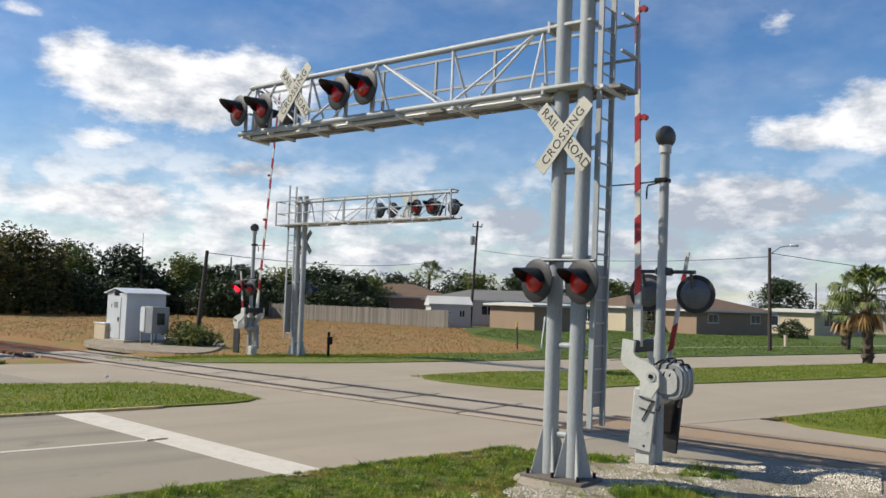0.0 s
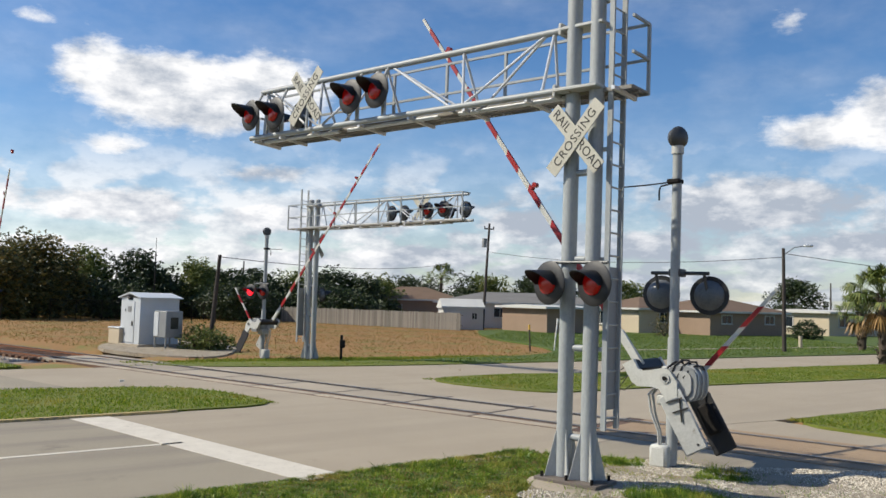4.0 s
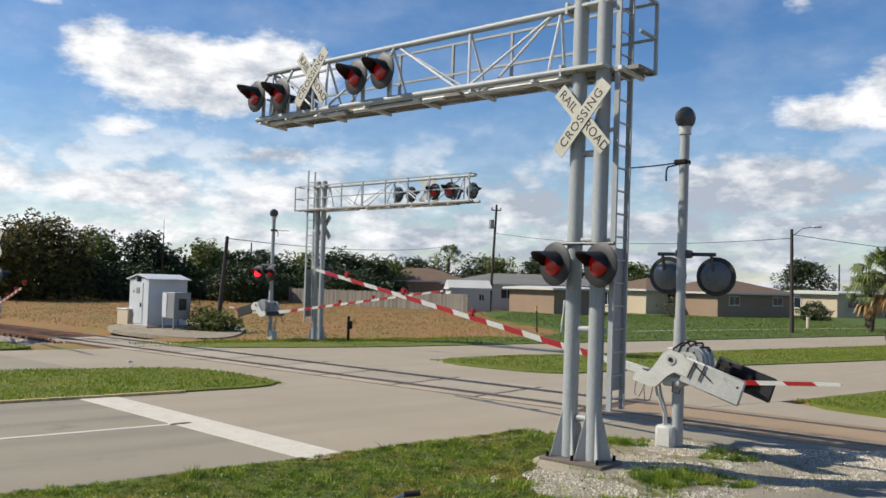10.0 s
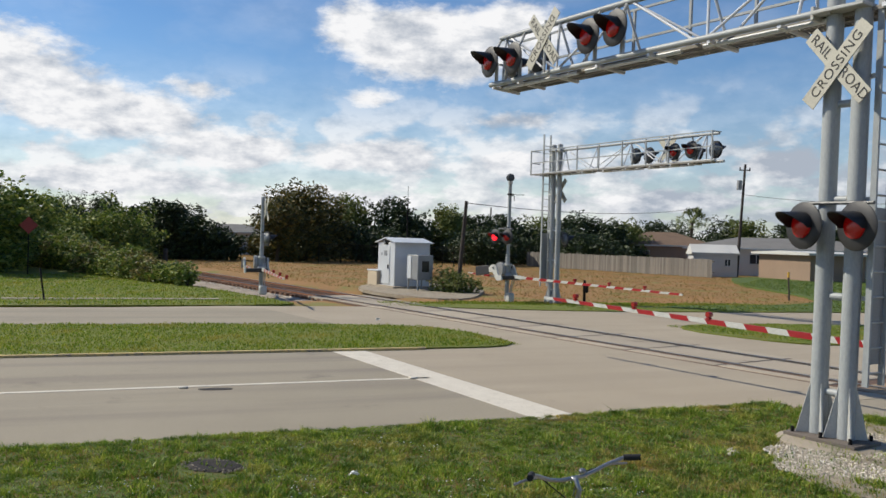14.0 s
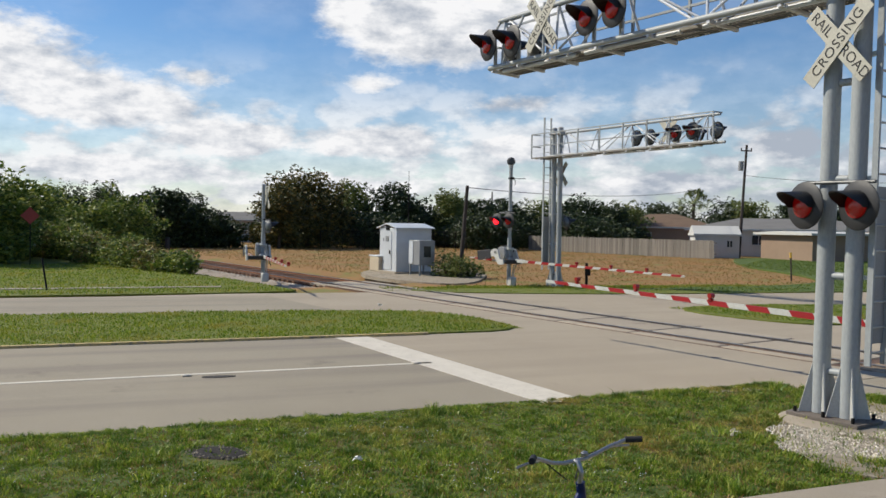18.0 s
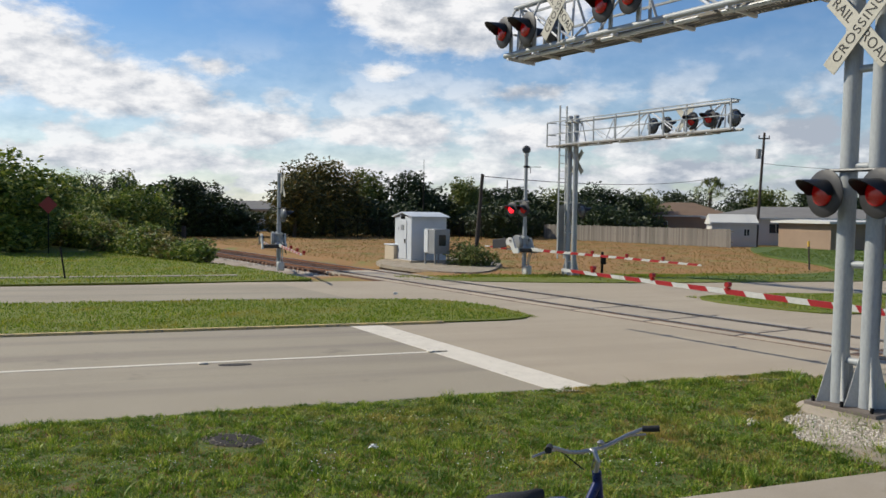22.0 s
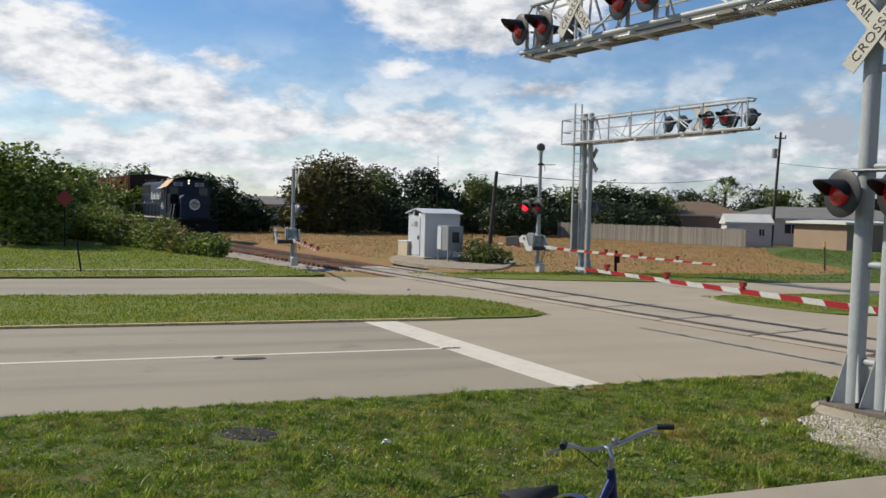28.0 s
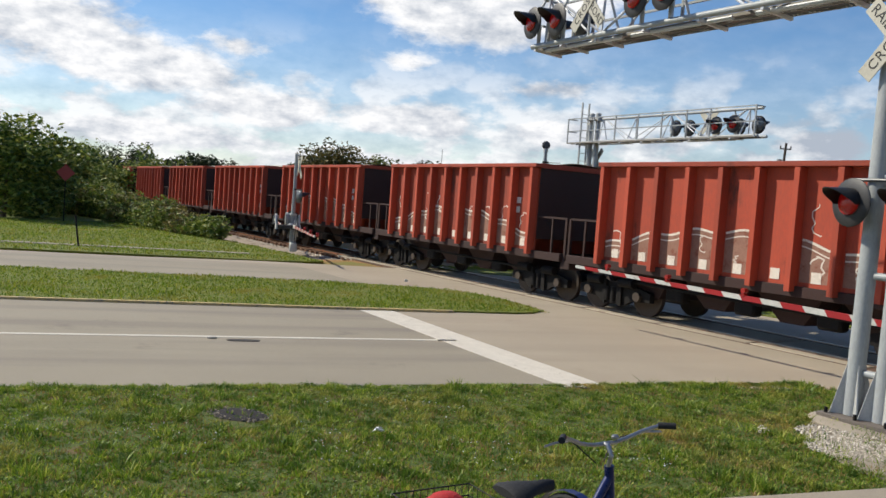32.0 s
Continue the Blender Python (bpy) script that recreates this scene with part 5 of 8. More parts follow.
    part("wear_strip", Mesh().box((13.1, -1.475, 1.31), (0.95, 0.02, 0.16)), LOCO_YELLOW, g, "scuffed yellow strip on the frame")
    for x in (14.95, 0.05):
        hand_rail(g, [(x, -1.4, 1.35), (x, -1.4, 2.35), (x, 1.4, 2.35), (x, 1.4, 1.35)])
    for x0, x1 in ((13.95, 14.85), (0.2, 0.9)):
        for xx in (x0, x1):
            hand_rail(g, [(xx, -1.5, 0.9), (xx, -1.52, 1.5), (xx + (0.25 if xx > 8 else 0.1), -1.46, 2.3)], 0.025, TRIM_WHITE, "white grab rail")
    hand_rail(g, [(0.95, -1.44, 1.4), (0.95, -1.44, 2.32), (10.5, -1.44, 2.32), (10.65, -1.46, 2.75)])
    for k in range(8):
        x = 1.3 + 1.25 * k
        hand_rail(g, [(x, -1.44, 1.36), (x, -1.44, 2.32)], 0.018)
    part("equipment_box", Mesh().box((7.2, 0, 0.82), (13.0, 1.5, 0.62), chamfer=0.05), LOCO_BLACK, g, "black equipment under the frame")
    part("air_filter_box", Mesh().box((9.75, -1.1, 0.86), (0.8, 0.5, 0.5), chamfer=0.04), LOCO_BLACK, g)
    part("fuel_tank", Mesh().prism([(-1.36, 0.92), (-1.36, 0.5), (-1.15, 0.28), (1.15, 0.28), (1.36, 0.5), (1.36, 0.92)], 4.7, 9.2, end_m), TANK_GREY, g, "dark grey fuel tank")
    part("air_tank", Mesh().cyl((4.4, -1.2, 1.02), (7.4, -1.2, 1.02), 0.13, n=12), LOCO_BLACK, g)
    wheels = truck(g, 2.45, 0.5, 2.75, "black locomotive truck") + truck(g, 11.75, 0.5, 2.75, "black locomotive truck")
    couple(g, 15.0, 1)
    couple(g, 0, -1)
    return g, wheels


TANK_GREY = paint("tank_grey", srgb(36, 34, 33), srgb(26, 25, 24), 0.6, 0, 1.2, 30, 0.1, srgb(66, 58, 50), 0.6)
HEADLIGHT = paint("headlight", srgb(255, 244, 220), srgb(255, 236, 200), 0.2, 0, 5, 40, 0.0, glow=1.4)


def ribbon(pts, width, y, lift):
    """A painted line through pts (x, z) on a side wall."""
    left, right = [], []
    for i, (x, z) in enumerate(pts):
        ax, az = pts[max(i - 1, 0)]
        bx, bz = pts[min(i + 1, len(pts) - 1)]
        d = math.hypot(bx - ax, bz - az) or 1.0
        nx, nz = -(bz - az) / d * width / 2, (bx - ax) / d * width / 2
        left.append((x + nx, z + nz, y - lift))
        right.append((x - nx, z - nz, y - lift))
    n = len(pts)
    return Mesh().add([(x, w, z) for x, z, w in left + right], [(i, n + i, n + i + 1, i + 1) for i in range(n - 1)])


def spray(parent, x0, x1, z0, z1, y, seed, ribs=(), rib_out=0.14):
    """Graffiti: a pale ground of overlapping blobs, drawn over with outlines; no letters."""
    rnd = random.Random(seed)
    k = 0

    def blob(cx, cz, w, h, mat_, wave=0.3):
        nonlocal k
        pts = []
        lean = rnd.uniform(-0.25, 0.25)
        for j in range(16):
            a = 2 * math.pi * j / 16
            rr = 1 + wave * math.sin(3 * a + k) + rnd.uniform(-0.12, 0.12)
            dx, dz = w * math.cos(a) * rr, h * math.sin(a) * rr
            pts.append((min(max(cx + dx + lean * dz, x0), x1), min(max(cz + dz, z0), z1)))
        k += 1
        part("spray_patch", Mesh().prism(pts, y - 0.003 - 0.0003 * k, y - 0.0028 - 0.0003 * k, FLAT_SIDE), mat_, parent, "patch of sprayed graffiti paint", smooth=False)

    tall = z1 - z0
    x = x0
    while x < x1:
        f = (x - x0) / (x1 - x0)
        mat_ = SPRAY_BLUE if 0.1 < f < 0.32 and rnd.random() < 0.7 else SPRAY_WHITE
        blob(x, z0 + tall * rnd.uniform(0.34, 0.54), rnd.uniform(0.34, 0.6), tall * rnd.uniform(0.34, 0.5), mat_)
        x += rnd.uniform(0.10, 0.2)
    for _ in range(5):
        blob(rnd.uniform(x0, x0 + (x1 - x0) * 0.6), z0 + tall * rnd.uniform(0.02, 0.2), 0.2, 0.12, SPRAY_YELLOW)
    for i in range(52):
        cx, cz = rnd.uniform(x0, x1), z0 + tall * rnd.uniform(0.3, 0.65)
        r, turn, stretch_ = rnd.uniform(0.18, 0.42), rnd.uniform(0, 6.28), rnd.uniform(1.0, 1.9)
        span = rnd.uniform(2.0, 5.6)
        pts = []
        for j in range(11):
            a = turn + span * j / 10
            pts.append((min(max(cx + r * math.cos(a) + 0.06 * math.sin(5 * a), x0), x1), min(max(cz + r * stretch_ * math.sin(a), z0), z1)))
        mat_ = SPRAY_DARK if i % 3 else SPRAY_WHITE
        part("spray_line", ribbon(pts, rnd.uniform(0.025, 0.05), y, 0.045 + 0.0004 * i), mat_, parent, "sprayed outline", smooth=False)
    # black crest along the top of the letters, and pale drips below
    for x_a, x_b, amp in ((x0 + 0.6, x0 + tall * 3.0, 0.10), (x0 + (x1 - x0) * 0.62, x1 - 0.3, 0.20)):
        steps = int((x_b - x_a) / 0.11)
        crest = [(x_a + 0.11 * j, min(z1 - 0.02, z0 + tall * (0.80 + amp * math.sin(j * 0.9) * math.cos(j * 0.37)))) for j in range(steps)]
        part("spray_line", ribbon(crest, 0.075, y, 0.062), SPRAY_DARK, parent, "black sprayed outline", smooth=False)
        part("spray_line", ribbon([(x, z - 0.12) for x, z in crest], 0.05, y, 0.064), SPRAY_WHITE, parent, "white sprayed outline", smooth=False)
    for rx in ribs:
        if x0 + 0.1 < rx < x1 - 0.1:
            f = (rx - x0) / (x1 - x0)
            mat_ = SPRAY_BLUE if 0.1 < f < 0.32 else SPRAY_WHITE
            lo_, hi_ = z0 + tall * rnd.uniform(0.0, 0.15), z0 + tall * rnd.uniform(0.55, 0.95)
            e = 0.004
            part("spray_patch", Mesh().prism([(rx - 0.06 - e, y + 0.003), (rx - 0.05 - e, y - rib_out - e), (rx + 0.05 + e, y - rib_out - e), (rx + 0.06 + e, y + 0.003)], lo_, hi_), mat_, parent, "graffiti paint over a rib", smooth=False)


rnd_box = random.Random(77)


def boxcar():
    g = thing("boxcar", Matrix(), "brown ribbed boxcar with pale graffiti along its side", "boxcar")
    L, lo, hi, w = 15.1, 0.98, 4.56, 1.46
    body = part("body", Mesh().box((L / 2, 0, (lo + hi) / 2), (L, 2 * w, hi - lo)), BOX_BROWN, g, "brown steel car body")
    part("roof", Mesh().prism([(-w - 0.02, hi), (0, hi + 0.12), (w + 0.02, hi), (w + 0.02, hi - 0.05), (-w - 0.02, hi - 0.05)], -0.02, L + 0.02, Matrix(((0, 0, 1, 0), (1, 0, 0, 0), (0, 1, 0, 0), (0, 0, 0, 1)))), HOPPER_DARK, g, "dark brown roof")
    rib = Mesh().prism([(-0.06, 0), (-0.05, -0.14), (0.05, -0.14), (0.06, 0)], lo + 0.02, hi - 0.1).data("rib", BOX_BROWN, smooth=False)
    for i in range(22):
        x = 0.25 + i * (L - 0.5) / 21
        if not 5.95 < x < 9.6:
            part("rib", rib, None, body, m=pose(x, -w, 0))
    for y in (-w - 0.03, w + 0.03):
        part("side_sill", Mesh().box((L / 2, y, lo + 0.04), (L, 0.10, 0.16), chamfer=0.01), BOX_BROWN, g)
        part("top_rail", Mesh().box((L / 2, y, hi - 0.05), (L, 0.12, 0.10), chamfer=0.01), HOPPER_DARK, g, "dark brown top rail")
    for x0 in (6.1, 7.82):
        door = part("door", Mesh().box((x0 + 0.82, -w - 0.05, 2.72), (1.66, 0.08, 3.3), chamfer=0.015), BOX_BROWN, body, "brown plug door")
        rods = Mesh()
        for dx in (0.2, 0.55, 1.1, 1.45):
            rods.cyl((x0 + dx, -w - 0.12, 1.15), (x0 + dx, -w - 0.12, 4.3), 0.02, n=6)
        for z in (2.0, 2.5, 3.4):
            rods.box((x0 + 0.82, -w - 0.105, z), (1.6, 0.03, 0.06))
        part("door_rod", rods, HOPPER_DARK, door, "dark brown locking rods")
        part("door_edge", Mesh().box((x0 + 0.02, -w - 0.11, 2.72), (0.07, 0.1, 3.3)).box((x0 + 1.62, -w - 0.11, 2.72), (0.07, 0.1, 3.3)), BOX_BROWN, door)
        part("notice", Mesh().box((x0 + 0.9, -w - 0.095, 3.95), (0.5, 0.008, 0.05)).box((x0 + 0.9, -w - 0.095, 3.85), (0.42, 0.008, 0.05)).box((x0 + 0.9, -w - 0.095, 3.75), (0.46, 0.008, 0.05)), TRIM_WHITE, door, "faded white notice bars")
    # the owner's mark: white bars and a block
    mark = Mesh()
    for k in range(6):
        mark.box((1.12, -w - 0.004, 3.14 + 0.13 * k), (1.75, 0.008, 0.06))
    for x in [0.25 + i * (L - 0.5) / 21 for i in range(6)]:
        wrap = [(x - 0.063, -w + 0.002), (x - 0.053, -w - 0.143), (x + 0.053, -w - 0.143), (x + 0.063, -w + 0.002)]
        if x < 2.0:
            for k in range(6):
                mark.prism(wrap, 3.11 + 0.13 * k, 3.17 + 0.13 * k)
        else:
            mark.prism(wrap, 3.1, 3.86)
    part("owner_mark", mark, TRIM_WHITE, body, "white horizontal bars")
    for pts in ([(2.1, 3.1), (2.28, 3.1), (2.5, 3.86), (2.32, 3.86)], [(2.36, 3.86), (2.52, 3.86), (2.72, 3.1), (2.56, 3.1)], [(2.66, 3.1), (2.82, 3.1), (3.02, 3.86), (2.86, 3.86)], [(3.0, 3.1), (3.55, 3.1), (3.62, 3.3), (3.05, 3.3)], [(3.12, 3.66), (3.75, 3.66), (3.8, 3.86), (3.15, 3.86)], [(3.2, 3.4), (3.6, 3.4), (3.66, 3.58), (3.22, 3.58)]):
        part("owner_mark", Mesh().prism(pts, -w - 0.008, -w - 0.001, FLAT_SIDE), TRIM_WHITE, body, "white block mark")
    part("car_mark", Mesh().box((1.2, -w - 0.006, 2.52), (0.5, 0.008, 0.14)).box((1.2, -w - 0.006, 2.27), (0.62, 0.008, 0.14)), TRIM_WHITE, body, "white stencil bars")
    spray(body, 0.9, 13.7, 1.10, 2.55, -w - 0.001, 5, [0.25 + i * (L - 0.5) / 21 for i in range(22) if not 5.95 < 0.25 + i * (L - 0.5) / 21 < 9.6])
    for i in range(26):
        x, z = rnd_box.uniform(6.2, 9.4), rnd_box.uniform(1.3, 2.2)
        pts = [(x + 0.22 * math.cos(0.5 * j + i), z + 0.34 * math.sin(0.5 * j + i)) for j in range(rnd_box.randint(5, 10))]
        part("spray_line", ribbon(pts, 0.07, -w - 0.095, 0.001 + 0.0004 * i), SPRAY_BLUE if i % 4 == 0 else SPRAY_DARK if i % 4 == 3 else SPRAY_WHITE, body, "sprayed line over the doors", smooth=False)
    for x in (1.0, 3.4, 6.0, 9.0, 11.4, 13.2, 14.4):
        part("reflector", Mesh().box((x, -w - 0.09, lo + 0.10), (0.42, 0.008, 0.12)), SPRAY_YELLOW, body, "yellow reflector strip")
    lad = Mesh()
    for k in range(7):
        lad.cyl((L - 1.0, -w - 0.14, 1.25 + 0.3 * k), (L - 0.45, -w - 0.14, 1.25 + 0.3 * k), 0.014, n=6)
    part("ladder", lad, BOX_BROWN, body)
    lad = Mesh()
    for k in range(10):
        lad.cyl((L + 0.07, -w + 0.1, 1.2 + 0.32 * k), (L + 0.07, -w + 0.6, 1.2 + 0.32 * k), 0.014, n=6)
    for k in range(4):
        lad.box((L + 0.02, 0, 1.5 + 0.75 * k), (0.06, 2.8, 0.10), chamfer=0.01)
    part("end_rib", lad, HOPPER_DARK, body)
    # brown end facing away from the sun, its shade put into the colour
    part("end_sheet", Mesh().box((L + 0.008, 0, (lo + hi) / 2), (0.012, 2 * w - 0.04, hi - lo - 0.06)), HOPPER_DARK, body, "end sheet with its shade painted dark")
    for x in (4.0, 12.1):
        part("lamp_housing", Mesh().box((x, -w - 0.12, 4.0), (0.3, 0.2, 0.2), chamfer=0.03), HOPPER_DARK, body)
    # deep sill, wide block and brake gear added to darken the shaded gap underneath
    part("underframe", Mesh().box((L / 2, 0, 0.74), (L + 0.6, 0.6, 0.5), chamfer=0.03).box((L / 2, 0, 0.9), (L - 0.2, 2.7, 0.14)).box((L / 2, 0, 0.66), (7.6, 2.0, 0.42), chamfer=0.05), STEEL_DARK, g)
    part("brake_cylinder", Mesh().cyl((5.4, -0.8, 0.68), (6.6, -0.8, 0.68), 0.18, n=12), STEEL_DARK, g)
    part("air_reservoir", Mesh().cyl((8.0, -0.85, 0.66), (9.6, -0.85, 0.66), 0.22, n=12), STEEL_DARK, g)
    part("brake_rod", Mesh().cyl((3.2, -1.0, 0.6), (L - 3.2, -1.0, 0.6), 0.03, n=6), STEEL_DARK, g)
    wheels = truck(g, 2.0, 0.457, 1.75, "rusty freight truck") + truck(g, L - 2.0, 0.457, 1.75, "rusty freight truck")
    couple(g, L, 1)
    couple(g, 0, -1)
    return g, wheels


def hopper(seed, drawn=True):
    """An open stone hopper; local x forward from the body's rear edge."""
    rnd = random.Random(seed)
    g = thing("hopper_car", Matrix(), "rust-red ribbed stone hopper with faded graffiti", "hopper car", "hopper cars of the train")
    L, lo, hi, w = 7.9, 1.12, 3.42, 1.46
    shell = Mesh()
    for y in (-w, w):
        shell.box((L / 2, y, (lo + hi) / 2), (L, 0.03, hi - lo))
    for x, s in ((0, 1), (L, -1)):
        shell.add([(x, -w, hi), (x, w, hi), (x + s * 0.9, w, lo), (x + s * 0.9, -w, lo), (x + s * 0.03, -w, hi), (x + s * 0.03, w, hi), (x + s * 0.93, w, lo), (x + s * 0.93, -w, lo)],
                  [(0, 1, 2, 3), (7, 6, 5, 4), (0, 3, 7, 4), (1, 5, 6, 2), (0, 4, 5, 1), (3, 2, 6, 7)])
    body = part("body", shell, HOPPER_RED, g, "rust-red steel hopper body", smooth=False)
    # end sheets coloured darker than the sides to stand for their shade
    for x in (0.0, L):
        part("end_sheet", Mesh().box((x, 0, (lo + hi) / 2 + 0.2), (0.03, 2 * w, hi - lo - 0.4)), HOPPER_DARK, body, "end sheet with shade in its colour")
    for i in range(10):
        x = 0.12 + i * (L - 0.24) / 9
        for y in (-w, w):
            part("rib", HOPPER_RIB, None, body, m=pose(x, y, 0, 0, 0, 0 if y < 0 else 180))
    part("top_rail", Mesh().box((L / 2, -w - 0.08, hi), (L + 0.1, 0.24, 0.10), chamfer=0.01).box((L / 2, w + 0.02, hi), (L + 0.1, 0.14, 0.12), chamfer=0.01).box((0, 0, hi), (0.12, 2 * w, 0.12)).box((L, 0, hi), (0.12, 2 * w, 0.12)), HOPPER_RED, body)
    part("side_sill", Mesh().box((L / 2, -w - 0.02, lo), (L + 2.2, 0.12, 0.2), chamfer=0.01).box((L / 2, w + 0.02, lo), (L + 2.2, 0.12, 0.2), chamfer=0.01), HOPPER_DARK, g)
    load = Mesh()
    nx, ny = 22, 8
    v = [(0.1 + (L - 0.2) * i / nx, -w + 0.05 + (2 * w - 0.1) * j / ny, hi - 0.02 + 0.10 * math.sin(math.pi * j / ny) + 0.05 * rnd.random() + 0.05 * math.sin(i * 0.8 + seed)) for i in range(nx + 1) for j in range(ny + 1)]
    load.add(v, [(i * (ny + 1) + j, (i + 1) * (ny + 1) + j, (i + 1) * (ny + 1) + j + 1, i * (ny + 1) + j + 1) for i in range(nx) for j in range(ny)])
    part("stone_load", load, STONE_LOAD, g, "heaped load of pale crushed stone")
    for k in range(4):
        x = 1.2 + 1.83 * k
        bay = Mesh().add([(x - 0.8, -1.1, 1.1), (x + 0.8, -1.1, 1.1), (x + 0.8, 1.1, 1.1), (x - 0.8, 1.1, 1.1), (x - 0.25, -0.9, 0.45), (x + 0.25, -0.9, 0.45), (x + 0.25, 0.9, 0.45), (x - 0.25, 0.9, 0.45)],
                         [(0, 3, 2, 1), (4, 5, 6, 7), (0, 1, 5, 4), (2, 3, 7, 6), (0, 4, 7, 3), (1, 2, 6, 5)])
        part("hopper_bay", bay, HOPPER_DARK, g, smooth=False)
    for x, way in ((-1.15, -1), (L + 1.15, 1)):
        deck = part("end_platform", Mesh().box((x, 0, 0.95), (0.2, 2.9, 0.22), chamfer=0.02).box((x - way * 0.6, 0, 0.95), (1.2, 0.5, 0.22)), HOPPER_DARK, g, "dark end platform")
        for y in (-1.4, 1.4):
            part("post", Mesh().bar((x, y, 1.0), (x, y, 2.1), 0.07, 0.07), HOPPER_DARK, deck)
            part("post", Mesh().bar((x - way * 0.55, y, 1.1), (x - way * 0.55, y, 2.1), 0.05, 0.05), HOPPER_DARK, deck)
            part("rail", Mesh().bar((x, y, 2.1), (x - way * 1.15, y, 2.1), 0.05, 0.05), HOPPER_DARK, deck)
        part("rail", Mesh().bar((x, -1.4, 2.1), (x, 1.4, 2.1), 0.05, 0.05), HOPPER_DARK, deck)
        couple(g, x, way)
    for i in range(9):
        part("wear_mark", Mesh().box((0.55 + i * 0.853, -w - 0.02, lo + 0.28), (0.2, 0.008, 0.2)), SPRAY_WHITE, body, "small white stencil block")
    skip = rnd.randint(1, 7)
    # faded drawings: a hazy ground and pale outlines between the ribs
    if drawn:
        rise, lean_ = rnd.uniform(0.5, 0.8), rnd.uniform(-0.15, 0.15)
        crest = lambda x: 1.55 + rise * max(0.0, math.sin(math.pi * (x / L) ** (1.0 + lean_))) + 0.05 * math.sin(5 * x)
        for i in range(9):
            x = 0.55 + i * 0.853
            if i == skip:
                continue
            pts = [(x - 0.34, 1.3), (x + 0.34, 1.3)] + [(x + 0.34 - 0.17 * j, crest(x + 0.34 - 0.17 * j)) for j in range(5)]
            part("spray_patch", Mesh().prism(pts, -w - 0.0185, -w - 0.0175, FLAT_SIDE), SPRAY_HAZE, body, "hazy patch of faded graffiti", smooth=False)
            for width, drop in ((0.045, 0.0), (0.025, 0.12)):
                part("spray_line", ribbon([(x - 0.34 + 0.085 * j, crest(x - 0.34 + 0.085 * j) - drop) for j in range(9)], width, -w, 0.0195), SPRAY_WHITE, body, "faded white sprayed outline", smooth=False)
            for n in range(rnd.choice((0, 1, 1, 2))):
                r, turn, span, cz = rnd.uniform(0.06, 0.2), rnd.uniform(0, 6.28), rnd.uniform(1.5, 4.5), rnd.uniform(1.5, 2.5)
                pts = [(x + min(max(r * math.cos(turn + span * j / 9) + 0.05 * math.sin(j * 2.0), -0.33), 0.33), cz + 1.7 * r * math.sin(turn + span * j / 9)) for j in range(10)]
                part("spray_line", ribbon(pts, rnd.uniform(0.018, 0.035), -w, 0.0205 + 0.0005 * n), SPRAY_WHITE, body, "faded white sprayed outline", smooth=False)
    part("car_mark", Mesh().box((L - 1.0, -w - 0.02, 2.5), (0.55, 0.008, 0.16)).box((L - 1.0, -w - 0.02, 2.25), (0.5, 0.008, 0.16)), TRIM_WHITE, body, "white stencil bars")
    part("centre_sill", Mesh().box((L / 2, 0, 0.92), (L + 2.0, 0.7, 0.34), chamfer=0.02), STEEL_DARK, g)
    part("brake_pipe", Mesh().cyl((0.6, -1.15, 0.78), (L - 0.6, -1.15, 0.70), 0.035, n=6), STEEL_DARK, g)
    for k in range(3):
        part("door_gear", Mesh().box((2.1 + 1.83 * k, -1.0, 0.62), (0.5, 0.3, 0.3), chamfer=0.05), STEEL_DARK, g)
    wheels = truck(g, 0.2, 0.457, 1.65, "rusty freight truck") + truck(g, L - 0.2, 0.457, 1.65, "rusty freight truck")
    return g, wheels


HOPPER_RIB = Mesh().prism([(-0.07, 0), (-0.055, -0.22), (0.055, -0.22), (0.07, 0)], 1.12, 3.36).data("rib", HOPPER_RED, smooth=False)
loco, loco_wheels = locomotive()
# the short-framed engine: lengths along the frame drawn in
SHORT = 0.875
for ob in loco.children_recursive:
    ob.location.x *= SHORT
    if ob.type == "MESH" and ob.name.split(".")[0] != "wheelset":
        ob.data.transform(Matrix.Diagonal((SHORT, 1, 1, 1)))
loco_wheels = [(ob, (p[0] * SHORT, p[1], p[2]), r) for ob, p, r in loco_wheels]
box_car, box_wheels = boxcar()
hoppers = [hopper(20 + k, k < 6) for k in range(10)]


# ---- plants ----
def leaves(mesh, spots, size, rnd, droop=0.0, flat=0.5):
    """A small bent leaf clump (two quads) at each spot."""
    n = len(spots)
    a = rnd.random((n, 3)) * 2 - 1
    a[:, 2] *= flat
    a /= np.linalg.norm(a, axis=1)[:, None] + 1e-6
    b = rnd.random((n, 3)) * 2 - 1
    b -= (b * a).sum(1)[:, None] * a
    b /= np.linalg.norm(b, axis=1)[:, None] + 1e-6
    up = np.cross(a, b)
    s = size * (0.6 + 0.8 * rnd.random(n))[:, None]
    p = np.asarray(spots)
    quad = np.stack([p - a * s, p - b * s * 0.45 + up * s * 0.18, p + a * s, p + b * s * 0.45 + up * s * 0.18], 1).reshape(-1, 3)
    quad[2::4, 2] -= droop * size
    k = len(mesh.v)
    mesh.v += [tuple(q) for q in quad.tolist()]
    mesh.f += [(k + 4 * i, k + 4 * i + 1, k + 4 * i + 2, k + 4 * i + 3) for i in range(n)]


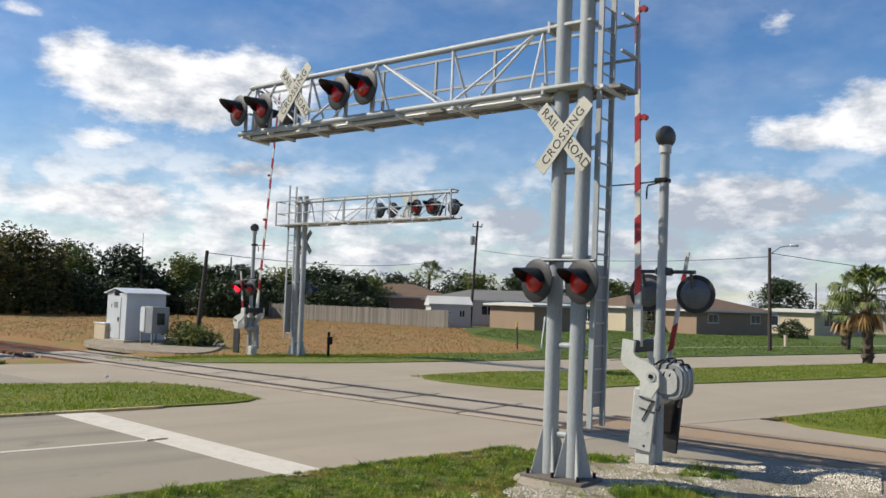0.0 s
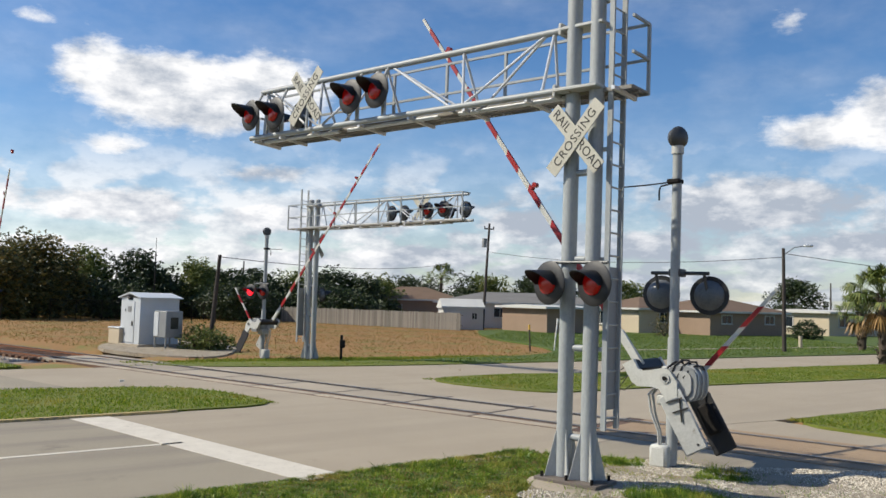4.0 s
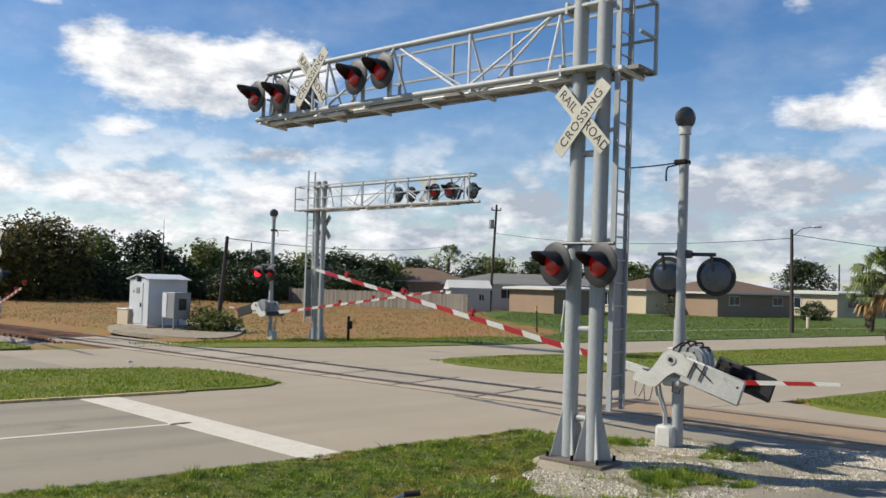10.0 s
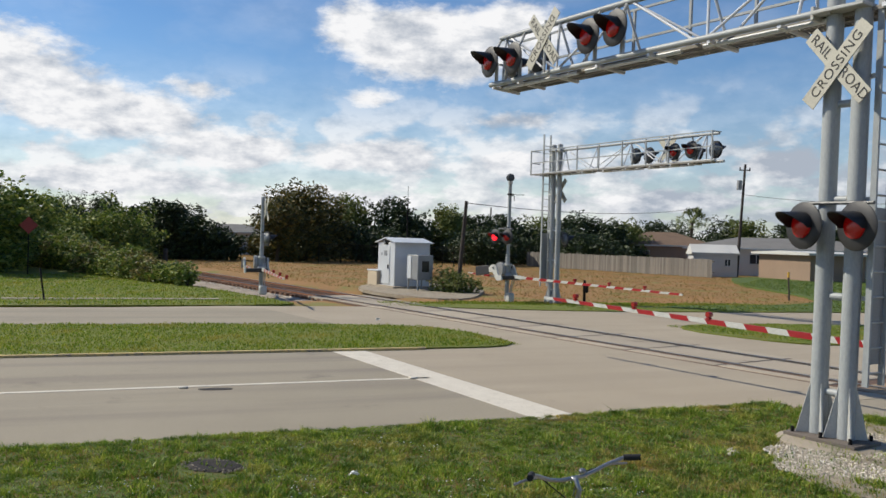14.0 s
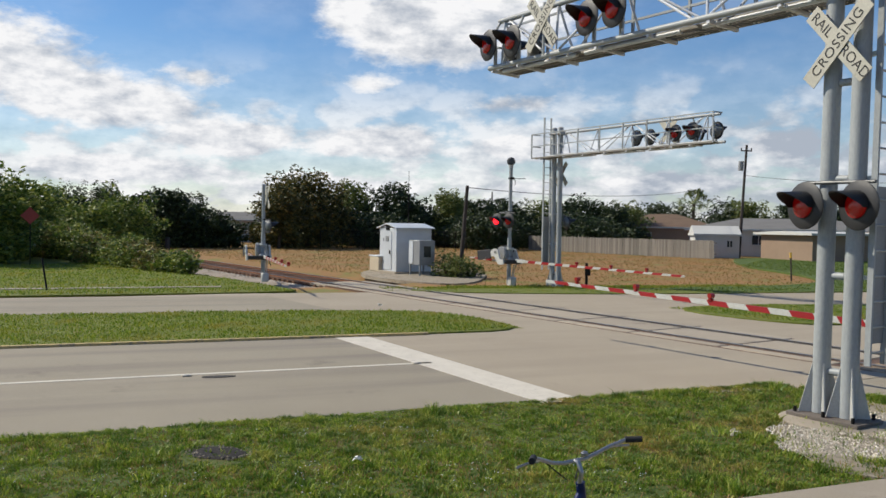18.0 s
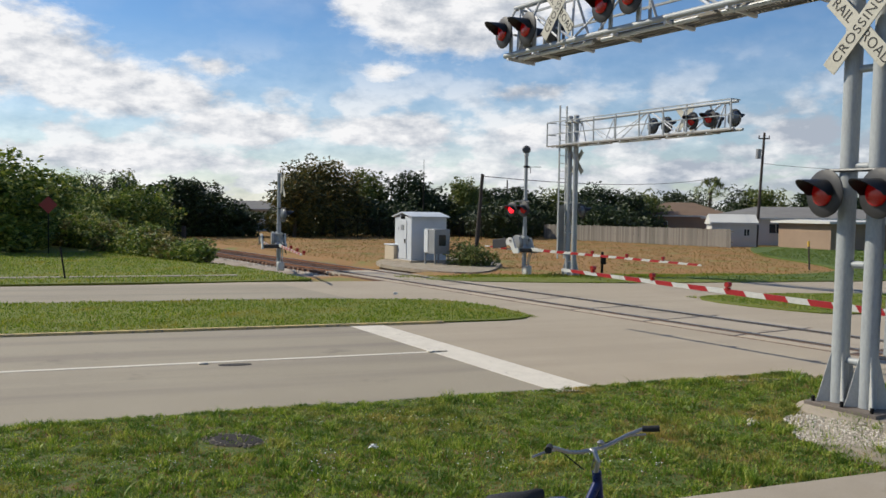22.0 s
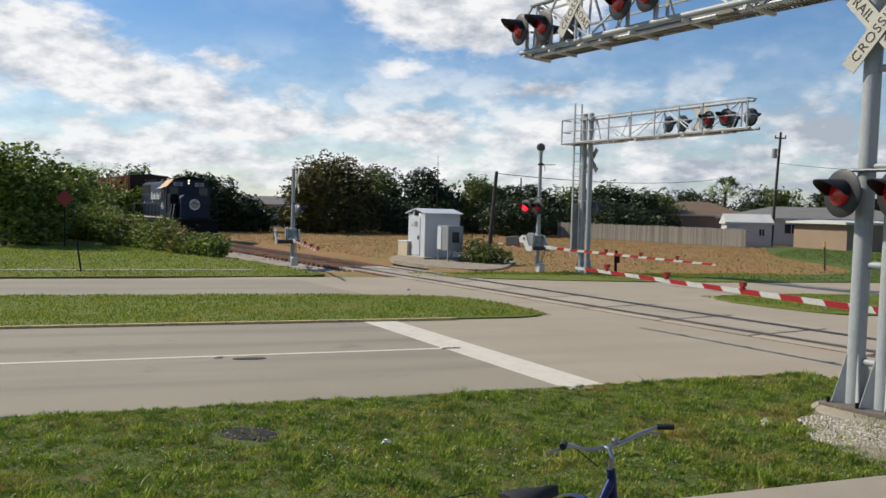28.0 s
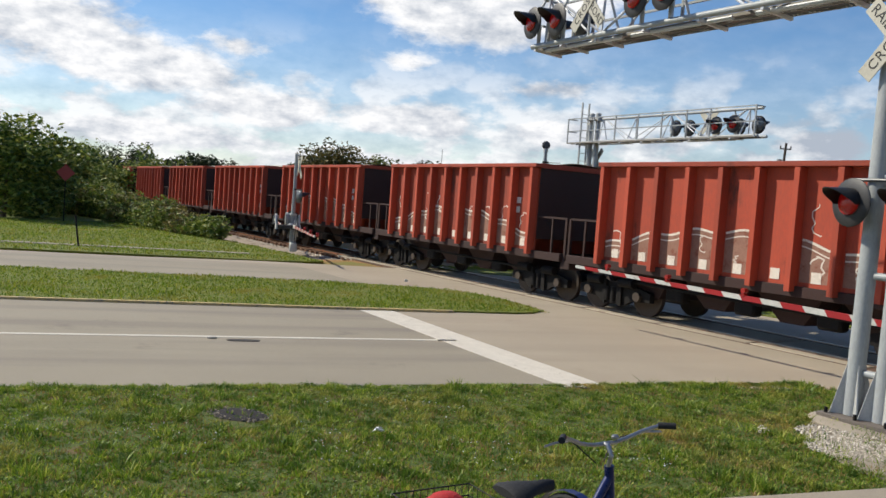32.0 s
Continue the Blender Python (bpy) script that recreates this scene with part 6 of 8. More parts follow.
def blob_spots(c, r, n, rnd, lump=0.35):
    """Spots in the outer shell of a lumpy ellipsoid."""
    d = rnd.normal(size=(n, 3))
    d /= np.linalg.norm(d, axis=1)[:, None]
    rad = (0.62 + 0.38 * rnd.random(n) ** 0.5) * (1 + lump * np.sin(d[:, 0] * 5 + c[0]) * np.sin(d[:, 1] * 6 + c[1]) + lump * 0.5 * np.sin(d[:, 2] * 9 + c[0] * 2))
    return np.asarray(c) + d * rad[:, None] * np.asarray(r)


def polar(turn, far):
    return (-far * math.sin(radians(turn)), far * math.cos(radians(turn)))


def tree(turn, far, tall, wide, material, label, seed, n=1500, leaf=0.30, low=0.25):
    rnd = np.random.default_rng(seed)
    x, y = polar(turn, far)
    t = thing("tree", pose(x, y, -0.1), label, "tree", "trees behind the field")
    trunk = Mesh().tube([(0, 0, 0), (0.1, 0.05, tall * 0.25), (0.0, 0.1, tall * 0.55), (0.1, 0, tall * 0.8)], [0.22 * tall / 7, 0.17 * tall / 7, 0.11 * tall / 7, 0.04], 8)
    for k in range(6):
        a, z = rnd.uniform(0, 6.28), tall * rnd.uniform(0.25, 0.5)
        trunk.tube([(0.05, 0.05, z), (math.cos(a) * wide * 0.35, math.sin(a) * wide * 0.35, z + tall * 0.15), (math.cos(a) * wide * 0.7, math.sin(a) * wide * 0.7, z + tall * 0.28)], [0.08, 0.05, 0.02], 6)
    part("trunk", trunk, BARK, t, "brown bark trunk and limbs")
    crown = Mesh()
    clumps = 9
    for k in range(clumps):
        a, q = rnd.uniform(0, 6.28), rnd.random() ** 0.6
        h = low + (0.92 - low) * rnd.random()
        spread = wide * (1.0 - 0.55 * max(0, h - 0.5) * 2) * q * 0.8
        c = (math.cos(a) * spread, math.sin(a) * spread, tall * h)
        r = tall * (0.14 + 0.10 * rnd.random())
        leaves(crown, blob_spots(c, (r * 1.25, r * 1.25, r * 0.9), n // clumps, rnd), leaf, rnd)
    leaves(crown, blob_spots((0, 0, tall * (low + 1) / 2), (wide * 0.75, wide * 0.75, tall * (1 - low) * 0.46), n // 2, rnd), leaf, rnd)
    part("crown", crown, material, t, "uneven leafy crown", smooth=False)
    return t


def shrub(name, spots, material, label, seed, n, leaf, group="", category="shrub"):
    """A thicket: overlapping lumpy clumps (x, y, z, radius, height) on short stems."""
    rnd = np.random.default_rng(seed)
    x0, y0 = spots[0][0], spots[0][1]
    t = thing(name, pose(x0, y0, -0.08), label, category, group)
    stems, crown = Mesh(), Mesh()
    total = sum(r * h for _, _, _, r, h in spots)
    for x, y, z, r, h in spots:
        for k in range(4):
            a = rnd.uniform(0, 6.28)
            stems.tube([(x - x0, y - y0, 0), (x - x0 + math.cos(a) * r * 0.5, y - y0 + math.sin(a) * r * 0.5, z + h * 0.3)], [0.05, 0.02], 5)
        leaves(crown, blob_spots((x - x0, y - y0, z), (r, r, h), int(n * r * h / total), rnd), leaf, rnd)
    tagged(part("stem", stems, BARK, t), kind="stuff")
    part("foliage", crown, material, t, smooth=False)
    return t


# far wood behind the field, in separate trees
rng = random.Random(7)
WOOD = [(29.7, 80, 6.4, 2.3), (29.0, 84, 7.0, 2.6), (27.8, 84, 7.2, 2.8), (26.4, 86, 6.0, 2.8), (24.8, 92, 6.6, 2.6), (23.2, 92, 6.3, 2.4), (21.7, 92, 6.5, 2.6), (20.3, 92, 5.2, 3.0), (18.2, 94, 6.0, 2.6), (16.6, 98, 5.2, 3.0), (15.2, 98, 5.2, 2.8),
        (13.6, 100, 5.3, 3.0), (12.0, 100, 5.2, 3.0), (10.4, 96, 5.2, 3.2), (9.2, 94, 5.3, 2.9), (7.6, 94, 5.0, 3.0), (6.2, 96, 5.1, 3.2), (4.6, 110, 5.4, 3.2), (2.6, 118, 5.6, 3.0), (0.0, 118, 6.3, 3.0), (-2.0, 115, 5.9, 3.2), (-4.4, 112, 5.8, 3.0), (-6.6, 115, 5.4, 3.0),
        (-8.6, 115, 5.4, 3.0), (-10.8, 112, 5.5, 2.4)]
for k, (turn, far, tall, wide) in enumerate(WOOD):
    mat_ = LEAF_AUTUMN if 26 < turn < 31 else (LEAF_OLIVE if k % 4 == 0 else LEAF_DARK)
    tree(turn, far, tall, wide, mat_, "leafy tree turning brown at the field's edge" if mat_ is LEAF_AUTUMN else "dark green leafy tree at the field's edge", 100 + k, n=3600, leaf=0.19, low=0.10)
for k in range(46):
    turn = 30.4 - k * 0.92
    far = 84 + 14 * math.sin(k * 0.4) ** 2 + (16 if turn < 6 else 0)
    x, y = polar(turn, far)
    h = rng.uniform(1.5, 2.1)
    shrub("hedge_shrub", [(x, y, h, 2.0, h), (x + 1.2, y + 0.8, h * 0.8, 1.6, h * 0.8)], LEAF_DARK, "dense dark green hedge shrub at the field's edge", 300 + k, 2000, 0.18, "hedge behind the field")
tree(-21.2, 125, 6.4, 4.2, LEAF_DARK, "round dark tree behind the houses", 150, 4200, 0.2)

# thicket beside the track on the left
shrub("thicket", [(-49.0, 66.5, 1.9, 3.8, 2.5), (-52.5, 65.0, 2.0, 4.0, 2.4), (-46.2, 67.5, 1.5, 2.8, 1.9), (-44.6, 68.2, 1.0, 1.9, 1.3)], LEAF_DARK, "large dark green rounded bush behind the track", 41, 20000, 0.20, category="bush")
band, vines = [], []
for k in range(120):
    f = (k + rng.random()) / 120
    x, y = -21.5 - 24 * f, 30.4 + 13.5 * f
    deep = rng.random()
    x, y = x - (0.6 + 2.8 * f) * deep, y + (0.8 + 3.0 * f) * deep
    r = rng.uniform(0.4, 0.8) * (0.8 + 0.9 * f)
    z = 0.2 + (0.35 + 1.5 * f) * deep * rng.uniform(0.6, 1.2)
    (vines if rng.random() < 0.3 else band).append((x, y, z + r * 0.25, r, r * rng.uniform(0.6, 0.95)))
shrub("undergrowth", band, LEAF_MID, "tangled green undergrowth along the track", 42, 52000, 0.095, category="bush")
shrub("undergrowth", vines, LEAF_VINE, "half-dry yellow-brown vines along the track", 48, 24000, 0.085, category="bush")
back = []
for k in range(12):
    turn = 39.0 + k * 1.05
    behind = turn < 43.8
    x, y = polar(turn, 72 if behind else 58 - 6 * math.sin(k))
    back.append((x, y, 1.9, 2.5, 2.1 + 0.5 * math.sin(k * 1.7)) if behind else (x, y, 1.7, 2.6, 1.75 + 0.35 * math.sin(k * 1.7)))
shrub("thicket", back, LEAF_MID, "tall leafy thicket along the railway", 43, 34000, 0.15, category="bush")
for turn, far, tall in ((46.6, 50, 4.7), (45.2, 60, 4.2), (42.4, 108, 6.6), (40.6, 104, 6.4), (36.9, 80, 5.0), (48.3, 48, 5.0), (43.6, 116, 7.0)):
    tree(turn, far, tall, 2.4, LEAF_DARK if turn < 43 else LEAF_MID, "green tree in the thicket by the track", int(turn * 10), 4200, 0.15, 0.12)


def palm(x, y, tall, crown_r, seed, label, n=46, skirt=True):
    rnd = random.Random(seed)
    t = thing("palm_tree", pose(x, y, -0.05), label, "palm tree", "palm trees")
    trunk = Mesh()
    rings = 16
    trunk.tube([(0.04 * math.sin(i * 0.4), 0.0, tall * i / rings) for i in range(rings + 1)], [0.24 - 0.03 * (i % 2) - 0.04 * i / rings for i in range(rings + 1)], 10)
    part("trunk", trunk, BARK, t, "rough ringed palm trunk")
    boots = Mesh()
    for k in range(60):
        a, z = rnd.uniform(0, 6.28), rnd.uniform(0.1, tall)
        boots.bar((0.19 * math.cos(a), 0.19 * math.sin(a), z), (0.31 * math.cos(a + 0.3), 0.31 * math.sin(a + 0.3), z + 0.22), 0.10, 0.03)
    tagged(part("leaf_base", boots, BARK, t), "old leaf stubs", kind="stuff")
    for k in range(n):
        dead = skirt and k < n * 0.13
        a = rnd.uniform(0, 6.28)
        rise = rnd.uniform(-1.25, -0.8) if dead else rnd.uniform(-0.35, 1.3)
        fr = Mesh()
        length = crown_r * rnd.uniform(0.55, 0.75) * (0.7 if dead else 1.0)
        tip = Vector((math.cos(a) * math.cos(rise), math.sin(a) * math.cos(rise), math.sin(rise)))
        hub = tip * length
        fr.tube([(0, 0, 0), tuple(hub * 0.5 + Vector((0, 0, 0.06))), tuple(hub)], [0.02, 0.015, 0.01], 5)
        side = tip.cross(Vector((0, 0, 1))).normalized()
        for j in range(13):
            b = (j - 6) / 6 * 1.35
            d = (tip * math.cos(b) + side * math.sin(b)).normalized()
            e = hub + d * crown_r * 0.42 + Vector((0, 0, -0.20 * crown_r * abs(b) - 0.1 * crown_r))
            w = d.cross(Vector((0, 0, 1))).normalized() * 0.045
            mid = hub + d * crown_r * 0.24
            fr.add([hub, mid + w, e, mid - w], [(0, 1, 2, 3)])
        part("frond", fr, PALM_DEAD if dead else PALM_LEAF, t, "dry brown frond" if dead else "green fan-shaped frond", pose(0, 0, tall), smooth=False)
    return t


palm(18.96, 38.64, 3.1, 1.75, 3, "cabbage palm with a dry brown skirt on the median", 60)
palm(polar(1.8, 110)[0], polar(1.8, 110)[1], 5.6, 2.2, 4, "tall palm behind the houses", 40, False)
palm(polar(-0.8, 118)[0], polar(-0.8, 118)[1], 4.8, 1.8, 5, "tall palm behind the houses", 34, False)
palm(polar(-25.0, 58)[0], polar(-25.0, 58)[1], 2.4, 1.6, 6, "low palm beside the white house", 44)

# ---- signal hut, cabinet ----
def signal_hut():
    h = thing("signal_hut", pose(-14.70, 38.15, 0, 0, 0, -42), "white metal railway signal hut beside the track", "signal hut")
    part("slab", Mesh().box((0, 0, 0.02), (2.5, 2.3, 0.14), chamfer=0.02), CONCRETE, h)
    body = part("body", Mesh().box((0, 0, 1.12), (1.86, 1.9, 2.1), chamfer=0.015), SHED_WHITE, h, "white metal walls")
    part("roof", Mesh().prism([(-1.1, 2.14), (0, 2.36), (1.1, 2.14), (1.1, 2.19), (0, 2.41), (-1.1, 2.19)], -1.05, 1.05, FLAT_SIDE), SHED_WHITE, h, "shallow white pitched roof")
    door = part("door", Mesh().box((0, -0.965, 1.08), (0.86, 0.03, 1.85), chamfer=0.01), SHED_WHITE, body, "white hut door")
    part("handle", Mesh().box((0.3, -1.0, 1.0), (0.06, 0.05, 0.2), chamfer=0.01), STEEL_DARK, door)
    part("vent", Mesh().box((0, -0.99, 1.65), (0.3, 0.02, 0.25)), PLATE_GREY, door)
    part("hinge", Mesh().box((-0.42, -0.985, 0.5), (0.05, 0.03, 0.14)).box((-0.42, -0.985, 1.6), (0.05, 0.03, 0.14)), PLATE_GREY, door)
    part("gable_vent", Mesh().box((0, -0.96, 2.12), (0.4, 0.04, 0.12)), STEEL_DARK, body)
    part("gable_lamp", Mesh().box((0.0, -1.06, 2.2), (0.14, 0.12, 0.08), chamfer=0.02), PLATE_GREY, body)
    part("antenna", Mesh().cyl((-0.3, 0.3, 2.3), (-0.3, 0.3, 4.3), 0.03, n=8).cyl((-0.3, 0.3, 4.3), (-0.3, 0.3, 5.0), 0.012, n=6), STEEL_DARK, h, "thin radio mast")
    c = thing("equipment_cabinet", pose(-13.50, 36.45, 0, 0, 0, -42), "grey equipment cabinet on legs beside the hut", "cabinet")
    part("body", Mesh().box((0.2, 0.2, 1.05), (1.05, 0.8, 1.15), chamfer=0.02), PLATE_GREY, c, "grey cabinet body")
    part("door", Mesh().box((-0.1, -0.215, 1.05), (0.4, 0.03, 1.05), chamfer=0.01), SHED_WHITE, c, "white panel door")
    part("window", Mesh().box((0.735, 0.2, 1.1), (0.03, 0.35, 0.5)), GLASS_DARK, c, "dark louvred panel")
    for x in (-0.28, 0.68):
        for y in (-0.15, 0.55):
            part("leg", Mesh().bar((x, y, 0.0), (x, y, 0.5), 0.06, 0.06), PLATE_GREY, c)
    b = thing("battery_box", pose(-16.05, 38.35, 0, 0, 0, -42), "low pale grey battery box beside the hut", "box")
    part("body", Mesh().box((0, 0, 0.38), (1.1, 0.8, 0.72), chamfer=0.03), WALL_CREAM, b)
    part("lid", Mesh().box((0, 0, 0.77), (1.16, 0.86, 0.06), chamfer=0.015), SHED_WHITE, b)


signal_hut()
pad = rounded([ts(14.5, 3.0), ts(15.0, 5.5), ts(22, 11.0), ts(27, 8.0), ts(22, 2.8)], 2)
setting("hut_pad", Mesh().prism(pad, -0.15, 0.0), GRAVEL, "pale gravel pad under the signal hut")


def house(name, x, y, turn, w, d, eave, ridge, wall, roof, label, windows=(), hip=True, over=0.45, door=None):
    """A low house; local x along its front, the front on -y."""
    h = thing(name, pose(x, y, -0.05, 0, 0, turn), label, "house", "houses across the road")
    t = 0.2
    shell = Mesh()
    shell.box((0, -d / 2 + t / 2, eave / 2), (w, t, eave)).box((0, d / 2 - t / 2, eave / 2), (w, t, eave))
    shell.box((-w / 2 + t / 2, 0, eave / 2), (t, d - 2 * t, eave)).box((w / 2 - t / 2, 0, eave / 2), (t, d - 2 * t, eave))
    body = part("wall", shell, wall, h, smooth=False)
    W, D = w / 2 + over, d / 2 + over
    k = D if hip else 0
    rr = Mesh().add([(-W, -D, eave), (W, -D, eave), (W, D, eave), (-W, D, eave), (-W + k, 0, ridge), (W - k, 0, ridge), (-W, -D, eave + 0.12), (W, -D, eave + 0.12), (W, D, eave + 0.12), (-W, D, eave + 0.12), (-W + k, 0, ridge + 0.12), (W - k, 0, ridge + 0.12)],
                    [(0, 3, 2, 1), (6, 7, 11, 10), (7, 8, 11), (8, 9, 10, 11), (9, 6, 10), (0, 1, 7, 6), (1, 2, 8, 7), (2, 3, 9, 8), (3, 0, 6, 9)])
    part("roof", rr, roof, h, smooth=False)
    part("fascia", Mesh().box((0, -D - 0.02, eave + 0.04), (2 * W, 0.03, 0.17)).box((-W - 0.02, 0, eave + 0.04), (0.03, 2 * D, 0.17)).box((W + 0.02, 0, eave + 0.04), (0.03, 2 * D, 0.17)), WALL_WHITE, h, "white fascia board")
    for wx, wz, ww, wh, side in windows:
        place = pose(wx, -d / 2 - 0.01, wz) if side == "f" else (pose(w / 2 + 0.01, wx, wz, 0, 0, 90) if side == "r" else pose(-w / 2 - 0.01, wx, wz, 0, 0, -90))
        win = part("window", Mesh().box((0, 0, 0), (ww, 0.04, wh)), GLASS_DARK, h, "dark window", place)
        part("frame", Mesh().box((0, -0.03, wh / 2), (ww + 0.14, 0.05, 0.08)).box((0, -0.03, -wh / 2), (ww + 0.14, 0.05, 0.08)).box((-ww / 2, -0.03, 0), (0.08, 0.05, wh)).box((ww / 2, -0.03, 0), (0.08, 0.05, wh)).box((0, -0.03, 0), (0.05, 0.04, wh)), WALL_WHITE, win, "white window frame")
        part("sill", Mesh().box((0, -0.06, -wh / 2 - 0.06), (ww + 0.2, 0.12, 0.05)), WALL_WHITE, win)
    if door is not None:
        part("door", Mesh().box((door, -d / 2 - 0.02, 1.03), (0.95, 0.05, 2.05), chamfer=0.01), WALL_WHITE, h, "white house door")
    return h


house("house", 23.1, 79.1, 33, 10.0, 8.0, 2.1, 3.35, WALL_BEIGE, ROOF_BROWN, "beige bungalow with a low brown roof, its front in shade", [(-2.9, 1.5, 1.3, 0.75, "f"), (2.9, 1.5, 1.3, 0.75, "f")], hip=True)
house("house", 17.3, 80.2, 33, 8.4, 6.0, 2.2, 3.25, WALL_CREAM, ROOF_BROWN, "cream wing of a bungalow with white porch windows", [(2.0, 1.35, 1.7, 1.2, "l"), (-1.0, 1.5, 1.2, 0.9, "f")], hip=True)
house("house", 36.1, 86.0, 33, 8.0, 7.0, 2.3, 2.5, WALL_CREAM, WALL_WHITE, "cream flat-roofed bungalow with a white fascia", [(1.2, 1.35, 1.6, 1.0, "l"), (-1.6, 1.5, 1.8, 1.1, "f")], hip=False, door=1.6)
house("house", 5.5, 85.0, 2, 17, 9, 2.35, 3.4, WALL_WHITE, ROOF_GREY, "white bungalow with a grey hipped roof", [(-6, 1.5, 1.5, 1.0, "f"), (-2.5, 1.5, 1.2, 0.9, "f")])
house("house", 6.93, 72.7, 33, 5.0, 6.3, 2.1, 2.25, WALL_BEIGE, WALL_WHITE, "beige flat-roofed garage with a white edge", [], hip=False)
house("house", -6.5, 100.0, 4, 11, 8, 2.5, 4.0, WALL_BEIGE, ROOF_BROWN, "brown-roofed house half hidden by trees", [(-2, 1.5, 1.4, 0.9, "f")])
house("garden_shed", -0.6, 75.5, 10, 3.6, 3.0, 1.9, 2.6, WALL_WHITE, WALL_WHITE, "small white garden shed with a pitched roof", [(1.0, 1.2, 0.5, 0.6, "f")], hip=False, over=0.15)
house("house", -57.0, 92.0, 40, 14, 8, 2.6, 3.6, WALL_WHITE, ROOF_GREY, "pale low building far behind the track", [(-3, 1.5, 1.6, 1.0, "f"), (2, 1.5, 1.6, 1.0, "f")])
house("house", 49.0, 98.0, -28, 12, 8, 2.4, 3.6, WALL_CREAM, ROOF_GREY, "cream bungalow with a grey roof beyond the palms", [(-3, 1.5, 1.6, 1.0, "f"), (2.5, 1.5, 1.6, 1.0, "f")])


def plank_fence():
    f = thing("plank_fence", pose(-18.9, 86, 0, 0, 0, -41.5), "weathered grey vertical-board fence behind the field", "fence")
    a, b = Vector((-18.9, 84.5)), Vector((-0.4, 71.0))
    length = (b - a).length
    f.matrix_basis = pose(a.x, a.y, -0.05, 0, 0, math.degrees(math.atan2(b.y - a.y, b.x - a.x)))
    n = int(length / 0.152)
    for i in range(n):
        part("board", PLANK, None, f, m=pose(0.152 * i, 0, rng.uniform(-0.05, 0.03), 0, rng.uniform(-0.8, 0.8), 0))
    for z in (0.4, 1.3):
        part("rail", Mesh().box((length / 2, 0.05, z), (length, 0.05, 0.09)), FENCE_WOOD, f)


PLANK = Mesh().prism([(-0.07, 0), (0.07, 0), (0.07, 1.42), (0.045, 1.5), (-0.045, 1.5), (-0.07, 1.42)], -0.012, 0.012, FLAT_SIDE).data("board", FENCE_WOOD, smooth=False)
plank_fence()


def utility_pole(x, y, tall, lean, label, cross=True, r=0.14):
    p = thing("utility_pole", pose(x, y, -0.1, 0, lean, 0), label, "utility pole", "utility poles")
    part("pole", Mesh().cyl((0, 0, 0), (0, 0, tall), r, r * 0.7, 12), POLE_WOOD, p, "dark wooden pole")
    if cross:
        part("insulator", Mesh().box((0, 0.05, tall - 0.5), (0.9, 0.08, 0.1)).cyl((-0.4, 0.05, tall - 0.45), (-0.4, 0.05, tall - 0.25), 0.05).cyl((0.4, 0.05, tall - 0.45), (0.4, 0.05, tall - 0.25), 0.05), POLE_WOOD, p)
        part("transformer", Mesh().cyl((-0.35, 0, tall - 2.2), (-0.35, 0, tall - 1.4), 0.22, n=14), PLATE_GREY, p, "grey pole transformer")
    return p


utility_pole(1.42, 75.6, 9.7, 2.5, "leaning dark utility pole behind the fence")
lampost = utility_pole(17.95, 47.8, 6.0, -0.5, "dark wooden street lamp pole beside the far road", False, 0.12)
part("lamp_arm", Mesh().tube([(0, 0, 5.6), (0.6, 0, 6.05), (1.15, 0, 6.15)], 0.03, 8), PLATE_GREY, lampost)
part("lamp_head", Mesh().box((1.4, 0, 6.16), (0.55, 0.2, 0.13), chamfer=0.05), SHED_WHITE, lampost, "pale lamp head")
utility_pole(-11.48, 36.9, 4.3, 4.0, "short leaning dark pole beside the hut", False, 0.11)
for turn, far, tall in ((-15.8, 110, 6.6), (-23.3, 120, 6.2), (15.2, 105, 6.8)):
    utility_pole(*polar(turn, far), tall, 0, "thin distant utility pole", False, 0.12)


def wires(name, a, b, sag, label):
    pts = [Vector(a).lerp(Vector(b), i / 12) - Vector((0, 0, sag * 4 * (i / 12) * (1 - i / 12))) for i in range(13)]
    tagged(part(name, Mesh().tube(pts, 0.018, 5), WIRE), label, "cable")


wires("overhead_cable", (1.8, 75.6, 7.0), (17.95, 47.8, 5.4), 0.6, "black overhead cable between the poles")
wires("overhead_cable", (17.95, 47.8, 5.6), (60, 60, 5.0), 0.9, "black overhead cable beyond the street lamp")
wires("overhead_cable", (-11.2, 36.9, 4.1), (-2, 80, 6.0), 0.5, "black overhead cable over the field")


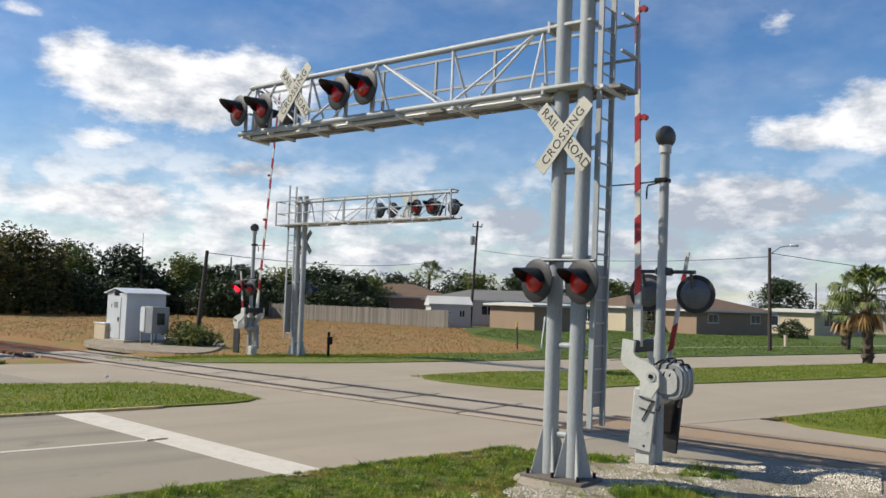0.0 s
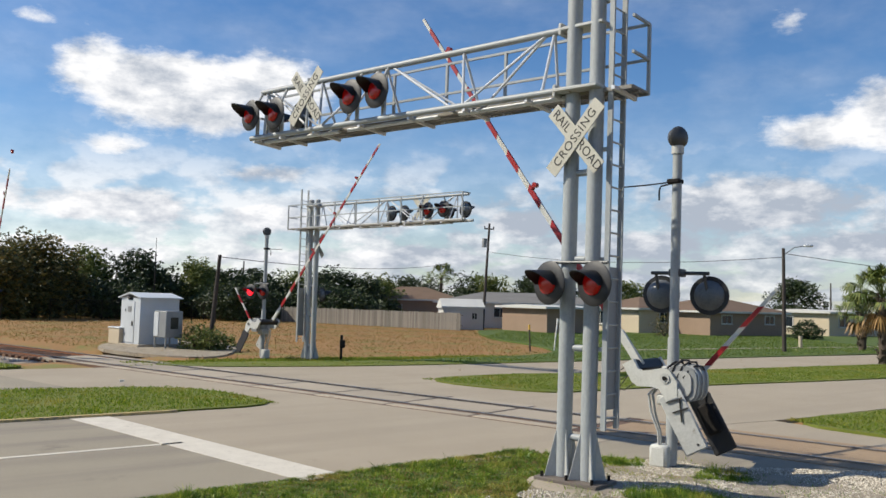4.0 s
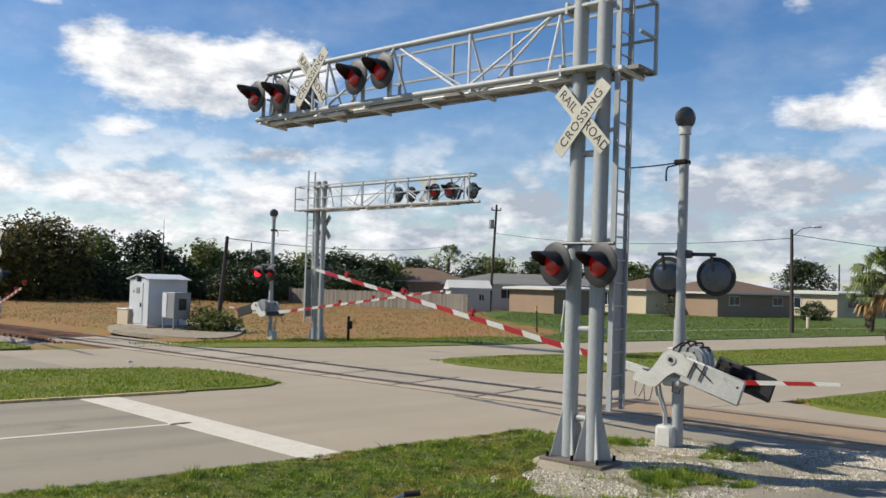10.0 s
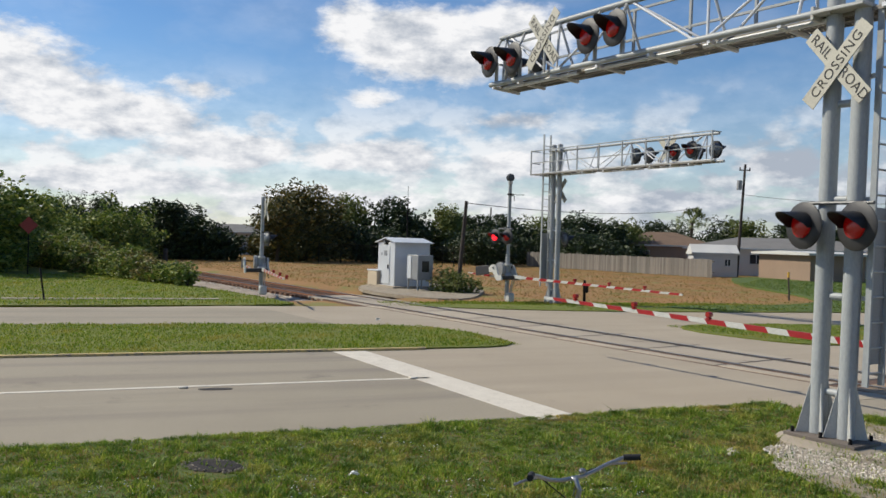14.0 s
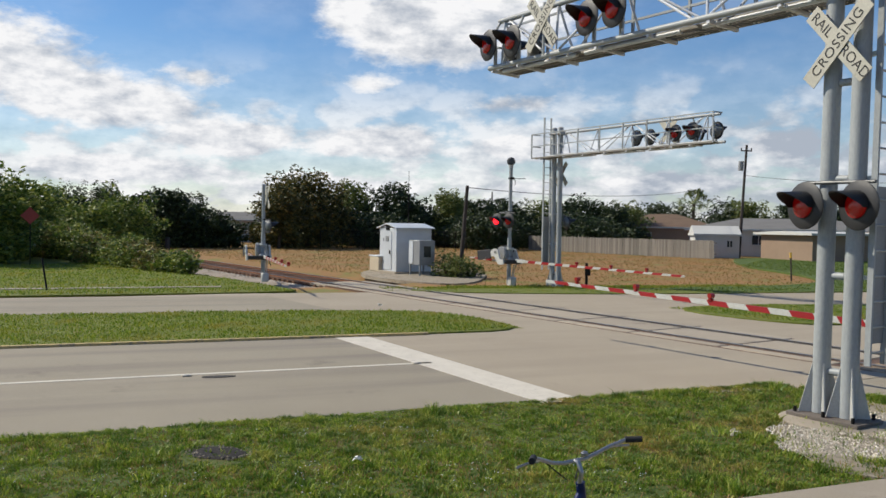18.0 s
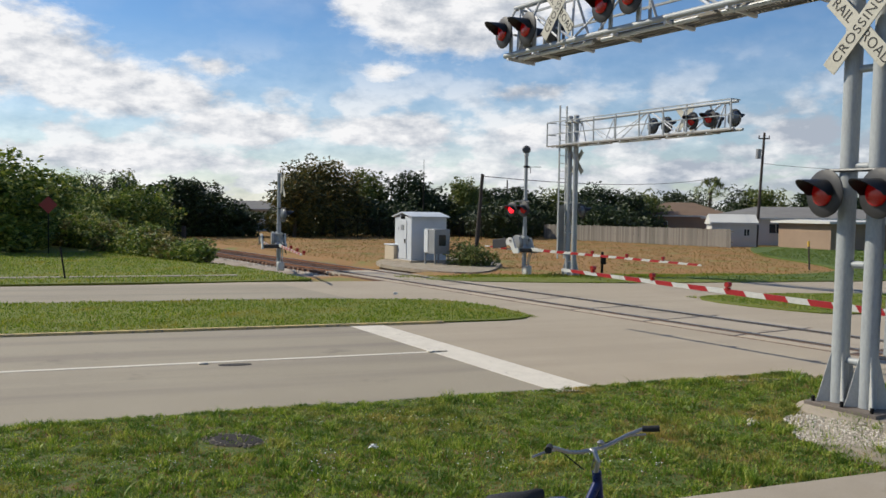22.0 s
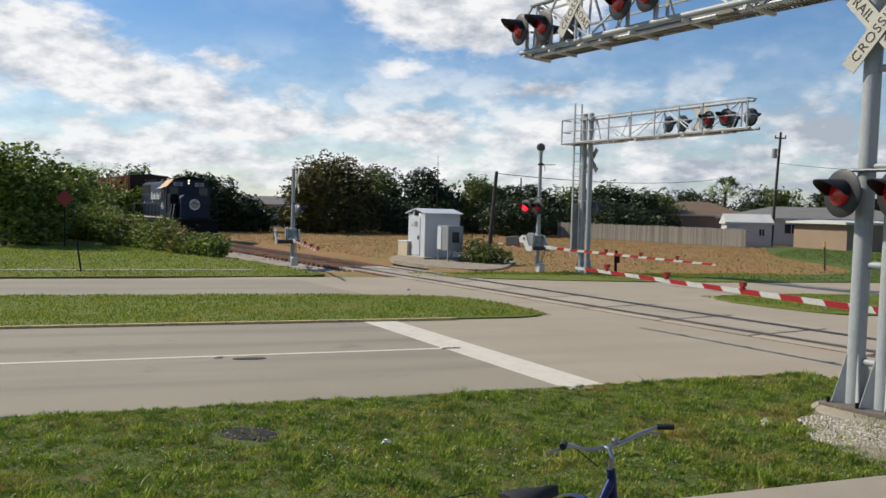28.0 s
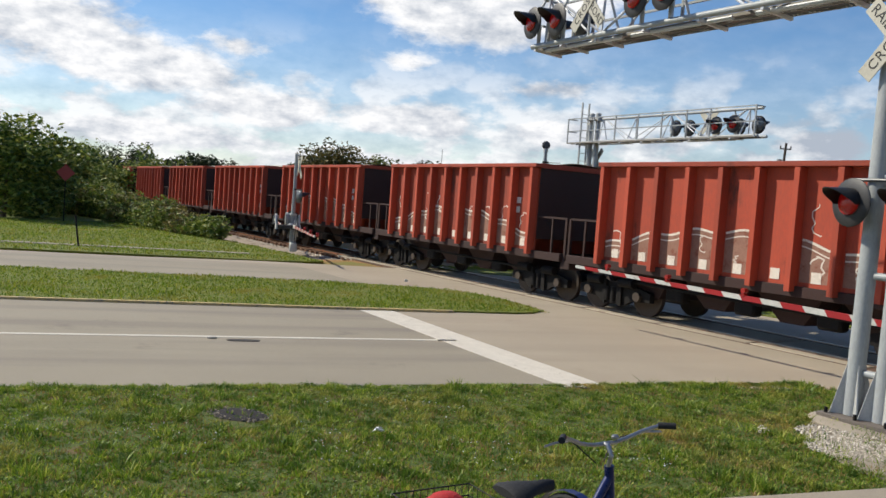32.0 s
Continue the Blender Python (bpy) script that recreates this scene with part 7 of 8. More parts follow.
# ---- grass ----
def blades(name, area, count, tall, wide, material, label, seed, z=0.008, lean=0.5, bare=(), per=1):
    """Single grass blades over an area given by its outline; bare: spots (x, y, radius) left thin."""
    rnd = np.random.default_rng(seed)
    count //= per
    pts = np.array(area)
    lo, hi = pts.min(0), pts.max(0)
    got = []
    while sum(len(g) for g in got) < count:
        p = lo + (hi - lo) * rnd.random((count, 2))
        inside = np.zeros(len(p), bool)
        j = len(pts) - 1
        for i in range(len(pts)):
            (xi, yi), (xj, yj) = pts[i], pts[j]
            cross = ((yi > p[:, 1]) != (yj > p[:, 1])) & (p[:, 0] < (xj - xi) * (p[:, 1] - yi) / (yj - yi + 1e-12) + xi)
            inside ^= cross
            j = i
        for bx, by, br in bare:
            inside &= (np.hypot(p[:, 0] - bx, p[:, 1] - by) > br * (0.7 + 0.6 * rnd.random(len(p)))) | (rnd.random(len(p)) < 0.08)
        got.append(p[inside])
    p = np.concatenate(got)[:count]
    # blades stand in tufts that spread outwards
    vigour = 0.45 + 0.9 * rnd.random(len(p)) ** 2
    if per > 1:
        hummock = np.array([noise.noise((x * 2.6, y * 2.6, 3.0)) + 0.6 * noise.noise((x * 6.5, y * 6.5, 8.0)) for x, y in p])
        keep = rnd.random(len(p)) < 0.6 + 1.4 * np.clip(hummock + 0.3, 0, 1)
        p, vigour = p[keep], (vigour * np.clip(0.75 + 1.1 * hummock, 0.3, 1.6))[keep]
    vigour = np.repeat(vigour, per)
    p = np.repeat(p, per, axis=0)
    n = len(p)
    out = rnd.normal(size=(n, 2)) * (0.02 if per > 1 else 0.0) * (0.5 + vigour)[:, None]
    p = p + out
    # growth in patches
    patch = 0.5 + 0.5 * np.sin(p[:, 0] * 1.7 + np.sin(p[:, 1] * 1.3) * 2) * np.sin(p[:, 1] * 2.1 + np.sin(p[:, 0] * 0.9) * 2)
    tuft = 0.5 + 0.5 * np.sin(p[:, 0] * 13 + 3 * np.sin(p[:, 1] * 5)) * np.sin(p[:, 1] * 15 + 3 * np.sin(p[:, 0] * 6))
    h = tall * (0.3 + 0.7 * rnd.random(n)) * (0.35 + 0.6 * patch + 0.75 * tuft ** 2)
    a = rnd.random(n) * 2 * np.pi
    side = np.stack([np.cos(a), np.sin(a), np.zeros(n)], 1) * (wide * (0.6 + 0.8 * rnd.random(n)))[:, None]
    b = np.arctan2(out[:, 1], out[:, 0]) + rnd.normal(size=n) * 0.5 if per > 1 else rnd.random(n) * 2 * np.pi
    if per > 1:
        h = h * vigour
    bend = np.stack([np.cos(b), np.sin(b), np.zeros(n)], 1) * (h * lean * rnd.random(n))[:, None]
    base = np.concatenate([p, np.full((n, 1), z)], 1)
    for i in np.nonzero((p[:, 0] > 1.5) & (p[:, 0] < 9) & (p[:, 1] < 15))[0]:
        base[i] = sunk(*base[i])
    mid, top = base + bend * 0.35 + np.array([0, 0, 1]) * (h * 0.6)[:, None], base + bend + np.array([0, 0, 1]) * h[:, None]
    v = np.stack([base - side, base + side, mid + side * 0.7, mid - side * 0.7, top], 1).reshape(-1, 3)
    me = bpy.data.meshes.new(name)
    k = 5 * np.arange(n)[:, None]
    loops = np.concatenate([k + [0, 1, 2, 3], k + [3, 2, 4]], 1).ravel()
    me.vertices.add(len(v))
    me.vertices.foreach_set("co", v.ravel())
    me.loops.add(len(loops))
    me.loops.foreach_set("vertex_index", loops)
    me.polygons.add(2 * n)
    starts = np.stack([7 * np.arange(n), 7 * np.arange(n) + 4], 1).ravel()
    me.polygons.foreach_set("loop_start", starts)
    me.materials.append(material)
    me.update(calc_edges=True)
    me.validate()
    ob = new(name, me)
    return tagged(ob, label, kind="stuff")


BARE = [(-4.65, 7.05, 0.36), (0.05, 9.93, 0.22), (1.25, 9.6, 0.5), (0.95, 10.2, 0.3), (1.6, 10.95, 0.6), (2.2, 11.3, 0.45), (2.7, 11.0, 0.35), (2.95, 12.3, 0.5), (3.5, 10.3, 0.42), (4.1, 10.6, 0.5), (2.6, 9.2, 0.42), (3.1, 9.7, 0.35), (1.9, 9.0, 0.3)]
near_patch = [rm(-5.0, 9.5), rm(3, 9.58), rm(9.3, 9.72), rm(9.8, 8.6), rm(9.9, 6.6), rm(9.4, 5.55), rm(5.5, 5.6), rm(2.7, 5.58), rm(2.4, 3.6), rm(-1.0, 3.2), rm(-6, 4.0)]
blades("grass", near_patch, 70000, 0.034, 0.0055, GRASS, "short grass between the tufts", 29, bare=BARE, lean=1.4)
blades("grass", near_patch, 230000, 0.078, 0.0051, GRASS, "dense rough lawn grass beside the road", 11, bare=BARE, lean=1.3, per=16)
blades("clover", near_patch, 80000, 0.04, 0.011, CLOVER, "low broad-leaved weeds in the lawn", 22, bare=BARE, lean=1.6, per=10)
edge_strip = [rm(-6, 9.42), rm(9.2, 9.66), rm(9.2, 9.82), rm(4, 9.72), rm(0, 9.74), rm(-6, 9.62)]
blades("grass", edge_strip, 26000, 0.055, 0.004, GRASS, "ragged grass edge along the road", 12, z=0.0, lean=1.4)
blades("dry_grass", near_patch, 36000, 0.055, 0.004, GRASS_DRY, "dry straw blades among the grass", 13, bare=BARE, lean=1.2)
median_patch = [rm(-16, 16.95), rm(5.6, 16.6), rm(8.6, 16.65), rm(8.4, 19.0), rm(7.7, 20.9), rm(4.5, 21.65), rm(0, 21.95), rm(-16, 22.95)]
blades("grass", median_patch, 55000, 0.07, 0.011, GRASS_SUNNY, "short grass on the median strip", 14, z=0.03, lean=0.9)
bank = [rm(5.9, 27.95), rm(1.0, 27.78), rm(-20, 28.06), rm(-26, 34), rm(-22, 43), ts(34, -5.0), ts(16, -3.6)]
blades("grass", bank, 55000, 0.09, 0.016, GRASS_SUNNY, "green grass bank by the far carriageway", 15, z=0.02, lean=0.9)
right_patch = [rm(16.6, 9.4), rm(16.4, 6.9), rm(26, 5.0), rm(26, 8.3)]
blades("grass", right_patch, 22000, 0.07, 0.009, GRASS_SUNNY, "short grass beyond the track", 16, z=0.04, lean=0.9)
median_right = [rm(14.9, 19.9), rm(15.8, 15.8), rm(20, 15.5), rm(32, 13.6), rm(44, 12.4), rm(44, 16.9), rm(22, 19.2), rm(18.8, 20.2)]
blades("grass", median_right, 42000, 0.06, 0.011, GRASS_SUNNY, "short grass on the far median", 17, z=0.03, lean=0.9)
field_near = [ts(13, 3.5), ts(-4, 12), ts(-10, 17), ts(-6, 46), ts(14, 54), ts(45, 50), ts(80, 34), ts(90, 4.0), ts(27, 3.2)]
blades("dry_grass", field_near, 90000, 0.07, 0.026, GRASS_DRY, "dry brown field grass behind the crossing", 18, z=-0.06, lean=2.6)
green_strip = [rm(8.8, 27.4), rm(9.6, 27.2), rm(15.2, 25.0), rm(21, 24.4), rm(28.7, 23.7), rm(31, 27), rm(22, 28.4), rm(13, 29.6), rm(9, 29.2)]
blades("grass", green_strip, 50000, 0.11, 0.014, GRASS_SUNNY, "green grass along the far road edge", 19, z=-0.04)
track_edge = [ts(16, -2.9), ts(16, -5.5), ts(24, -5.6), ts(40, -5.6), ts(40, -4.4)]
blades("grass", track_edge, 20000, 0.10, 0.012, GRASS_SUNNY, "weeds between the track and the lawn", 20, z=-0.06)
far_lawn = [rm(21, 24.7), rm(28.7, 23.9), rm(56, 21.8), rm(70, 40), rm(48, 52), rm(38, 43.5), rm(32, 30.4), rm(27, 26.8), rm(19, 27)]
blades("grass", far_lawn, 40000, 0.07, 0.034, GRASS_FAR, "mown lawn in front of the houses", 21, z=0.03, lean=0.9)


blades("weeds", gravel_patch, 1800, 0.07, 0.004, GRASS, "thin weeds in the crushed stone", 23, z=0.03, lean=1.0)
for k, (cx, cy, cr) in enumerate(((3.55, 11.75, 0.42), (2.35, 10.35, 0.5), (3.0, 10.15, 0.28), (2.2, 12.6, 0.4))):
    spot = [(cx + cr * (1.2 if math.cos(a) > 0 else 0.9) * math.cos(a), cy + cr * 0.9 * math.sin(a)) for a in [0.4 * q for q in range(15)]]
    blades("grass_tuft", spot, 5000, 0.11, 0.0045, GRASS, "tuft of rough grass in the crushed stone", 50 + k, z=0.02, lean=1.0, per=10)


def stones(name, area, count, size, material, label, seed, z):
    """Loose crushed stone: small four-sided lumps."""
    rnd = random.Random(seed)
    mesh = Mesh()
    (x0, y0), (x1, y1) = area[0], area[1]
    for _ in range(count):
        x, y = rnd.uniform(x0, x1), rnd.uniform(y0, y1)
        if not area[2](x, y):
            continue
        s = size * rnd.uniform(0.5, 1.3)
        x, y, low = sunk(x, y, z) if 1.5 < x < 9 else (x, y, z)
        pts = [(x + s * math.cos(a) * rnd.uniform(0.7, 1.2), y + s * math.sin(a) * rnd.uniform(0.7, 1.2), low) for a in (0, 1.6, 3.1, 4.7)]
        top = (x + rnd.uniform(-0.4, 0.4) * s, y + rnd.uniform(-0.4, 0.4) * s, low + s * rnd.uniform(0.5, 1.1))
        mesh.add(pts + [top], [(0, 1, 4), (1, 2, 4), (2, 3, 4), (3, 0, 4)])
    return tagged(part(name, mesh, material, smooth=False), label, kind="stuff")


def stone_paint():
    return leaf_paint("stone", srgb(128, 118, 102), srgb(178, 168, 150), srgb(214, 206, 190), 0.0)


STONE = stone_paint()
stones("loose_stone", ((0.2, 9.3), (6.4, 13.2), lambda x, y: any(math.hypot(x - bx, y - by) < br * 1.2 for bx, by, br in BARE) or (x > 3.2 and y < 12.5 and 0.9 * x - 0.45 * (y - 11) < 5.0 and y > 10.0)), 45000, 0.017, STONE, "loose pale crushed stone round the signal bases", 31, 0.024)
ballast_box = ((-60, 28), (-13.5, 62), lambda x, y: 1.32 < abs((x - TRACK_MID.x) * TRACK_SIDE.x + (y - TRACK_MID.y) * TRACK_SIDE.y) < 1.8)
stones("ballast_stone", ballast_box, 42000, 0.05, STONE, "loose grey ballast beside the ties", 33, -0.13)

# ---- small things on the ground ----
def hole():
    h = thing("drain_hole", pose(-4.65, 7.1, 0.012), "dark muddy hole in the grass with pebbles round it", "hole")
    part("mud", Mesh().lathe([(0.29, 0.0), (0.25, 0.016), (0.16, 0.008), (0.02, 0.004)], Matrix.Diagonal((1.0, 0.75, 1, 1)), 18), MUD, h, "dark mud")
    rnd = random.Random(3)
    peb = Mesh()
    for _ in range(60):
        a = rnd.uniform(0, 6.28)
        d = rnd.uniform(0.24, 0.36)
        peb.lathe([(0.004, 0), (0.014, 0.008), (0.008, 0.018), (0.002, 0.02)], pose(d * math.cos(a), 0.65 * d * math.sin(a), 0.0), 6)
    tagged(part("pebble", peb, GRAVEL, h), kind="stuff")


hole()
stones("flower", ((-7.5, 5.2), (-0.5, 8.8), lambda x, y: math.sin(x * 2.3) * math.sin(y * 3.1 + x) > 0.15 and y * ACROSS.y + x * ACROSS.x < 9.2), 1100, 0.008, TRIM_WHITE, "tiny white weed flowers in the lawn", 35, 0.04)


def litter(x, y, r, material, label, name="litter"):
    t = thing(name, pose(x, y, 0.05), label, "litter")
    rnd = random.Random(int(x * 100))
    mesh = Mesh()
    for k in range(7):
        a = rnd.uniform(0, 6.28)
        mesh.add([(rnd.uniform(-r, r), rnd.uniform(-r, r), rnd.uniform(0, r)) for _ in range(4)], [(0, 1, 2), (0, 2, 3), (0, 3, 1), (1, 3, 2)])
    part("paper", mesh, material, t, smooth=False)


litter(-3.2, 7.25, 0.05, TRIM_WHITE, "crumpled white paper in the grass")
litter(-8.9, 21.3, 0.09, TRIM_WHITE, "crumpled white paper on the median")
for x, y in ((-7.49, 10.52), (-4.74, 12.98)):
    marker = thing("road_marker", pose(x, y, 0.006, 0, 0, ROAD), "small white raised road marker", "road marker")
    part("body", Mesh().box((0, 0, 0.012), (0.14, 0.10, 0.03), chamfer=0.012), ROAD_WHITE, marker)
setting("tar_patch", Mesh().prism(rounded([rm(1.25, 12.62), rm(1.72, 12.6), rm(1.72, 12.76), rm(1.22, 12.8)], 2), 0.0, 0.011), DARK_GAP, "dark tar patch in the lane")

# ---- bicycle ----
def bicycle():
    """Parked at the footpath; its length along local +x, the handlebar turned."""
    head, seat = Vector((0.62, 0, 0.80)), Vector((0.10, 0, 0.78))
    b = thing("bicycle", pose(-1.03, 4.08, 0.05, 0, 0, 52), "blue cruiser bicycle with chrome handlebar and rear basket", "bicycle")
    rear, front = Vector((-0.38, 0, 0.31)), Vector((0.56, 0.19, 0.31))
    bb = Vector((0.18, 0, 0.28))
    frame_ob = part("frame", Mesh().tube([tuple(head), (0.48, 0, 0.58), (0.34, 0, 0.40), tuple(bb)], 0.026, 10).tube([tuple(bb), (0.08, 0, 0.55)], 0.018, 10).tube([tuple(head - Vector((0, 0, 0.10))), (0.46, 0, 0.42), tuple(bb)], 0.02, 10)
                    .tube([tuple(bb), tuple(rear)], 0.012, 8).tube([(0.1, 0, 0.55), tuple(rear)], 0.01, 8).cyl((0.65, 0, 0.58), (0.61, 0, 0.86), 0.026, n=12), BIKE_BLUE, b, "glossy blue frame")
    part("seat_post", Mesh().cyl((0.08, 0, 0.5), (0.05, 0, 0.78), 0.014, n=10), CHROME, frame_ob)
    saddle = Mesh()
    prof = [(-0.13, 0.10, 0.03), (-0.10, 0.115, 0.045), (-0.02, 0.095, 0.05), (0.06, 0.05, 0.045), (0.14, 0.03, 0.05), (0.18, 0.018, 0.04)]
    rings = []
    for x, w, h in prof:
        rings += [(0.05 + x, w * math.cos(a), 0.79 + h * (0.9 * max(0, math.sin(a)) - 0.5 * max(0, -math.sin(a)))) for a in [2 * math.pi * k / 12 for k in range(12)]]
    saddle.add(rings, [(i * 12 + k, i * 12 + (k + 1) % 12, (i + 1) * 12 + (k + 1) % 12, (i + 1) * 12 + k) for i in range(5) for k in range(12)] + [tuple(range(12))[::-1], tuple(range(60, 72))])
    part("saddle", saddle, RUBBER, b, "padded black saddle")
    for c, turn, nm in ((rear, 0, "rear_wheel"), (front, 92, "front_wheel")):
        m = Matrix.Translation(c) @ pose(0, 0, 0, 0, 0, turn)
        tyre = Mesh()
        n, k = 36, 8
        v = [m @ Vector(((0.305 + 0.024 * math.cos(q)) * math.cos(p), 0.024 * math.sin(q), (0.305 + 0.024 * math.cos(q)) * math.sin(p))) for p in [2 * math.pi * i / n for i in range(n)] for q in [2 * math.pi * j / k for j in range(k)]]
        tyre.add(v, [(i * k + j, i * k + (j + 1) % k, ((i + 1) % n) * k + (j + 1) % k, ((i + 1) % n) * k + j) for i in range(n) for j in range(k)])
        w = part("wheel", tyre, RUBBER, b, "black tyre")
        sp = Mesh()
        for i in range(20):
            p = 2 * math.pi * i / 20
            sp.cyl(m @ Vector((0, 0.02 * (-1) ** i, 0)), m @ Vector((0.285 * math.cos(p), 0, 0.285 * math.sin(p))), 0.0015, n=4)
        part("spoke", sp, CHROME, w)
        gu = Mesh()
        for i in range(14):
            p0, p1 = math.radians(-20 + 200 * i / 14), math.radians(-20 + 200 * (i + 1) / 14)
            gu.add([m @ Vector((0.345 * math.cos(p), y, 0.345 * math.sin(p))) for p in (p0, p1) for y in (-0.03, 0.03)], [(0, 1, 3, 2)])
        part("mudguard", gu, BIKE_BLUE, w, "blue mudguard")
    st = Matrix.Translation((0.60, 0, 0)) @ pose(0, 0, 0, 0, 0, 92)
    q = lambda x, y, z: tuple(st @ Vector((x, y, z)))
    part("fork", Mesh().tube([q(0, 0, 0.60), q(0.02, 0.045, 0.55), q(0.16, 0.045, 0.31)], 0.012, 8).tube([q(0, 0, 0.60), q(0.02, -0.045, 0.55), q(0.16, -0.045, 0.31)], 0.012, 8), RUBBER, b, "black fork")
    part("stem", Mesh().tube([q(0, 0, 0.84), q(-0.02, 0, 0.92), q(0.01, 0, 0.97), q(0.04, 0, 0.97)], 0.014, 10), CHROME, b, "chrome stem")
    bar = [(-0.07, 0.41, 1.06), (-0.02, 0.36, 1.055), (0.02, 0.26, 1.02), (0.04, 0.17, 0.985), (0.04, 0.08, 0.97)]
    part("handlebar", Mesh().tube([q(*p) for p in bar] + [q(x, -y, z) for x, y, z in bar[::-1]], 0.011, 10), CHROME, b, "swept chrome handlebar")
    for sgn in (1, -1):
        part("grip", Mesh().tube([q(-0.015, sgn * 0.35, 1.053), q(-0.08, sgn * 0.42, 1.06)], 0.018, 10), RUBBER, b, "black rubber grip")
        part("brake_lever", Mesh().tube([q(0.03, sgn * 0.27, 1.01), q(0.06, sgn * 0.33, 1.0), q(0.03, sgn * 0.43, 1.0)], 0.007, 6), CHROME, b)
        part("brake_cable", Mesh().tube([q(0.03, sgn * 0.26, 1.01), q(0.12, sgn * 0.14, 0.96), q(0.06, sgn * 0.03, 0.86)], 0.004, 5), RUBBER, b)
    part("bell", Mesh().lathe([(0.02, 0), (0.022, 0.012), (0.012, 0.022), (0.002, 0.024)], st @ pose(0.04, -0.08, 0.99), 12), CHROME, b)
    basket = Mesh()
    for z in (0.58, 0.66, 0.74, 0.80):
        basket.tube([(-0.62, -0.16, z), (-0.18, -0.16, z), (-0.18, 0.16, z), (-0.62, 0.16, z), (-0.62, -0.16, z)], 0.004, 5)
    for i in range(12):
        x = -0.62 + 0.04 * i
        for y in (-0.16, 0.16):
            basket.cyl((x, y, 0.56), (x, y, 0.80), 0.002, n=4)
    for i in range(9):
        y = -0.16 + 0.04 * i
        for x in (-0.62, -0.18):
            basket.cyl((x, y, 0.56), (x, y, 0.80), 0.002, n=4)
        basket.cyl((-0.62, y, 0.56), (-0.18, y, 0.56), 0.002, n=4)
    part("basket", basket, RUBBER, b, "black wire basket")
    part("kickstand", Mesh().tube([(0.05, 0.03, 0.3), (-0.05, 0.16, 0.0)], 0.01, 6), CHROME, b)
    bag = thing("bag", pose(-1.03, 4.08, 0.05, 0, 0, 52) @ pose(-0.42, 0, 0.57), "red cloth bag lying in the bicycle basket", "bag")
    part("cloth", Mesh().lathe([(0.02, 0), (0.13, 0.01), (0.15, 0.09), (0.12, 0.20), (0.05, 0.26), (0.01, 0.265)], Matrix.Diagonal((1.2, 0.9, 1, 1)), 14), RED_CLOTH, bag)
    return b


bicycle()


# ---- signs, posts and far clutter ----
def diamond_sign(x, y, z, turn):
    s = thing("marker_sign", pose(x, y, 0, 0, 0, turn), "red diamond road-end marker on a thin post", "road sign", "red diamond markers")
    part("post", Mesh().bar((0, 0, -0.1), (0, 0, z), 0.05, 0.05), STEEL_DARK, s, "thin steel post")
    part("plate", Mesh().box((0, -0.04, z), (0.62, 0.012, 0.62), pose(0, 0, 0, 0, 45, 0), 0.003), RED_SIGN, s, "red reflective plate")


for x, y in ((-37.5, 35.0), (-32.8, 32.9), (-41.5, 36.8)):
    diamond_sign(x, y, 2.5, 42)
post = thing("leaning_post", pose(-20.7, 21.5, 0, 0, 0, 0), "thin dark leaning metal post in the grass", "post")
part("post", Mesh().cyl((0, 0, -0.1), (-0.32, 0.1, 1.05), 0.03, n=8), STEEL_DARK, post)
stump = thing("mile_post", pose(-41.9, 55.9, 0), "short pale wooden post by the track", "post")
part("post", Mesh().box((0, 0, 0.5), (0.3, 0.3, 1.1), chamfer=0.04), POLE_WOOD, stump)
for x, y, tall, lean, mat_, label in ((4.4, 42.5, 1.7, 6, TRIM_WHITE, "white leaning marker stake in the field"), (3.2, 42.5, 1.35, -3, SPRAY_YELLOW, "dark and yellow marker stake in the field")):
    st_ = thing("marker_stake", pose(x, y, -0.05, 0, lean, 0), label, "stake", "marker stakes")
    part("stake", Mesh().cyl((0, 0, 0), (0, 0, tall), 0.04, n=8), mat_ if mat_ is TRIM_WHITE else POLE_WOOD, st_)
    part("cap", Mesh().cyl((0, 0, tall - 0.25), (0, 0, tall), 0.055, n=8), mat_, st_)
bush_spots = [(-11.9, 36.3, 0.5, 0.75, 0.6), (-11.2, 36.0, 0.45, 0.7, 0.55), (-10.7, 36.4, 0.35, 0.5, 0.4)]
shrub("shrub", bush_spots, LEAF_OLIVE, "scrubby bush at the foot of the leaning pole", 61, 3000, 0.07)
relay = thing("relay_post", pose(-4.9, 32.3, 0), "short dark relay post beside the gantry foot", "post")
part("post", Mesh().bar((0, 0, 0), (0, 0, 0.95), 0.09, 0.09), STEEL_DARK, relay)
part("box", Mesh().box((0.05, -0.05, 0.62), (0.2, 0.16, 0.3), chamfer=0.02), STEEL_DARK, relay)


def camper(x, y, turn):
    c = thing("camper_trailer", pose(x, y, 0, 0, 0, turn), "white camper trailer parked behind the field", "camper")
    part("body", Mesh().box((0, 0, 1.5), (2.7, 2.2, 2.1), chamfer=0.25), SHED_WHITE, c, "white camper body")
    part("stripe", Mesh().box((0, -1.11, 1.25), (2.4, 0.02, 0.18)), PLATE_GREY, c)
    for wx in (-0.7, 0.6):
        part("window", Mesh().box((wx, -1.11, 1.85), (0.7, 0.03, 0.5)), GLASS_DARK, c, "dark camper window")
    for wx in (-0.5, 0.4):
        part("wheel", Mesh().cyl((wx, -1.05, 0.33), (wx, -0.8, 0.33), 0.33, n=16), RUBBER, c)


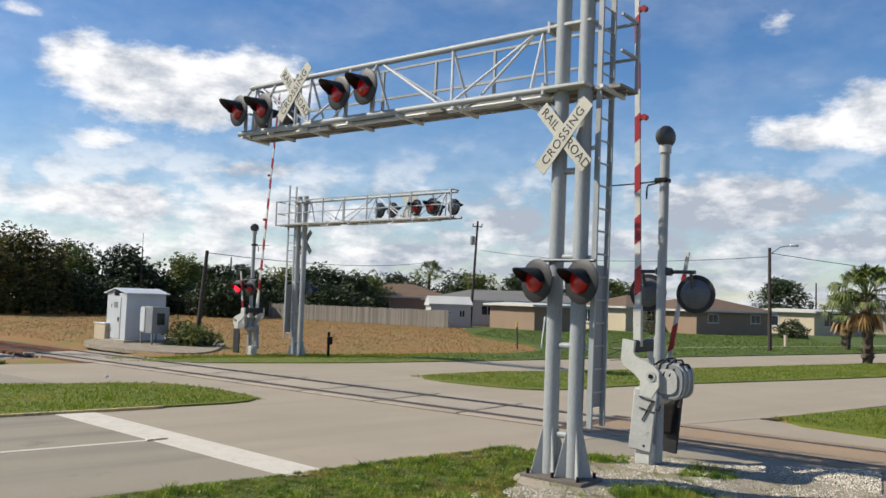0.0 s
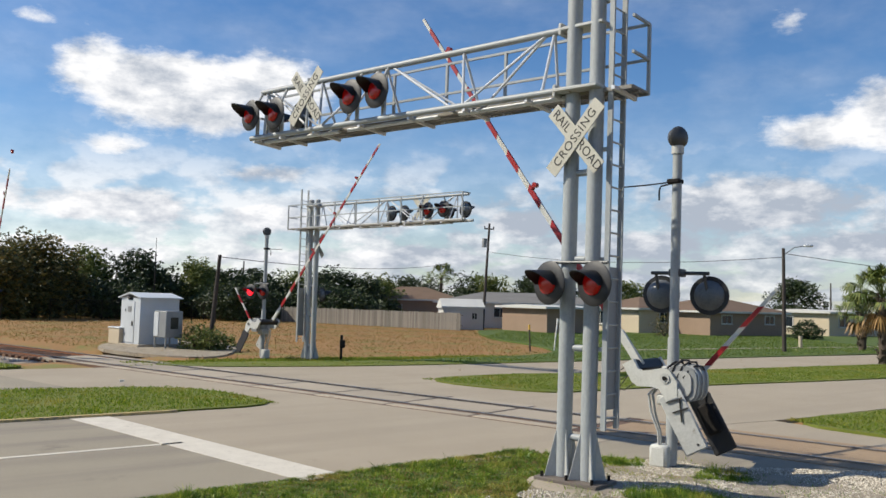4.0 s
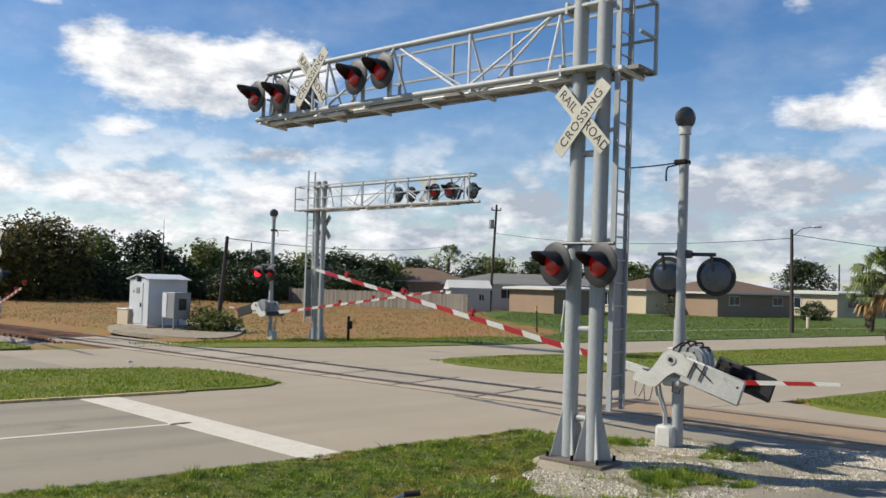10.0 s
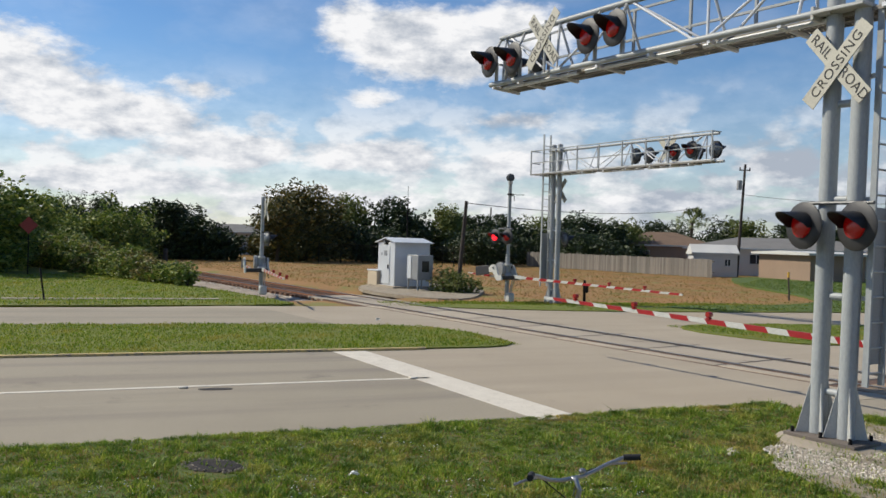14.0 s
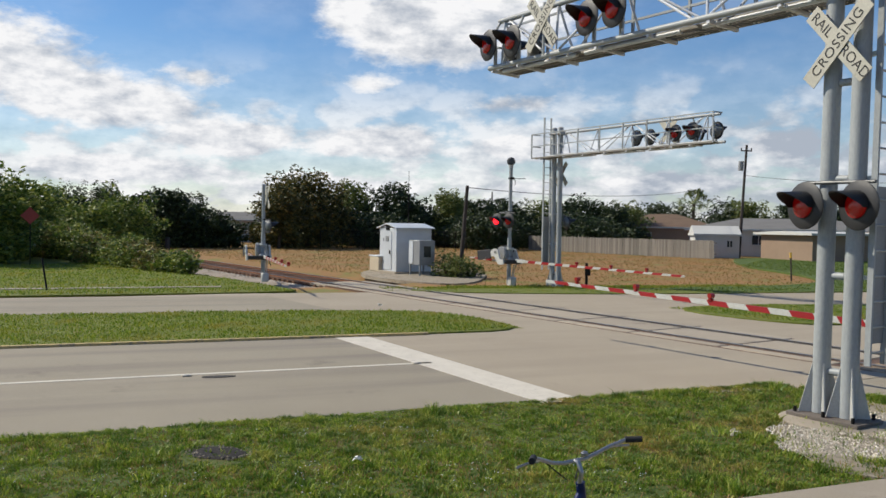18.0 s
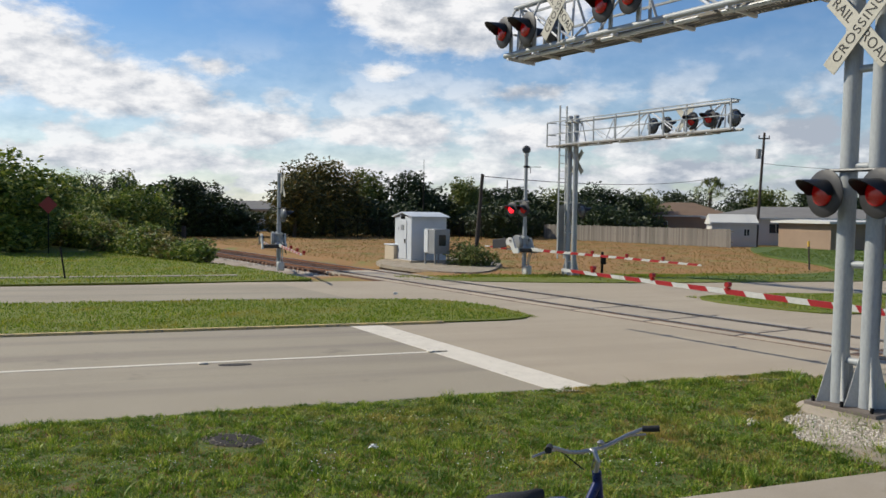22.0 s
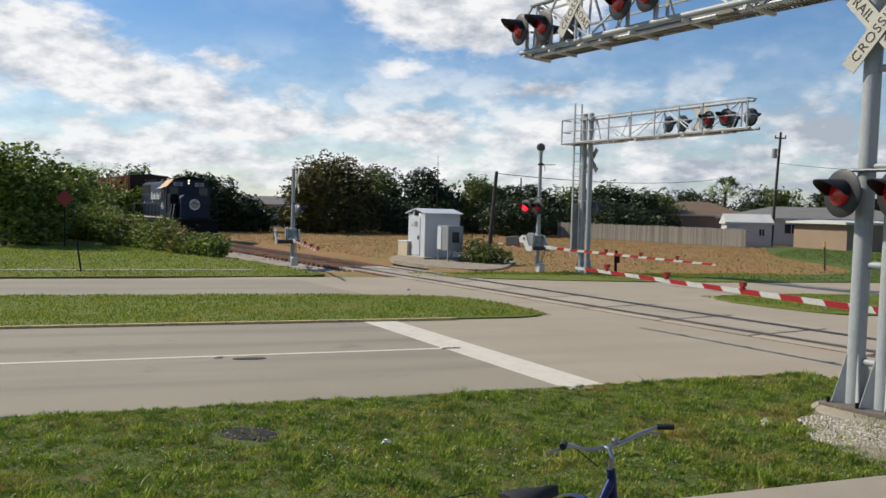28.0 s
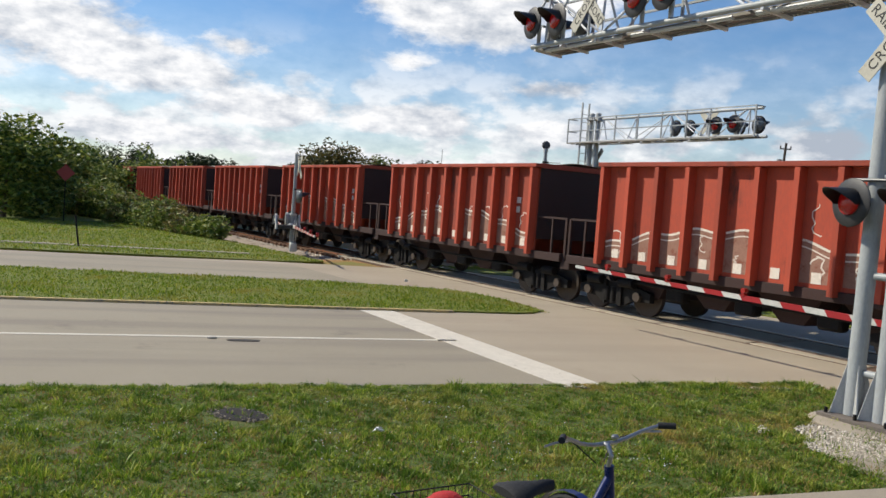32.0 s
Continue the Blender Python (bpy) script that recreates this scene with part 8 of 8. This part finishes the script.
camper(*polar(15.7, 90), -12)
for a, b in (((26.9, 78), (22.4, 78)), ((19.2, 79), (16.9, 79))):
    p0, p1 = polar(*a), polar(*b)
    length = math.hypot(p1[0] - p0[0], p1[1] - p0[1])
    fence = thing("wire_fence", pose(p0[0], p0[1], -0.05, 0, 0, math.degrees(math.atan2(p1[1] - p0[1], p1[0] - p0[0]))), "grey wire-mesh fence at the field's edge", "fence", "wire fences")
    n = max(3, int(length / 2.4))
    for i in range(n + 1):
        part("post", Mesh().cyl((length * i / n, 0, 0), (length * i / n, 0, 1.75), 0.03, n=8), STEEL_DARK, fence)
    part("top_rail", Mesh().cyl((0, 0, 1.72), (length, 0, 1.72), 0.022, n=8), STEEL_DARK, fence)
    mesh_ = Mesh()
    for i in range(int(length / 0.16)):
        mesh_.bar((0.16 * i, 0, 0.05), (0.16 * i + 0.16, 0, 1.7), 0.008, 0.008).bar((0.16 * i + 0.16, 0, 0.05), (0.16 * i, 0, 1.7), 0.008, 0.008)
    part("mesh", mesh_, STEEL_DARK, fence, "woven wire mesh")
hydrant = thing("hydrant_post", pose(21.5, 54.5, 0), "short yellow-capped post on the lawn", "post")
part("post", Mesh().cyl((0, 0, 0), (0, 0, 0.75), 0.12, n=10), WALL_CREAM, hydrant)
walkp = [rm(34, 28.7), rm(90, 23.6), rm(90, 24.3), rm(34, 29.2)]
setting("house_footpath", Mesh().prism(walkp, -0.1, 0.048), CONCRETE, "thin pale footpath across the lawn")
path_left = [rm(3.5, 30.0), rm(-40, 30.5), rm(-40, 30.95), rm(3.5, 30.45)]
setting("left_footpath", Mesh().prism(path_left, -0.1, 0.05), CONCRETE, "thin pale footpath across the grass bank")
shrub("shrub", [(polar(-21.9, 76)[0], polar(-21.9, 76)[1], 0.7, 1.1, 0.8)], LEAF_DARK, "clipped dark shrub beside the cream house", 62, 2500, 0.1)
shrub("shrub", [(polar(-13.2, 70)[0], polar(-13.2, 70)[1], 0.8, 0.9, 0.9)], LEAF_AUTUMN, "thin bare shrub in front of the bungalow", 63, 500, 0.08)


# ---- what moves ----
def heading_pose(u):
    """A place u metres along the train's way from the middle of the crossing."""
    p = TRACK_MID - TRACK_WAY * u
    return pose(p.x, p.y, 0.037, 0, 0, TRACK + 180)


def train_place(t):
    """Where the boxcar's front edge is at t seconds."""
    return -16.4 + 20.3 * (t - 30.0)


def gate_rows(keys, place, flip=False):
    return [(t, pose(*place, 0, 180 + a if flip else -a, 0)) for t, a in keys]


def roll_rows(wheels):
    for ob, place, r in wheels:
        rows = [(0.0, pose(*place))]
        start = 28.0
        n = int((32.0 - start) * FPS)
        for k in range(n + 1):
            t = start + k / FPS
            turn = math.degrees(20.3 * k / FPS / r)
            rows.append((t, pose(*place, 0, turn % 360, 0)))
        walk(ob, rows)


NEAR_FALL = [(0, 88.0), (0.5, 88.0), (1.0, 85.6), (1.5, 80.2), (2.0, 75.0), (2.5, 69.1), (3.0, 63.4), (3.5, 58.0), (5.5, 40.3), (6.0, 36.8), (7.0, 29.8), (8.0, 23.3), (9.0, 15.9), (10.0, 10.2), (11.0, 4.2), (12.0, 0.5), (12.6, 0.5), (20, 0.5), (32, 0.5)]
FAR_FALL = [(0, 85.0), (0.3, 83.5), (1.0, 76.5), (1.5, 73.1), (2.0, 69.1), (2.5, 64.1), (3.0, 59.1), (3.5, 54.1), (5.5, 37.6), (6.0, 33.6), (7.0, 26.6), (8.0, 19.6), (9.0, 12.9), (10.0, 7.6), (11.0, 2.6), (12.0, -0.4), (13.0, -0.4), (32, -0.4)]
FOOT_FALL = [(0, 81), (0.8, 80.5), (2.0, 69), (3.0, 58.5), (3.5, 54), (5.5, 37), (6.0, 33.5), (7.0, 25.5), (7.5, 21.5), (9.0, 11), (10.0, 5), (11.0, 1.8), (32, 1.8)]


def motions():
    walk(loco, [(t, heading_pose(train_place(t) + 1.25)) for t in (0, 16, 28, 32)])
    roll_rows(loco_wheels + box_wheels + hoppers[0][1] + hoppers[1][1] + hoppers[2][1])
    walk(box_car, [(t, heading_pose(train_place(t) - 15.1)) for t in (0, 16, 28, 32)])
    for k, (car, wheels) in enumerate(hoppers):
        back = 18.3 + 10.35 * k + 7.9
        walk(car, [(t, heading_pose(train_place(t) - back)) for t in (0, 16, 28, 32)])
    for gate_arm_, foot_, fall in ((near_arm, near_foot, NEAR_FALL), (far_arm, far_foot, FAR_FALL), (left_arm, left_foot, FAR_FALL)):
        walk(gate_arm_, gate_rows(fall, (0, 0, PIVOT)))
        walk(foot_, gate_rows(FOOT_FALL, FOOT_PIVOT, True))


motions()
